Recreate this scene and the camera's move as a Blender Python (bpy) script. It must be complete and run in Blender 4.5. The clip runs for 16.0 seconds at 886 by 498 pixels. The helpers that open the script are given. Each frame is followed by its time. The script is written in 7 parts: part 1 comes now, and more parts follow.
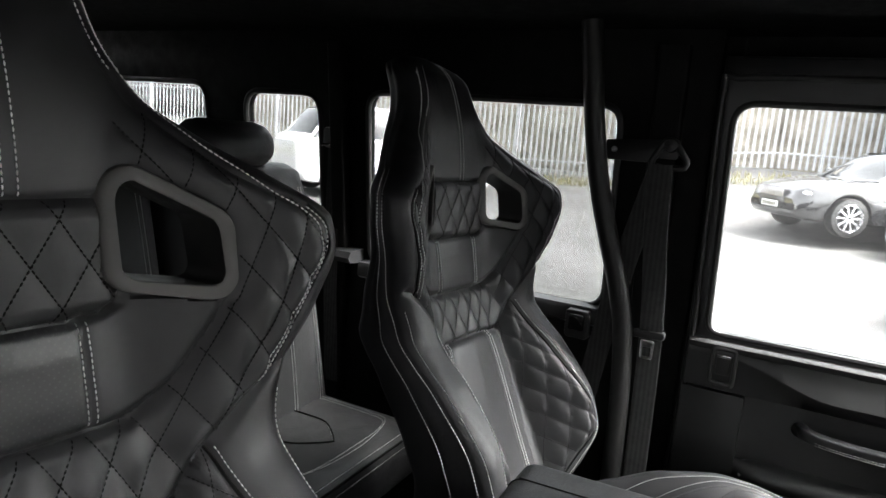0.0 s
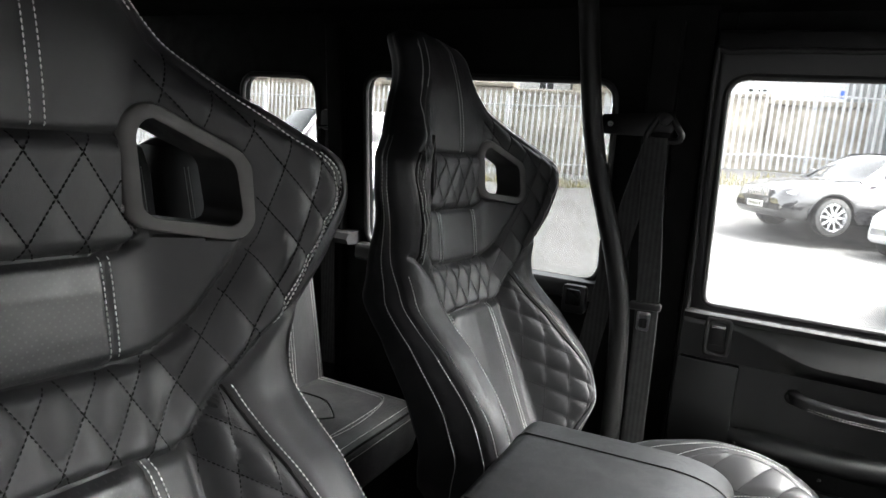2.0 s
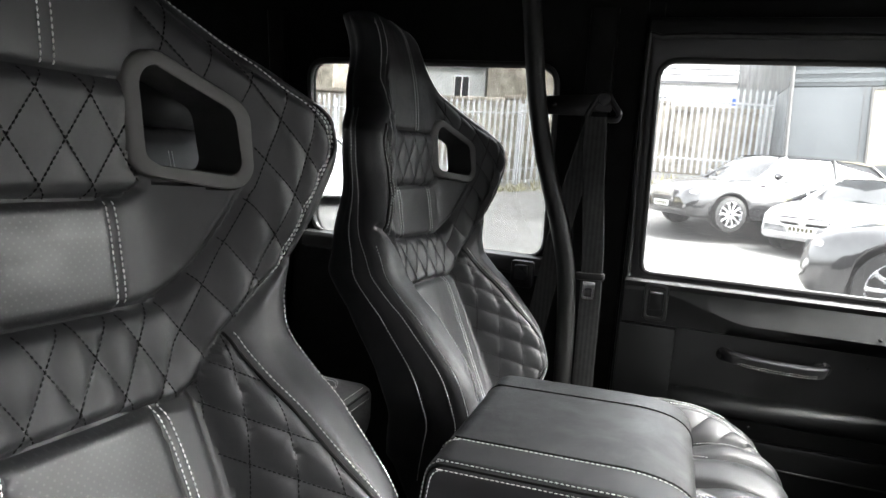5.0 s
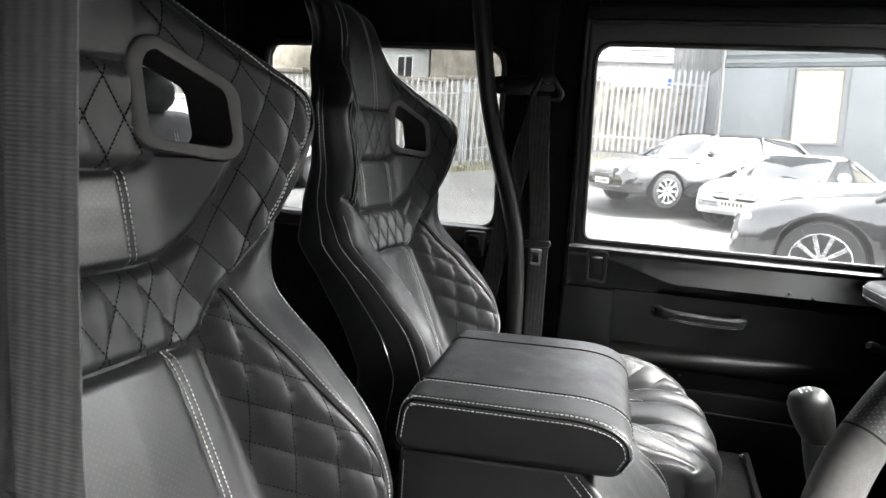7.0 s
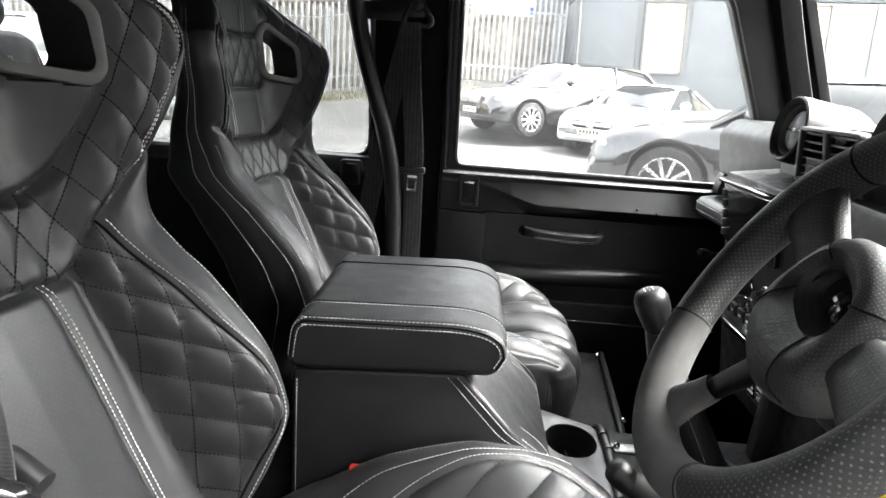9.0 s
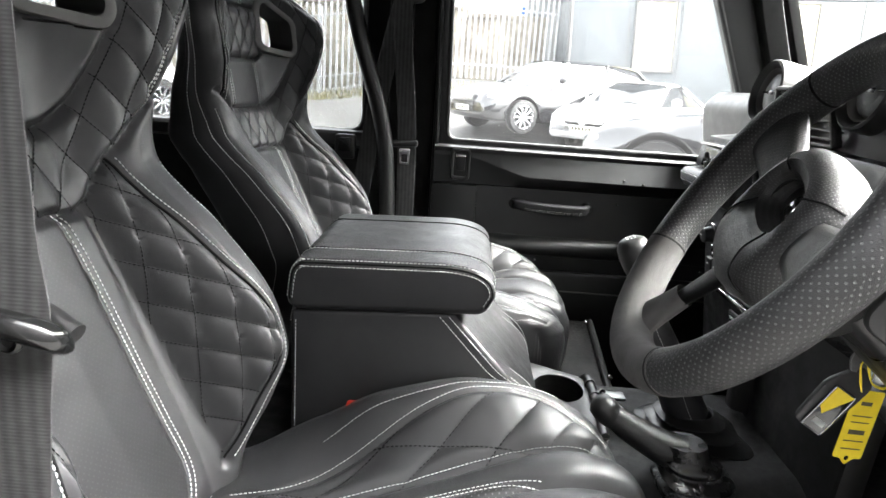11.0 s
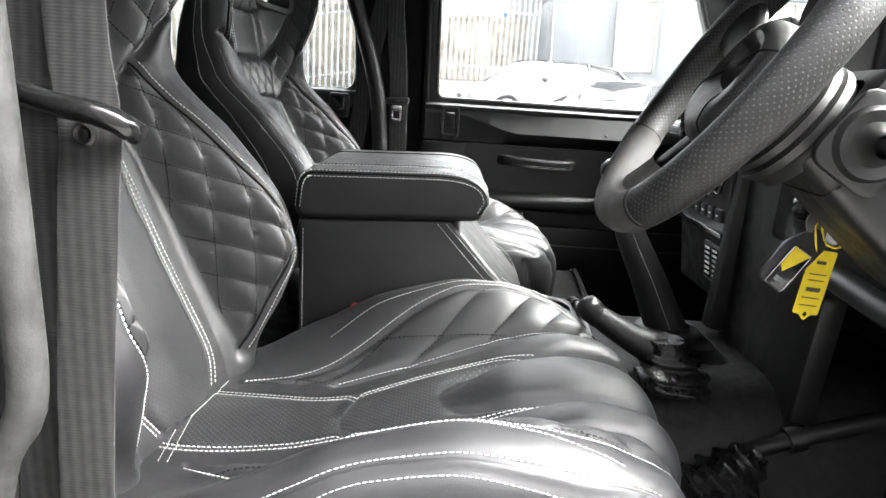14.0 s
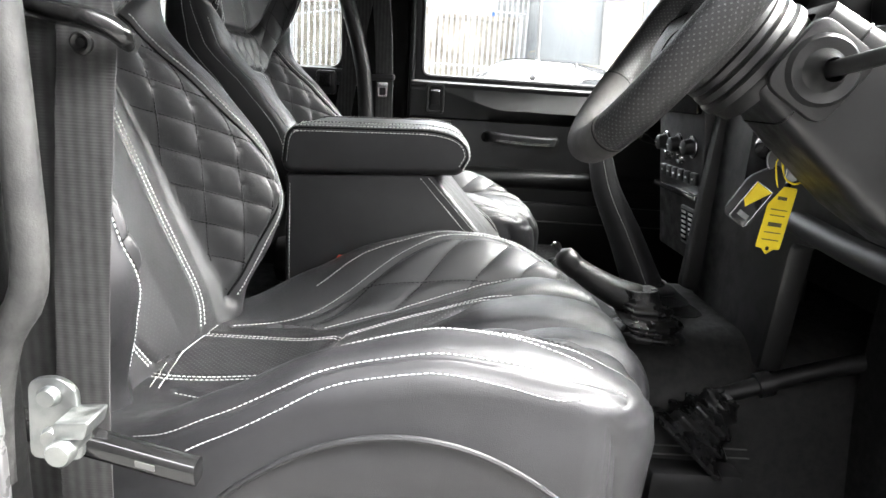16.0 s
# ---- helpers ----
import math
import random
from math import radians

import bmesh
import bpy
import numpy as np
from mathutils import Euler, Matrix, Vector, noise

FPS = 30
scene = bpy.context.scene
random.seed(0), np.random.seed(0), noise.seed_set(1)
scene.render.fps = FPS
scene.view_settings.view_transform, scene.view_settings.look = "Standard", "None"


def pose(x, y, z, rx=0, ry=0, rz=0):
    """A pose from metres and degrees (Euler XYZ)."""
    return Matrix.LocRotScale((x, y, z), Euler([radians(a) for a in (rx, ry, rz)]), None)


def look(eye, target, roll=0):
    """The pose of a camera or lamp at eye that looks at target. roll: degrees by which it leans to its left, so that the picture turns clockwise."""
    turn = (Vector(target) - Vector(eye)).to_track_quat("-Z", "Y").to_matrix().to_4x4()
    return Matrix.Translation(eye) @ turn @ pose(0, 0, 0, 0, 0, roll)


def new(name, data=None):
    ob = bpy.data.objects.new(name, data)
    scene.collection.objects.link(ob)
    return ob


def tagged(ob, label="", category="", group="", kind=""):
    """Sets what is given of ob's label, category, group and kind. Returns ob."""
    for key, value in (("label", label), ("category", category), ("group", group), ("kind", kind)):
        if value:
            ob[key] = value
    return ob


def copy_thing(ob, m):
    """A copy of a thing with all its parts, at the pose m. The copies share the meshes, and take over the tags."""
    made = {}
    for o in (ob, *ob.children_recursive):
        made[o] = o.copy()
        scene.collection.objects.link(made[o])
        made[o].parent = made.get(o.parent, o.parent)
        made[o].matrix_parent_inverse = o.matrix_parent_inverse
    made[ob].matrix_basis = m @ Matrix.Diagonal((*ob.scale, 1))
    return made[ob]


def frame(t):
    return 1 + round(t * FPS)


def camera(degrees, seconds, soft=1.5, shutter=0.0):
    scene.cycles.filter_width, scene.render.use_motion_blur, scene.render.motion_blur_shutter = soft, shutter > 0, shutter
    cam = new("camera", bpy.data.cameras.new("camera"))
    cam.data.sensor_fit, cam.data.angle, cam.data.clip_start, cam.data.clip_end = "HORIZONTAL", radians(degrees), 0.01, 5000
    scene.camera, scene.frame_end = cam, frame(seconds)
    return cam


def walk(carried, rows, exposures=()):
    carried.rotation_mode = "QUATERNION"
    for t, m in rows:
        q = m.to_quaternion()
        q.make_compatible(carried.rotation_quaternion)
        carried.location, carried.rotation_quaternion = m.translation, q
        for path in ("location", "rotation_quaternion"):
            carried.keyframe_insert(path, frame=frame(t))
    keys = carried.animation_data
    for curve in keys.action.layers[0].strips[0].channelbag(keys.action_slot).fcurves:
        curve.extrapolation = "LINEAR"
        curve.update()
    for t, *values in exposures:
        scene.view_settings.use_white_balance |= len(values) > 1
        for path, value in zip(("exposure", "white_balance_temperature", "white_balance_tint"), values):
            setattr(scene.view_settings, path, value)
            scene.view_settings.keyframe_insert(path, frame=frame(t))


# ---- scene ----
cam = camera(69.8, 16.0)
PATH = [
    (0, (0.446, -0.666, 1.654), (-0.459, 1.085, 1.313), 4.9),
    (0.5, (0.449, -0.671, 1.637), (-0.45, 1.084, 1.302), 4.8),
    (1, (0.448, -0.679, 1.624), (-0.443, 1.081, 1.293), 4.8),
    (1.5, (0.445, -0.686, 1.608), (-0.437, 1.078, 1.277), 4.9),
    (2, (0.441, -0.699, 1.592), (-0.432, 1.071, 1.268), 4.8),
    (2.5, (0.442, -0.708, 1.577), (-0.424, 1.066, 1.256), 4.9),
    (3, (0.433, -0.72, 1.568), (-0.424, 1.059, 1.248), 4.9),
    (3.5, (0.427, -0.736, 1.559), (-0.421, 1.048, 1.245), 4.8),
    (4, (0.421, -0.745, 1.557), (-0.366, 1.066, 1.238), 4.6),
    (4.2, (0.414, -0.746, 1.551), (-0.331, 1.085, 1.245), 4.5),
    (6.5, (0.383, -0.863, 1.512), (-0.181, 1.036, 1.234), 4.2),
    (7, (0.4, -0.878, 1.516), (-0.075, 1.037, 1.19), 3.8),
    (7.5, (0.397, -0.877, 1.516), (0.107, 1.062, 1.119), 3.6),
    (8, (0.391, -0.881, 1.516), (0.257, 1.057, 1.04), 3.7),
    (8.5, (0.391, -0.907, 1.517), (0.314, 1.029, 1.019), 3.7),
    (9, (0.393, -0.921, 1.512), (0.333, 1.012, 1.003), 4.2),
    (11.3, (0.404, -0.996, 1.436), (0.369, 0.94, 0.934), 4.0),
    (11.5, (0.403, -1.005, 1.428), (0.373, 0.931, 0.928), 4.0),
    (12, (0.405, -1.022, 1.405), (0.382, 0.914, 0.905), 3.9),
    (12.5, (0.398, -1.043, 1.382), (0.383, 0.894, 0.885), 3.9),
    (13, (0.4, -1.059, 1.363), (0.392, 0.878, 0.868), 3.9),
    (13.5, (0.402, -1.069, 1.348), (0.402, 0.869, 0.856), 3.9),
    (14, (0.395, -1.086, 1.329), (0.403, 0.854, 0.841), 3.9),
    (14.5, (0.399, -1.1, 1.313), (0.415, 0.841, 0.83), 3.8),
    (15, (0.4, -1.117, 1.296), (0.425, 0.823, 0.814), 3.8),
    (15.5, (0.406, -1.131, 1.28), (0.439, 0.81, 0.798), 3.8),
    (16, (0.41, -1.136, 1.265), (0.451, 0.804, 0.783), 3.9),
]
walk(cam, [(t, look(eye, target, roll)) for t, eye, target, roll in PATH], [(0, 4.75), (3.5, 5.05), (6.5, 5.0), (9, 5.1), (12.5, 5.5), (16, 5.5)])

# ---- light ----
world = bpy.data.worlds.new("sky")
scene.world = world
world.use_nodes = True
wn, wl = world.node_tree.nodes, world.node_tree.links
sky = wn.new("ShaderNodeTexSky")
sky.sky_type, sky.sun_disc = "NISHITA", False
sky.sun_elevation, sky.sun_rotation = radians(52), radians(80)
sky.air_density, sky.dust_density = 1.0, 7.0
grey = wn.new("ShaderNodeHueSaturation")
grey.inputs["Saturation"].default_value = 0.12
wl.new(sky.outputs[0], grey.inputs["Color"])
wl.new(grey.outputs[0], wn["Background"].inputs[0])
wn["Background"].inputs[1].default_value = 0.15
sun = new("sun", bpy.data.lights.new("sun", "SUN"))
sun.data.energy, sun.data.angle, sun.data.color = 1.2, radians(46), (1.0, 0.98, 0.95)
sun.matrix_world = look((3.3, 0.5, 4.9), (0.3, 0.0, 1.0))


# ---- materials ----
def node_material(name, base, rough=0.5, metal=0.0, spec=0.5):
    m = bpy.data.materials.new(name)
    m.use_nodes = True
    b = m.node_tree.nodes["Principled BSDF"]
    b.inputs["Base Color"].default_value = (*base, 1)
    b.inputs["Roughness"].default_value = rough
    b.inputs["Metallic"].default_value = metal
    b.inputs["Specular IOR Level"].default_value = spec
    return m, m.node_tree.nodes, m.node_tree.links, b


def coords(nodes):
    return nodes.new("ShaderNodeTexCoord").outputs["Object"]


def tex_noise(nodes, links, scale, detail=4, rough=0.6):
    n = nodes.new("ShaderNodeTexNoise")
    n.inputs["Scale"].default_value, n.inputs["Detail"].default_value, n.inputs["Roughness"].default_value = scale, detail, rough
    links.new(coords(nodes), n.inputs["Vector"])
    return n.outputs[0]


def ramp(nodes, links, src, a, b, lo=0.35, hi=0.65):
    r = nodes.new("ShaderNodeMapRange")
    r.inputs["From Min"].default_value, r.inputs["From Max"].default_value = lo, hi
    r.inputs["To Min"].default_value, r.inputs["To Max"].default_value = a, b
    links.new(src, r.inputs["Value"])
    return r.outputs[0]


def tint(nodes, links, src, c0, c1):
    mx = nodes.new("ShaderNodeMix")
    mx.data_type = "RGBA"
    mx.inputs["A"].default_value, mx.inputs["B"].default_value = (*c0, 1), (*c1, 1)
    links.new(src, mx.inputs["Factor"])
    return mx.outputs["Result"]


def bump(nodes, links, src, b, strength, dist, before=None):
    n = nodes.new("ShaderNodeBump")
    n.inputs["Strength"].default_value, n.inputs["Distance"].default_value = strength, dist
    links.new(src, n.inputs["Height"])
    if before is not None:
        links.new(before, n.inputs["Normal"])
    links.new(n.outputs[0], b.inputs["Normal"])
    return n.outputs[0]


def surface(name, c0, c1, rough, scale=30, grain=400, grain_height=0.0004, metal=0.0, spread=0.12, spec=0.5, strength=0.5):
    """A surface with slow colour and gloss changes and a fine grain."""
    m, n, l, b = node_material(name, c0, rough, metal, spec)
    slow = tex_noise(n, l, scale)
    l.new(tint(n, l, ramp(n, l, slow, 0, 1), c0, c1), b.inputs["Base Color"])
    l.new(ramp(n, l, tex_noise(n, l, scale * 2.3), max(rough - spread, 0.05), min(rough + spread, 1)), b.inputs["Roughness"])
    if grain_height:
        bump(n, l, tex_noise(n, l, grain, 3), b, strength, grain_height)
    return m


def leather(name, c0, c1, rough, grain=750, height=0.0004, strength=0.3, dots=False):
    m, n, l, b = node_material(name, c0, rough)
    l.new(tint(n, l, ramp(n, l, tex_noise(n, l, 9), 0, 1), c0, c1), b.inputs["Base Color"])
    l.new(ramp(n, l, tex_noise(n, l, 26), rough - 0.05, rough + 0.07), b.inputs["Roughness"])
    cell = n.new("ShaderNodeTexVoronoi")
    cell.feature = "DISTANCE_TO_EDGE"
    cell.inputs["Scale"].default_value = grain
    warp = n.new("ShaderNodeVectorMath")
    warp.operation = "MULTIPLY_ADD"
    l.new(tex_noise_color(n, l, 300), warp.inputs[0])
    warp.inputs[1].default_value = (0.002, 0.002, 0.002)
    l.new(coords(n), warp.inputs[2])
    l.new(warp.outputs[0], cell.inputs["Vector"])
    first = bump(n, l, ramp(n, l, cell.outputs["Distance"], 0, 1, 0.0, 0.25), b, strength, height)
    bump(n, l, tex_noise(n, l, 40, 2), b, 0.2, 0.0025, first)
    return m


def tex_noise_color(nodes, links, scale):
    n = nodes.new("ShaderNodeTexNoise")
    n.inputs["Scale"].default_value = scale
    links.new(coords(nodes), n.inputs["Vector"])
    return n.outputs["Color"]


def perforate(m, plane, pitch=0.0058, size=0.17, hole=(0.004, 0.004, 0.004), deep=-1.0, lean=0.0, wrapped=False):
    """Small round holes in rows, in the plane of two axes."""
    n, l = m.node_tree.nodes, m.node_tree.links
    b = n["Principled BSDF"]
    mp = n.new("ShaderNodeMapping")
    mp.inputs["Scale"].default_value = tuple(1 / pitch if k in plane else 0.0 for k in "xyz")
    mp.inputs["Rotation"].default_value = tuple(radians(45) if k not in plane else 0.0 for k in "xyz")
    lay = n.new("ShaderNodeMapping")
    lay.inputs["Rotation"].default_value = (0.0, radians(lean), 0.0)
    l.new(n.new("ShaderNodeTexCoord").outputs["UV"] if wrapped else coords(n), lay.inputs["Vector"])
    l.new(lay.outputs[0], mp.inputs["Vector"])
    fr, off, ln = n.new("ShaderNodeVectorMath"), n.new("ShaderNodeVectorMath"), n.new("ShaderNodeVectorMath")
    fr.operation, off.operation, ln.operation = "FRACTION", "SUBTRACT", "LENGTH"
    off.inputs[1].default_value = tuple(0.5 if k in plane else 0.0 for k in "xyz")
    l.new(mp.outputs[0], fr.inputs[0])
    l.new(fr.outputs[0], off.inputs[0])
    l.new(off.outputs[0], ln.inputs[0])
    dot = ramp(n, l, ln.outputs["Value"], 1, 0, size, size + 0.08)
    old = b.inputs["Base Color"].links[0].from_socket
    mx = n.new("ShaderNodeMix")
    mx.data_type = "RGBA"
    mx.inputs["B"].default_value = (*hole, 1)
    l.new(dot, mx.inputs["Factor"])
    l.new(old, mx.inputs["A"])
    l.new(mx.outputs["Result"], b.inputs["Base Color"])
    before = b.inputs["Normal"].links[0].from_socket
    bump(n, l, dot, b, deep, 0.0008, before)
    return m


def glass(name, tintc=(1, 1, 1), veil=0.0):
    m = bpy.data.materials.new(name)
    m.use_nodes = True
    n, l = m.node_tree.nodes, m.node_tree.links
    n.remove(n["Principled BSDF"])
    clear, gloss, mx, fr, pw = n.new("ShaderNodeBsdfTransparent"), n.new("ShaderNodeBsdfGlossy"), n.new("ShaderNodeMixShader"), n.new("ShaderNodeLayerWeight"), n.new("ShaderNodeMath")
    clear.inputs[0].default_value = (*tintc, 1)
    gloss.inputs["Roughness"].default_value = 0.02
    pw.operation = "POWER"
    pw.inputs[1].default_value = 5.0
    fr.inputs[0].default_value = 0.5
    l.new(fr.outputs["Facing"], pw.inputs[0])
    l.new(ramp(n, l, pw.outputs[0], 0.03, 0.8, 0.0, 1.0), mx.inputs[0])
    l.new(clear.outputs[0], mx.inputs[1])
    l.new(gloss.outputs[0], mx.inputs[2])
    # a pale translucent layer stands in for the haze of reflections on the pane
    if veil:
        film, over = n.new("ShaderNodeBsdfTranslucent"), n.new("ShaderNodeMixShader")
        film.inputs[0].default_value = (0.8, 0.8, 0.8, 1)
        l.new(ramp(n, l, tex_noise(n, l, 5, 5), veil * 0.6, veil * 1.5), over.inputs[0])
        l.new(mx.outputs[0], over.inputs[1])
        l.new(film.outputs[0], over.inputs[2])
        mx = over
    l.new(mx.outputs[0], n["Material Output"].inputs[0])
    return m


LEATHER = leather("black_leather", (0.014, 0.014, 0.015), (0.021, 0.021, 0.0225), 0.41)
LEATHER_REAR = leather("black_leather_rear", (0.014, 0.0145, 0.015), (0.021, 0.0215, 0.022), 0.45)
LEATHER_SMOOTH = leather("black_leather_smooth", (0.014, 0.014, 0.015), (0.021, 0.021, 0.0225), 0.43, 900, 0.0003, 0.3)
PERFORATED = perforate(leather("perforated_leather", (0.014, 0.014, 0.015), (0.021, 0.021, 0.0225), 0.38, 1000, 0.0002, 0.15), "yz", 0.0056, 0.12, (0.036, 0.036, 0.036), -0.1)
PERFORATED_FLAT = perforate(leather("perforated_seat_leather", (0.014, 0.014, 0.015), (0.021, 0.021, 0.0225), 0.38, 1000, 0.0002, 0.15), "xy", 0.0056, 0.13, (0.11, 0.11, 0.11), -0.1)
THREAD = surface("white_thread", (0.70, 0.70, 0.68), (0.80, 0.80, 0.78), 0.8, 60, 900, 0.0003)
THREAD_DARK = surface("black_thread", (0.003, 0.003, 0.003), (0.005, 0.005, 0.005), 0.9, 60, 900, 0.0002, spec=0.2)
PLASTIC = surface("black_plastic", (0.009, 0.009, 0.009), (0.014, 0.014, 0.014), 0.42, 14, 900, 0.0003)
TRAY_GREY = surface("dark_grey_tray_plastic", (0.036, 0.035, 0.034), (0.050, 0.049, 0.048), 0.40, 14, 900, 0.0002)
PLASTIC_GREY = surface("satin_grey_plastic", (0.070, 0.068, 0.066), (0.090, 0.088, 0.085), 0.42, 14, 900, 0.0002)
GLOSS_BLACK = surface("gloss_black", (0.006, 0.006, 0.006), (0.01, 0.01, 0.01), 0.12, 10, 300, 0)
DOOR_PAINT = surface("satin_black_trim", (0.008, 0.0082, 0.0084), (0.011, 0.0112, 0.0114), 0.35, 9, 900, 0.0003, spread=0.05, spec=0.45)
HEADLINING = surface("black_headlining", (0.0015, 0.0015, 0.0015), (0.0025, 0.0025, 0.0025), 0.95, 20, 900, 0.0006, spec=0.05)
CARPET = surface("black_carpet", (0.012, 0.012, 0.012), (0.021, 0.021, 0.021), 0.95, 60, 500, 0.003, strength=1.0, spec=0.1)
BOOT_RUBBER = surface("soft_boot_rubber", (0.009, 0.009, 0.009), (0.015, 0.015, 0.015), 0.28, 20, 700, 0.0004)
VINYL = surface("black_vinyl_cover", (0.006, 0.006, 0.006), (0.011, 0.011, 0.011), 0.70, 30, 600, 0.0006)
RUBBER = surface("black_rubber", (0.011, 0.011, 0.011), (0.018, 0.018, 0.018), 0.42, 20, 700, 0.0004)
SUEDE = surface("grey_suede", (0.040, 0.0385, 0.037), (0.056, 0.054, 0.052), 0.95, 22, 700, 0.0006, strength=0.4)
CHROME = surface("chrome", (0.75, 0.75, 0.75), (0.65, 0.65, 0.65), 0.12, 30, 300, 0, 1.0)
ZINC = surface("zinc_plate", (0.30, 0.31, 0.30), (0.22, 0.23, 0.23), 0.40, 40, 500, 0.0003, 1.0)
STEEL_BLACK = surface("black_painted_steel", (0.004, 0.004, 0.004), (0.006, 0.006, 0.006), 0.42, 8, 300, 0, spread=0.03)
BODY_METAL = surface("grey_body_paint", (0.07, 0.07, 0.07), (0.10, 0.10, 0.10), 0.38, 12, 300, 0.0002)
TRIM_BLACK = surface("black_trim", (0.002, 0.002, 0.002), (0.0035, 0.0035, 0.0035), 0.6, 10, 900, 0.0004, spec=0.15)
WEBBING = surface("black_webbing", (0.020, 0.020, 0.020), (0.032, 0.032, 0.032), 0.7, 30, 600, 0.0006)
RED = surface("red_plastic", (0.55, 0.03, 0.015), (0.48, 0.025, 0.012), 0.35, 30, 600, 0.0002)
YELLOW = surface("yellow_paper", (0.80, 0.62, 0.02), (0.72, 0.54, 0.015), 0.6, 60, 600, 0.0002)
INK = surface("dark_ink", (0.05, 0.045, 0.03), (0.09, 0.08, 0.04), 0.7, 200, 600, 0)
SCUFFED = surface("scuffed_black_film", (0.006, 0.006, 0.006), (0.016, 0.016, 0.016), 0.5, 70, 60, 0.0003, strength=0.2, spec=0.06)
LEATHER_DOTS = perforate(leather("wheel_leather", (0.009, 0.009, 0.009), (0.013, 0.013, 0.013), 0.50, 900, 0.0003, 0.3), "xy", 0.0042, 0.14, (0.055, 0.055, 0.055), 0.6, 0.0, True)
PLASTIC_SATIN = surface("satin_black_dash", (0.012, 0.012, 0.012), (0.016, 0.016, 0.016), 0.48, 14, 900, 0.0002, spread=0.04)
RUBBER_GREY = surface("dusty_grey_rubber", (0.010, 0.010, 0.010), (0.024, 0.024, 0.023), 0.6, 45, 300, 0.0008)
# for the unseen light-blocking wall ahead of the car
BLOCKER_GREY = surface("blocker_grey", (0.08, 0.08, 0.083), (0.11, 0.11, 0.114), 0.6, 1.5, 30, 0.002)
GALVANISED = surface("galvanised_steel", (0.34, 0.35, 0.36), (0.46, 0.47, 0.48), 0.55, 6, 60, 0, 0.3)
# for the unseen light-blocking wall beside the car, dark to cut bounce
BLOCKER_DARK = surface("blocker_dark", (0.030, 0.030, 0.031), (0.042, 0.042, 0.043), 0.6, 1.5, 30, 0.002)
STONE = surface("rubble_stone", (0.16, 0.14, 0.11), (0.34, 0.31, 0.26), 0.9, 2.2, 7, 0.05, strength=1.0)
GRASS = surface("dry_grass", (0.16, 0.15, 0.06), (0.24, 0.21, 0.10), 0.9, 4, 60, 0)
RENDER_WHITE = surface("white_render", (0.42, 0.42, 0.41), (0.52, 0.52, 0.50), 0.85, 1.2, 60, 0.004)
SLATE = surface("grey_slate", (0.10, 0.10, 0.105), (0.17, 0.17, 0.175), 0.6, 1.5, 8, 0.01)
WINDOW_FRAME = surface("white_window_frame", (0.7, 0.7, 0.7), (0.78, 0.78, 0.78), 0.4, 4, 60, 0)
DARK_GLASS = surface("dark_car_glass", (0.012, 0.013, 0.014), (0.02, 0.021, 0.022), 0.05, 2, 60, 0, spread=0.02)
BLUE = surface("blue_sign", (0.03, 0.10, 0.45), (0.04, 0.12, 0.5), 0.4, 3, 60, 0)
PANEL_GREY = surface("grey_wall_panel", (0.072, 0.080, 0.084), (0.088, 0.096, 0.100), 0.5, 0.7, 30, 0.002)
CREAM = surface("cream_blind", (0.40, 0.36, 0.25), (0.45, 0.41, 0.30), 0.8, 1.0, 60, 0)
CAR_BLACK = surface("black_car_paint", (0.010, 0.010, 0.011), (0.014, 0.014, 0.015), 0.10, 1, 60, 0, spread=0.02)
CAR_WHITE = surface("white_car_paint", (0.72, 0.72, 0.72), (0.76, 0.76, 0.76), 0.12, 1, 60, 0, spread=0.03)
CAR_GREY = surface("dark_grey_car_paint", (0.012, 0.012, 0.013), (0.016, 0.016, 0.017), 0.12, 1, 60, 0, spread=0.03)
ALLOY = surface("alloy_rim", (0.55, 0.55, 0.56), (0.62, 0.62, 0.63), 0.25, 6, 60, 0, 0.9)
HEADLIGHT = surface("clear_headlight", (0.55, 0.56, 0.58), (0.7, 0.7, 0.72), 0.08, 20, 60, 0, 0.4, spread=0.03)
TAILLIGHT = surface("red_tail_light", (0.35, 0.02, 0.02), (0.45, 0.03, 0.03), 0.12, 20, 60, 0, spread=0.03)
for paint in (CAR_BLACK, CAR_WHITE, CAR_GREY):
    paint.node_tree.nodes["Principled BSDF"].inputs["Coat Weight"].default_value = 1.0
bands = WEBBING.node_tree.nodes.new("ShaderNodeTexWave")
bands.bands_direction = "X"
bands.inputs["Scale"].default_value, bands.inputs["Distortion"].default_value = 33, 0.0
WEBBING.node_tree.links.new(coords(WEBBING.node_tree.nodes), bands.inputs["Vector"])
WEBBING.node_tree.links.new(tint(WEBBING.node_tree.nodes, WEBBING.node_tree.links, bands.outputs["Fac"], (0.016, 0.016, 0.016), (0.034, 0.034, 0.034)), WEBBING.node_tree.nodes["Principled BSDF"].inputs["Base Color"])
ribs = WEBBING.node_tree.nodes.new("ShaderNodeTexWave")
ribs.bands_direction = "Z"
ribs.inputs["Scale"].default_value, ribs.inputs["Distortion"].default_value = 130, 0.4
WEBBING.node_tree.links.new(coords(WEBBING.node_tree.nodes), ribs.inputs["Vector"])
bump(WEBBING.node_tree.nodes, WEBBING.node_tree.links, ribs.outputs["Fac"], WEBBING.node_tree.nodes["Principled BSDF"], 0.25, 0.0005)
GLASS = glass("clear_glass", (0.92, 0.93, 0.92))
# the last value mixes in the imitated reflection haze
DOOR_GLASS = glass("veiled_door_glass", (0.72, 0.73, 0.73), 0.005)
PRIVACY_GLASS = glass("tinted_glass", (0.42, 0.43, 0.43))
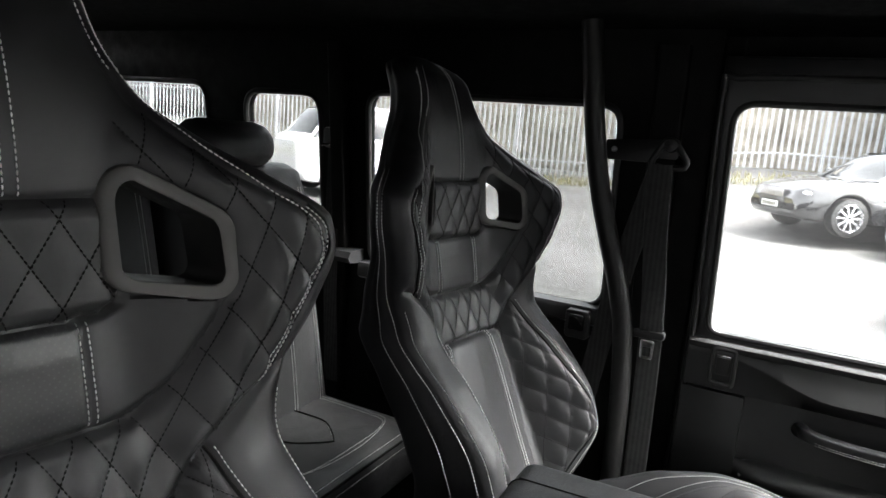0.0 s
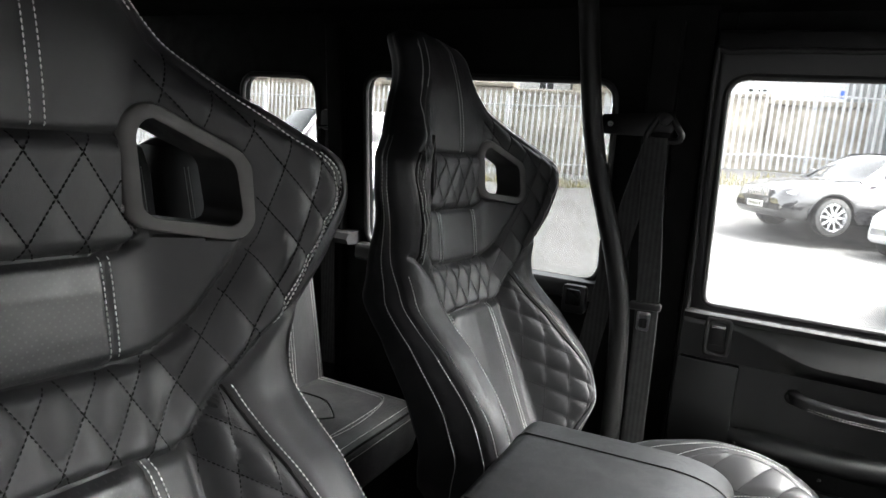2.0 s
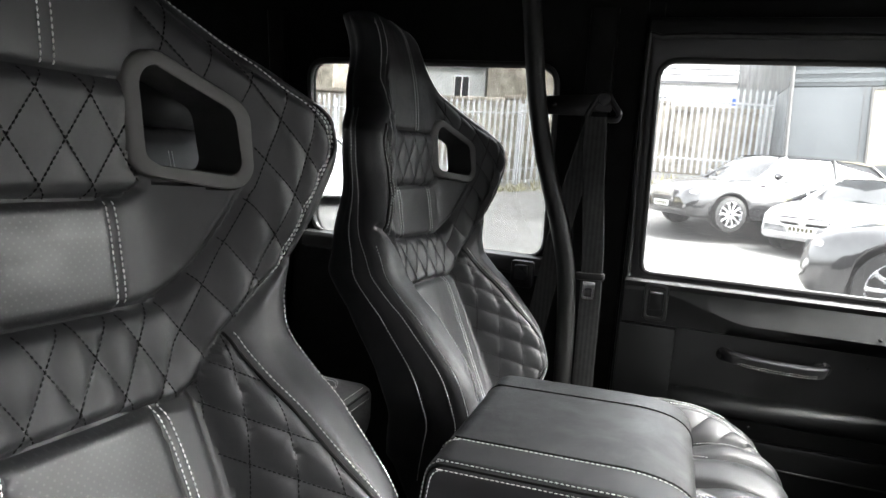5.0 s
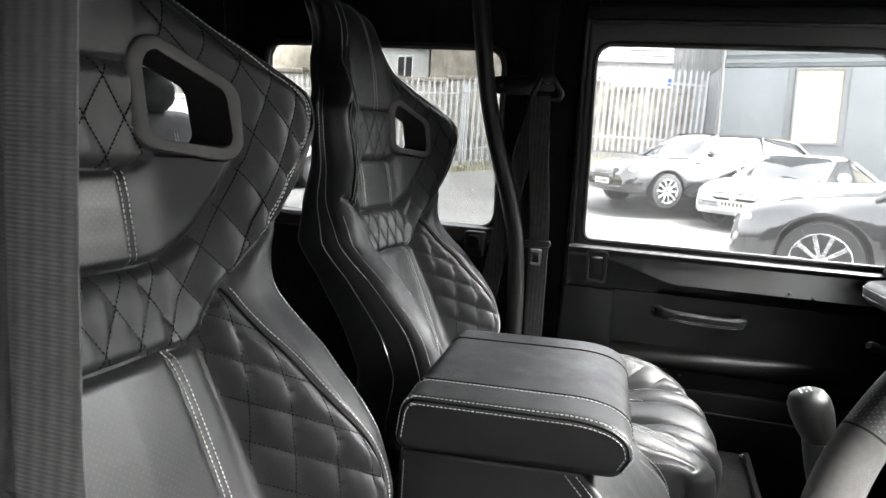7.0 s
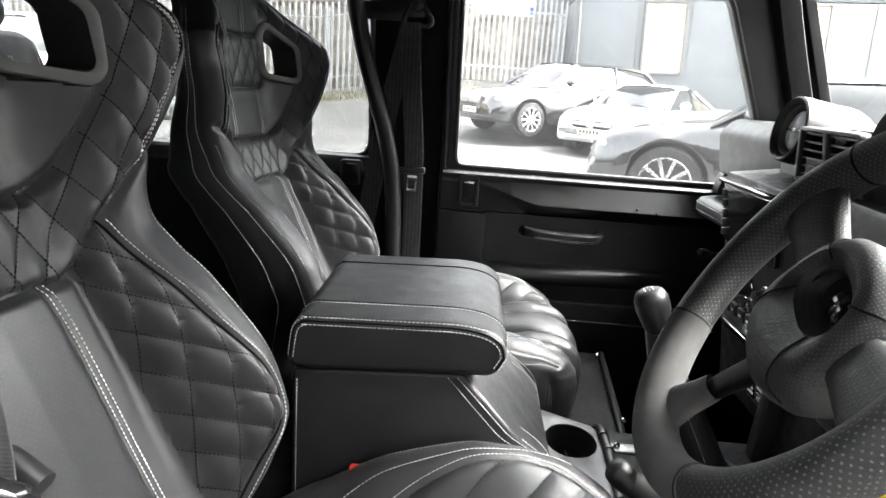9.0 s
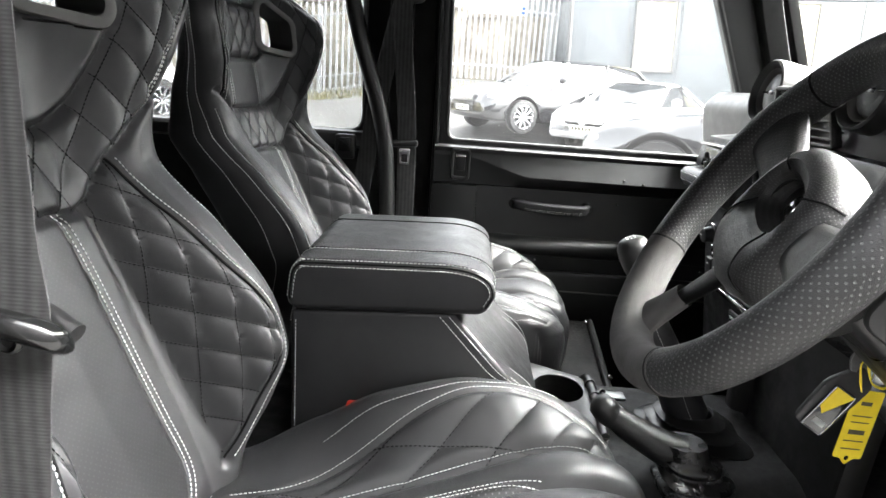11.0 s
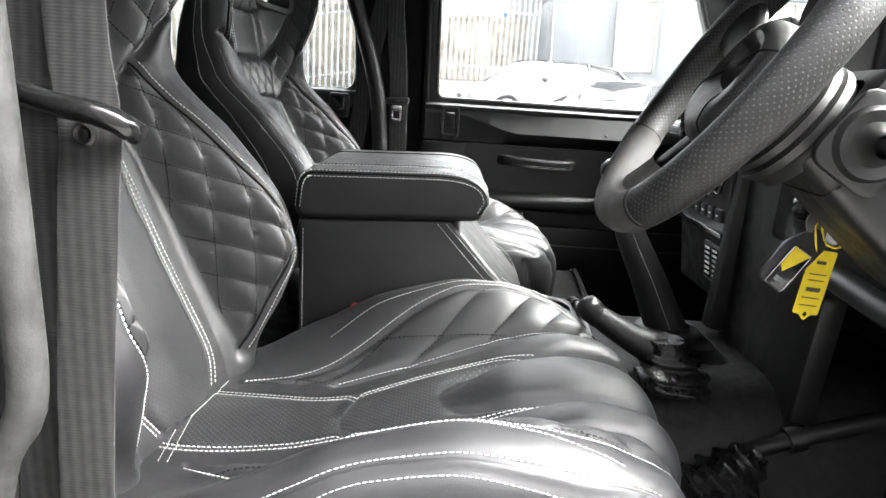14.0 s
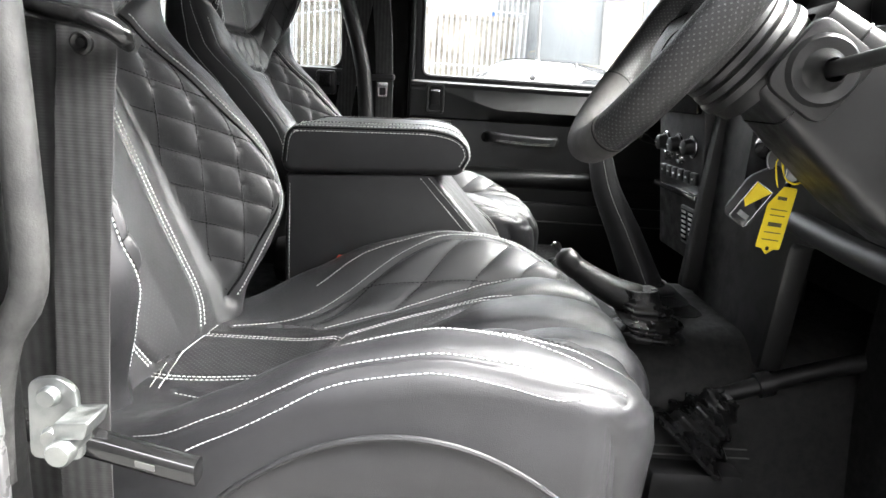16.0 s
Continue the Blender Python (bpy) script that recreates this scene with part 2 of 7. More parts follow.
ASPHALT = surface("pale_asphalt", (0.050, 0.050, 0.048), (0.090, 0.088, 0.086), 0.9, 0.8, 60, 0.01)


# ---- mesh helpers ----
def mesh_object(name, verts, faces, mat, smooth=True, sharp=None):
    me = bpy.data.meshes.new(name)
    me.from_pydata([tuple(map(float, v)) for v in verts], [], [tuple(map(int, f)) for f in faces])
    me.validate()
    if smooth:
        me.polygons.foreach_set("use_smooth", [True] * len(me.polygons))
        if sharp:
            me.set_sharp_from_angle(angle=radians(sharp))
    me.materials.append(mat)
    return new(name, me)


def under(ob, parent, label=""):
    """Makes ob a part of parent; its vertices are in the place's own metres."""
    ob.parent = parent
    off = Vector((0, 0, 0))
    p = parent
    while p is not None:
        off += p.location
        p = p.parent
    ob.location = -off
    return tagged(ob, label) if label else ob


def part(name, vf, mat, parent, label="", smooth=True, sharp=40):
    return under(mesh_object(name, vf[0], vf[1], mat, smooth, sharp), parent, label)


def thing(name, at, label, category, group="", kind=""):
    ob = new(name)
    ob.empty_display_size = 0.05
    ob.location = at
    return tagged(ob, label, category, group, kind)


def solid(name, vf, mat, label, category, group="", kind="", smooth=True, sharp=40):
    return tagged(mesh_object(name, vf[0], vf[1], mat, smooth, sharp), label, category, group, kind)


def join(*vfs):
    v, f = [], []
    for a, b in vfs:
        k = len(v)
        v += [tuple(p) for p in a]
        f += [tuple(i + k for i in q) for q in b]
    return v, f


def moved(vf, m):
    return [tuple(m @ Vector(p)) for p in vf[0]], vf[1]


def from_bm(bm):
    bm.verts.index_update()
    out = [tuple(v.co) for v in bm.verts], [tuple(v.index for v in f.verts) for f in bm.faces]
    bm.free()
    return out


def box(x0, x1, y0, y1, z0, z1, bev=0.004, seg=2):
    bm = bmesh.new()
    bmesh.ops.create_cube(bm, size=1)
    for v in bm.verts:
        v.co = (x0 + (v.co.x + 0.5) * (x1 - x0), y0 + (v.co.y + 0.5) * (y1 - y0), z0 + (v.co.z + 0.5) * (z1 - z0))
    if bev:
        bmesh.ops.bevel(bm, geom=list(bm.edges), offset=bev, segments=seg, affect="EDGES", profile=0.5)
    return from_bm(bm)


def prism(pts, lo, hi, axis="y", bev=0.003, seg=2, holes=()):
    """A flat outline (two coordinates a point) made thick along an axis, with holes through it."""
    def put(a, b, c):
        return {"x": (c, a, b), "y": (a, c, b), "z": (a, b, c)}[axis]
    bm = bmesh.new()
    edges = []
    for loop in (pts, *holes):
        vs = [bm.verts.new(put(a, b, lo)) for a, b in loop]
        edges += [bm.edges.new((vs[i], vs[(i + 1) % len(vs)])) for i in range(len(vs))]
    if holes:
        bmesh.ops.triangle_fill(bm, edges=edges, use_beauty=True)
    else:
        bmesh.ops.contextual_create(bm, geom=edges)
    grown = bmesh.ops.extrude_face_region(bm, geom=list(bm.faces))["geom"]
    d = Vector(put(0, 0, hi - lo))
    for g in grown:
        if isinstance(g, bmesh.types.BMVert):
            g.co += d
    bmesh.ops.recalc_face_normals(bm, faces=list(bm.faces))
    if bev:
        rim = [e for e in bm.edges if len(e.link_faces) == 2 and e.calc_face_angle(0) > 0.9]
        bmesh.ops.bevel(bm, geom=rim, offset=bev, segments=seg, affect="EDGES", profile=0.5, clamp_overlap=True)
    return from_bm(bm)


def rounded(pts, r, n=5):
    """An outline with its corners rounded; r is one radius or one for each corner."""
    out, k = [], len(pts)
    for i in range(k):
        p, a, b = Vector(pts[i]), Vector(pts[i - 1]), Vector(pts[(i + 1) % k])
        rr = r[i] if isinstance(r, (list, tuple)) else r
        da, db = (a - p).normalized(), (b - p).normalized()
        q = min(rr, 0.45 * (a - p).length, 0.45 * (b - p).length)
        p0, p1 = p + da * q, p + db * q
        for j in range(n + 1):
            t = j / n
            out.append(tuple(p0 * (1 - t) ** 2 + p * 2 * t * (1 - t) + p1 * t * t))
    return out


def curve_points(pts, n):
    """A smooth line through the points (Catmull-Rom), n points long."""
    p = np.array(pts, float)
    p = np.vstack([2 * p[0] - p[1], p, 2 * p[-1] - p[-2]])
    k = len(pts) - 1
    fine = []
    for i in range(k):
        a, b, c, d = p[i:i + 4]
        for t in np.linspace(0, 1, 24, endpoint=False):
            fine.append(0.5 * (2 * b + (c - a) * t + (2 * a - 5 * b + 4 * c - d) * t * t + (3 * b - a - 3 * c + d) * t ** 3))
    fine = np.array(fine + [p[-2]])
    s = np.concatenate([[0], np.cumsum(np.linalg.norm(np.diff(fine, axis=0), axis=1))])
    return np.array([np.interp(np.linspace(0, s[-1], n), s, fine[:, i]) for i in range(p.shape[1])]).T


def sweep(path, radius, sides=12, closed=False, caps=True, flat=None, up=(0, 0, 1)):
    """A tube along a path. radius: one number or one a point; flat: (half width, half thickness) for a strap."""
    p = np.array(path, float)
    n = len(p)
    tan = np.roll(p, -1, 0) - np.roll(p, 1, 0)
    if not closed:
        tan[0], tan[-1] = p[1] - p[0], p[-1] - p[-2]
    tan /= np.linalg.norm(tan, axis=1)[:, None]
    nor = np.cross(tan[0], up)
    if np.linalg.norm(nor) < 1e-3:
        nor = np.cross(tan[0], (1, 0, 0))
    verts = []
    for i in range(n):
        nor = nor - tan[i] * np.dot(nor, tan[i])
        nor /= np.linalg.norm(nor)
        bi = np.cross(tan[i], nor)
        r = radius[i] if hasattr(radius, "__len__") else radius
        for k in range(sides):
            a = 2 * math.pi * k / sides
            if flat:
                c, s = math.cos(a), math.sin(a)
                u = flat[0] * math.copysign(abs(c) ** 0.25, c)
                w = flat[1] * math.copysign(abs(s) ** 0.6, s)
                verts.append(p[i] + nor * u + bi * w)
            else:
                verts.append(p[i] + (nor * math.cos(a) + bi * math.sin(a)) * r)
    faces = []
    for i in range(n if closed else n - 1):
        j = (i + 1) % n
        faces += [(i * sides + k, i * sides + (k + 1) % sides, j * sides + (k + 1) % sides, j * sides + k) for k in range(sides)]
    if caps and not closed:
        faces += [tuple(range(sides))[::-1], tuple(range((n - 1) * sides, n * sides))]
    return verts, faces


def lathe(profile, m=None, sides=32, arc=360.0):
    """A profile of (radius, height) turned about z, then set by m."""
    k, full = len(profile), arc >= 359.9
    cols = sides if full else sides + 1
    verts, faces = [], []
    for i in range(cols):
        a = radians(arc) * i / sides
        verts += [(r * math.cos(a), r * math.sin(a), h) for r, h in profile]
    for i in range(sides):
        j = (i + 1) % cols
        faces += [(i * k + q, j * k + q, j * k + q + 1, i * k + q + 1) for q in range(k - 1)]
    vf = verts, faces
    return moved(vf, m) if m is not None else vf


def grid_faces(rows, cols, wrap=False):
    f = []
    for i in range(rows - 1):
        for j in range(cols if wrap else cols - 1):
            k = (j + 1) % cols
            f.append((i * cols + j, i * cols + k, (i + 1) * cols + k, (i + 1) * cols + j))
    return f


def ball(c, r, seg=16, rings=10, squash=(1, 1, 1)):
    prof = [(r * math.sin(math.pi * i / rings), -r * math.cos(math.pi * i / rings)) for i in range(rings + 1)]
    v, f = lathe(prof, None, seg)
    return [(c[0] + a * squash[0], c[1] + b * squash[1], c[2] + h * squash[2]) for a, b, h in v], f


def dashes(path, normals, length=0.0040, gap=0.0017, width=0.00052, height=0.0006):
    """Thread stitches laid along a line on a surface."""
    p, nm = np.array(path, float), np.array(normals, float)
    s = np.concatenate([[0], np.cumsum(np.linalg.norm(np.diff(p, axis=0), axis=1))])
    verts, faces = [], []
    at = 0.0
    while at + length < s[-1]:
        e = [np.array([np.interp(q, s, p[:, i]) for i in range(3)]) for q in (at, at + length * 0.5, at + length)]
        up = np.array([np.interp(at + length / 2, s, nm[:, i]) for i in range(3)])
        up /= np.linalg.norm(up) + 1e-9
        d = e[2] - e[0]
        d /= np.linalg.norm(d) + 1e-9
        side = np.cross(d, up)
        k = len(verts)
        for q, w, h in ((e[0], 0.5, 0.0), (e[1], 1.0, 1.0), (e[2], 0.5, 0.0)):
            verts += [q - side * width * w - up * 0.0006, q - side * width * 0.6 * w + up * height * h, q + side * width * 0.6 * w + up * height * h, q + side * width * w - up * 0.0006]
        for a in (0, 4):
            faces += [(k + a + i, k + a + i + 1, k + a + i + 5, k + a + i + 4) for i in range(3)]
        faces += [(k, k + 3, k + 2, k + 1), (k + 8, k + 9, k + 10, k + 11)]
        at += length + gap
    return verts, faces

# ---- front seat shape: s is across the seat from its middle, x forward, z up ----
BACK_Z = [0.86, 0.92, 0.96, 1.03, 1.10, 1.15, 1.25, 1.332, 1.40, 1.47, 1.53, 1.56, 1.60, 1.63, 1.67, 1.72, 1.765, 1.80]
BACK_X = [0.135, 0.110, 0.098, 0.068, 0.038, 0.018, -0.023, -0.057, -0.078, -0.088, -0.091, -0.092, -0.094, -0.097, -0.103, -0.116, -0.134, -0.155]
BACK_IN = [0.098, 0.098, 0.103, 0.108, 0.108, 0.108, 0.108, 0.098, 0.088, 0.088, 0.088, 0.088, 0.078, 0.073, 0.0692, 0.0592, 0.0492, 0.0392]
BACK_PEAK = [0.135, 0.14, 0.145, 0.17, 0.185, 0.187, 0.180, 0.178, 0.210, 0.235, 0.255, 0.25, 0.205, 0.168, 0.122, 0.098, 0.088, 0.078]
BACK_RISE = [0.0, 0.015, 0.03, 0.085, 0.127, 0.13, 0.095, 0.052, 0.064, 0.090, 0.098, 0.094, 0.064, 0.032, 0.004, 0.0, 0.0, 0.0]
BACK_W = [0.155, 0.17, 0.175, 0.21, 0.226, 0.229, 0.231, 0.229, 0.242, 0.27, 0.29, 0.287, 0.235, 0.190, 0.142, 0.116, 0.108, 0.098]
BACK_DEEP = [0.09, 0.095, 0.10, 0.105, 0.11, 0.11, 0.105, 0.10, 0.10, 0.095, 0.09, 0.088, 0.085, 0.082, 0.08, 0.076, 0.07, 0.06]


def smooth_table(xs, ys):
    """A smooth curve through a table, for arrays."""
    xs, ys = np.array(xs, float), np.array(ys, float)
    h = np.diff(xs)
    d = np.diff(ys) / h
    m = np.zeros_like(ys)
    m[0], m[-1] = d[0], d[-1]
    for i in range(1, len(xs) - 1):
        m[i] = 0.0 if d[i - 1] * d[i] <= 0 else 2 * d[i - 1] * d[i] / (d[i - 1] + d[i])

    def f(q):
        q = np.clip(np.asarray(q, float), xs[0], xs[-1])
        i = np.clip(np.searchsorted(xs, q) - 1, 0, len(xs) - 2)
        t = (q - xs[i]) / h[i]
        return ((1 + 2 * t) * (1 - t) ** 2 * ys[i] + t * (1 - t) ** 2 * h[i] * m[i] + t * t * (3 - 2 * t) * ys[i + 1] + t * t * (t - 1) * h[i] * m[i + 1])
    return f


back_x, back_in, back_peak = smooth_table(BACK_Z, BACK_X), smooth_table(BACK_Z, BACK_IN), smooth_table(BACK_Z, BACK_PEAK)
back_rise, back_w, back_deep = smooth_table(BACK_Z, BACK_RISE), smooth_table(BACK_Z, BACK_W), smooth_table(BACK_Z, BACK_DEEP)


def step(t):
    t = np.clip(t, 0, 1)
    return t * t * (3 - 2 * t)


TOP = 1.80


def back_width(z):
    w = back_w(z)
    k = np.clip((np.asarray(z) - (TOP - 0.05)) / 0.05, 0, 1)
    return w * (1 - k ** 2.6) ** 0.45 + 0.002


def back_front(s, z):
    """Forward place of the backrest's front surface."""
    a, w = np.abs(s), back_width(z)
    near = 1 - 0.12 * (np.asarray(s) < 0) * step((np.asarray(z) - 1.34) / 0.06)
    x = back_x(z) + near * back_rise(z) * step((a - back_in(z)) / np.maximum(back_peak(z) - back_in(z), 0.01))
    x = x + 0.11 * s * step((1.75 - np.asarray(z)) / 0.15)
    r = np.minimum(0.034, w * 0.6)
    d = np.clip(w - a, 0, None)
    k = np.clip((r - d) / r, 0, 1)
    x = x - r * (1 - np.sqrt(np.clip(1 - k * k, 0, 1)))
    t = np.clip((np.asarray(z) - (TOP - 0.045)) / 0.045, 0, 1)
    return x - 0.045 * (1 - np.sqrt(np.clip(1 - t * t, 0, 1)))


CUSH_T = [0.0, 0.10, 0.25, 0.45, 0.58, 0.68, 0.76, 0.83, 0.90, 0.95, 1.0]
CUSH_X = [0.07, 0.13, 0.23, 0.40, 0.50, 0.56, 0.605, 0.637, 0.652, 0.650, 0.64]
CUSH_Z = [0.93, 0.926, 0.930, 0.972, 1.002, 1.011, 1.006, 0.988, 0.950, 0.90, 0.85]
cush_x, cush_z = smooth_table(CUSH_T, CUSH_X), smooth_table(CUSH_T, CUSH_Z)
cush_rise = smooth_table([0.0, 0.10, 0.25, 0.36, 0.46, 0.55, 0.65, 0.76, 0.86, 1.0], [0.0, 0.012, 0.056, 0.082, 0.080, 0.060, 0.036, 0.015, 0.004, 0.0])
cush_w = smooth_table([0.0, 0.1, 0.3, 0.5, 0.7, 0.85, 1.0], [0.20, 0.225, 0.25, 0.258, 0.255, 0.245, 0.235])


def cushion_top(s, t):
    """The cushion's upper surface: x and z for a place across and a step from back to front."""
    a, w = np.abs(s), cush_w(t)
    z = cush_z(t) + cush_rise(t) * step((a - 0.115) / 0.09)
    x = cush_x(t) - 0.030 * step((t - 0.55) / 0.35) * (a / 0.25) ** 2.5
    r = 0.05
    d = np.clip(w - a, 0, None)
    k = np.clip((r - d) / r, 0, 1)
    drop = r * (1 - np.sqrt(np.clip(1 - k * k, 0, 1)))
    lean = step((t - 0.62) / 0.25)
    return x - drop * 0.8 * lean, z - drop * (1 - lean)

SEAT_D, SEAT_P = -0.395, 0.412
SLOT_OUT = [(0.080, 1.576), (0.082, 1.590), (0.091, 1.604), (0.104, 1.609), (0.169, 1.569), (0.177, 1.556), (0.180, 1.498), (0.172, 1.484), (0.160, 1.480), (0.096, 1.491), (0.084, 1.503)]
SLOT_IN = [(0.092, 1.576), (0.094, 1.585), (0.098, 1.591), (0.104, 1.594), (0.161, 1.560), (0.165, 1.551), (0.170, 1.507), (0.167, 1.498), (0.160, 1.495), (0.104, 1.502), (0.096, 1.510)]
HEAD_LINE = [(0.0, 1.576), (0.05, 1.576), (0.080, 1.578)]
NECK_LINE = [(0.0, 1.469), (0.05, 1.469), (0.080, 1.472), (0.096, 1.480)]
PAD_LINE = [(0.0, 1.368), (0.064, 1.369), (0.090, 1.371), (0.108, 1.378), (0.136, 1.404), (0.158, 1.444), (0.172, 1.477)]
CHEST_LINE = [(0.0, 1.284), (0.052, 1.282), (0.112, 1.280), (0.128, 1.308), (0.146, 1.338), (0.179, 1.373), (0.210, 1.399), (0.230, 1.408)]
WING_LINE = [(0.098, 1.70), (0.120, 1.660), (0.157, 1.622), (0.180, 1.603), (0.211, 1.587), (0.237, 1.576), (0.261, 1.552), (0.256, 1.520), (0.233, 1.470), (0.216, 1.419), (0.206, 1.396)]
BOLSTER_LINE = [(0.145, 1.335), (0.158, 1.276), (0.170, 1.211), (0.185, 1.157), (0.190, 1.120), (0.184, 1.095), (0.170, 1.062), (0.150, 1.011), (0.130, 0.960)]
INNER_LINE = [(0.116, 1.282), (0.120, 1.210), (0.125, 1.100), (0.127, 1.010), (0.129, 0.955)]
PANEL_LINE = [(0.064, 1.280), (0.071, 1.232), (0.074, 1.140), (0.076, 1.046), (0.075, 0.980), (0.056, 0.938)]
WING_IN = [(0.098, 1.765), (0.107, 1.715), (0.124, 1.678), (0.144, 1.650), (0.170, 1.621), (0.211, 1.587), (0.232, 1.572), (0.246, 1.556), (0.249, 1.533), (0.237, 1.501), (0.215, 1.451), (0.204, 1.415), (0.196, 1.390)]
WING_OUT = [(0.240, 1.573), (0.257, 1.556), (0.260, 1.533), (0.248, 1.508), (0.226, 1.464), (0.215, 1.432), (0.206, 1.400)]
HEAD_SIDE = [(0.084, 1.585), (0.098, 1.62), (0.104, 1.66), (0.098, 1.70), (0.092, 1.76)]


def line_distance(s, z, line):
    """Distance of points to a broken line."""
    best = np.full(np.shape(s), 9.0)
    for (a, b), (c, d) in zip(line[:-1], line[1:]):
        ux, uz = c - a, d - b
        k = np.clip(((s - a) * ux + (z - b) * uz) / (ux * ux + uz * uz), 0, 1)
        best = np.minimum(best, np.hypot(s - a - k * ux, z - b - k * uz))
    return best


def inside(s, z, poly):
    ok = np.zeros(np.shape(s), bool)
    for (a, b), (c, d) in zip(poly, poly[1:] + poly[:1]):
        cross = (b > z) != (d > z)
        ok ^= cross & (s < a + (c - a) * (z - b) / (d - b + 1e-12))
    return ok


def fine(line, n=60):
    return [tuple(p) for p in curve_points(line, n)]


PADF, CHESTF, WINGF, BOLF, INF, PANF = fine(PAD_LINE), fine(CHEST_LINE, 80), fine(WING_LINE, 90), fine(BOLSTER_LINE), fine(INNER_LINE, 30), fine(PANEL_LINE, 40)
QUILT_POLY = PADF + [(0.174, 1.483), (0.182, 1.50), (0.179, 1.556), (0.171, 1.571), (0.105, 1.611), (0.091, 1.606), (0.098, 1.66)] + [p for p in WINGF if p[1] > 1.40 and p[0] > 0.116] + CHESTF[::-1]
BOLSTER_POLY = BOLF + [(0.130, 0.955)] + INF[::-1] + [(0.130, 1.308)]
PANEL_POLY = [(0.0, 1.281)] + PANF + [(0.0, 0.930)]
NECK_POLY = [(0.0, 1.576), (0.05, 1.576), (0.079, 1.578), (0.079, 1.576), (0.083, 1.502), (0.095, 1.489), (0.080, 1.472), (0.05, 1.469), (0.0, 1.469)]
PAD_POLY = [(0.0, 1.469), (0.05, 1.469), (0.063, 1.470), (0.063, 1.369), (0.0, 1.369)]
HEAD_POLY = [(0.0, 1.577), (0.05, 1.577), (0.09, 1.581)] + HEAD_SIDE + [(0.09, 1.81), (0.0, 1.81)]


def puff(a, b, soft=0.7):
    return (np.abs(np.sin(math.pi * a)) * np.abs(np.sin(math.pi * b))) ** soft


def quilt_side(a, z, c):
    z = z - 1.40
    return c[0] + c[1] * a + c[2] * z + c[3] * a * a + c[4] * a * z + c[5] * z * z + c[6] * a * a * z


FALLING = (2.166, 21.85, 12.549, 1.939, -8.456, 11.622, 56.999)
RISING = (0.483, 22.002, -12.887, 16.044, -10.598, 14.043, 63.161)


def quilt_chest(s, z):
    """Two slanted families of stitch lines, mirrored about the seat's middle."""
    a = np.where(s > -0.105, s, np.abs(s))
    p, q = quilt_side(a, z, FALLING), quilt_side(a, z, RISING)
    return np.where(s > -0.105, p, 2.65 - q), np.where(s > -0.105, q, 2.65 - p)


def quilt_bolster(s, z):
    a = np.abs(s)
    return (a - 0.11 * (z - 1.1) - 0.119) / 0.018, (z + 0.8 * (a - 0.14) - 1.0585) / 0.0485


def quilt_neck(s, z):
    return s / 0.047 + z / 0.078, s / 0.047 - z / 0.078


def back_relief(s, z):
    """Padding, quilting and seams that stand over the plain backrest shape."""
    a = np.abs(s)
    d = np.zeros(np.shape(s))
    for line, deep, wide in ((HEAD_LINE, 0.005, 0.0038), (NECK_LINE, 0.005, 0.0038), (PADF, 0.007, 0.006), (CHESTF, 0.007, 0.0055), (WINGF, 0.0025, 0.004), (BOLF, 0.004, 0.0045), (INF, 0.008, 0.009), (PANF, 0.0025, 0.005), ([(0.063, 1.47), (0.063, 1.369)], 0.0025, 0.004)):
        d -= deep * np.exp(-(line_distance(a, z, line) / wide) ** 2)
    q = inside(a, z, QUILT_POLY)
    fade = np.clip(np.minimum(np.minimum(line_distance(a, z, PADF), line_distance(a, z, CHESTF)), np.minimum(line_distance(a, z, WINGF), 0.7 * line_distance(a, z, SLOT_OUT + SLOT_OUT[:1]))) / 0.014, 0, 1)
    fade = fade * np.clip((1.66 - z) / 0.05, 0, 1) * np.clip(np.abs(s + 0.105) / 0.012, 0, 1) * np.clip(line_distance(a, z, [(0.085, 1.600), (0.098, 1.67)]) / 0.014, 0, 1)
    d += q * (0.0065 * puff(*quilt_chest(s, z)) * fade )
    q = inside(a, z, BOLSTER_POLY)
    fade = np.clip(np.minimum(line_distance(a, z, BOLF), line_distance(a, z, INF)) / 0.012, 0, 1)
    d += q * (0.0095 * puff(*quilt_bolster(s, z), 0.6) * fade)
    d += q * fade * 0.0018 * np.sin(150 * (a - 0.25 * (z - 1.1)) + 3 * np.sin(30 * z)) * np.exp(-((z - 1.20) / 0.05) ** 2)
    q = inside(a, z, NECK_POLY)
    fade = np.clip((0.053 - np.abs(z - 1.5225)) / 0.015, 0, 1)
    d += q * (0.0025 * puff(*quilt_neck(s, z)) * fade + 0.004 * fade)
    pad = inside(a, z, [(0.0, 1.469), (0.085, 1.472), (0.104, 1.485), (0.171, 1.48)] + PADF[::-1])
    d += pad * 0.006 * np.clip(np.minimum(line_distance(a, z, PADF), line_distance(a, z, NECK_LINE)) / 0.03, 0, 1) ** 0.5
    d += 0.006 * np.sqrt(np.clip((0.075 - a) / 0.075, 0, 1)) * inside(a, z, PANEL_POLY)
    d += 0.0012 * np.sin(z * 90 + 14 * a) * np.exp(-((z - 1.29) / 0.02) ** 2)
    return d


def back_surface(s, z):
    return back_front(s, z) + back_relief(s, z)


def split_faces(verts, faces, keys):
    """One mesh for each key of the faces."""
    out = {}
    for f, k in zip(faces, keys):
        out.setdefault(k, []).append(f)
    made = {}
    for k, fs in out.items():
        if k is None:
            continue
        used = sorted({i for f in fs for i in f})
        at = {i: j for j, i in enumerate(used)}
        made[k] = ([verts[i] for i in used], [tuple(at[i] for i in f) for f in fs])
    return made


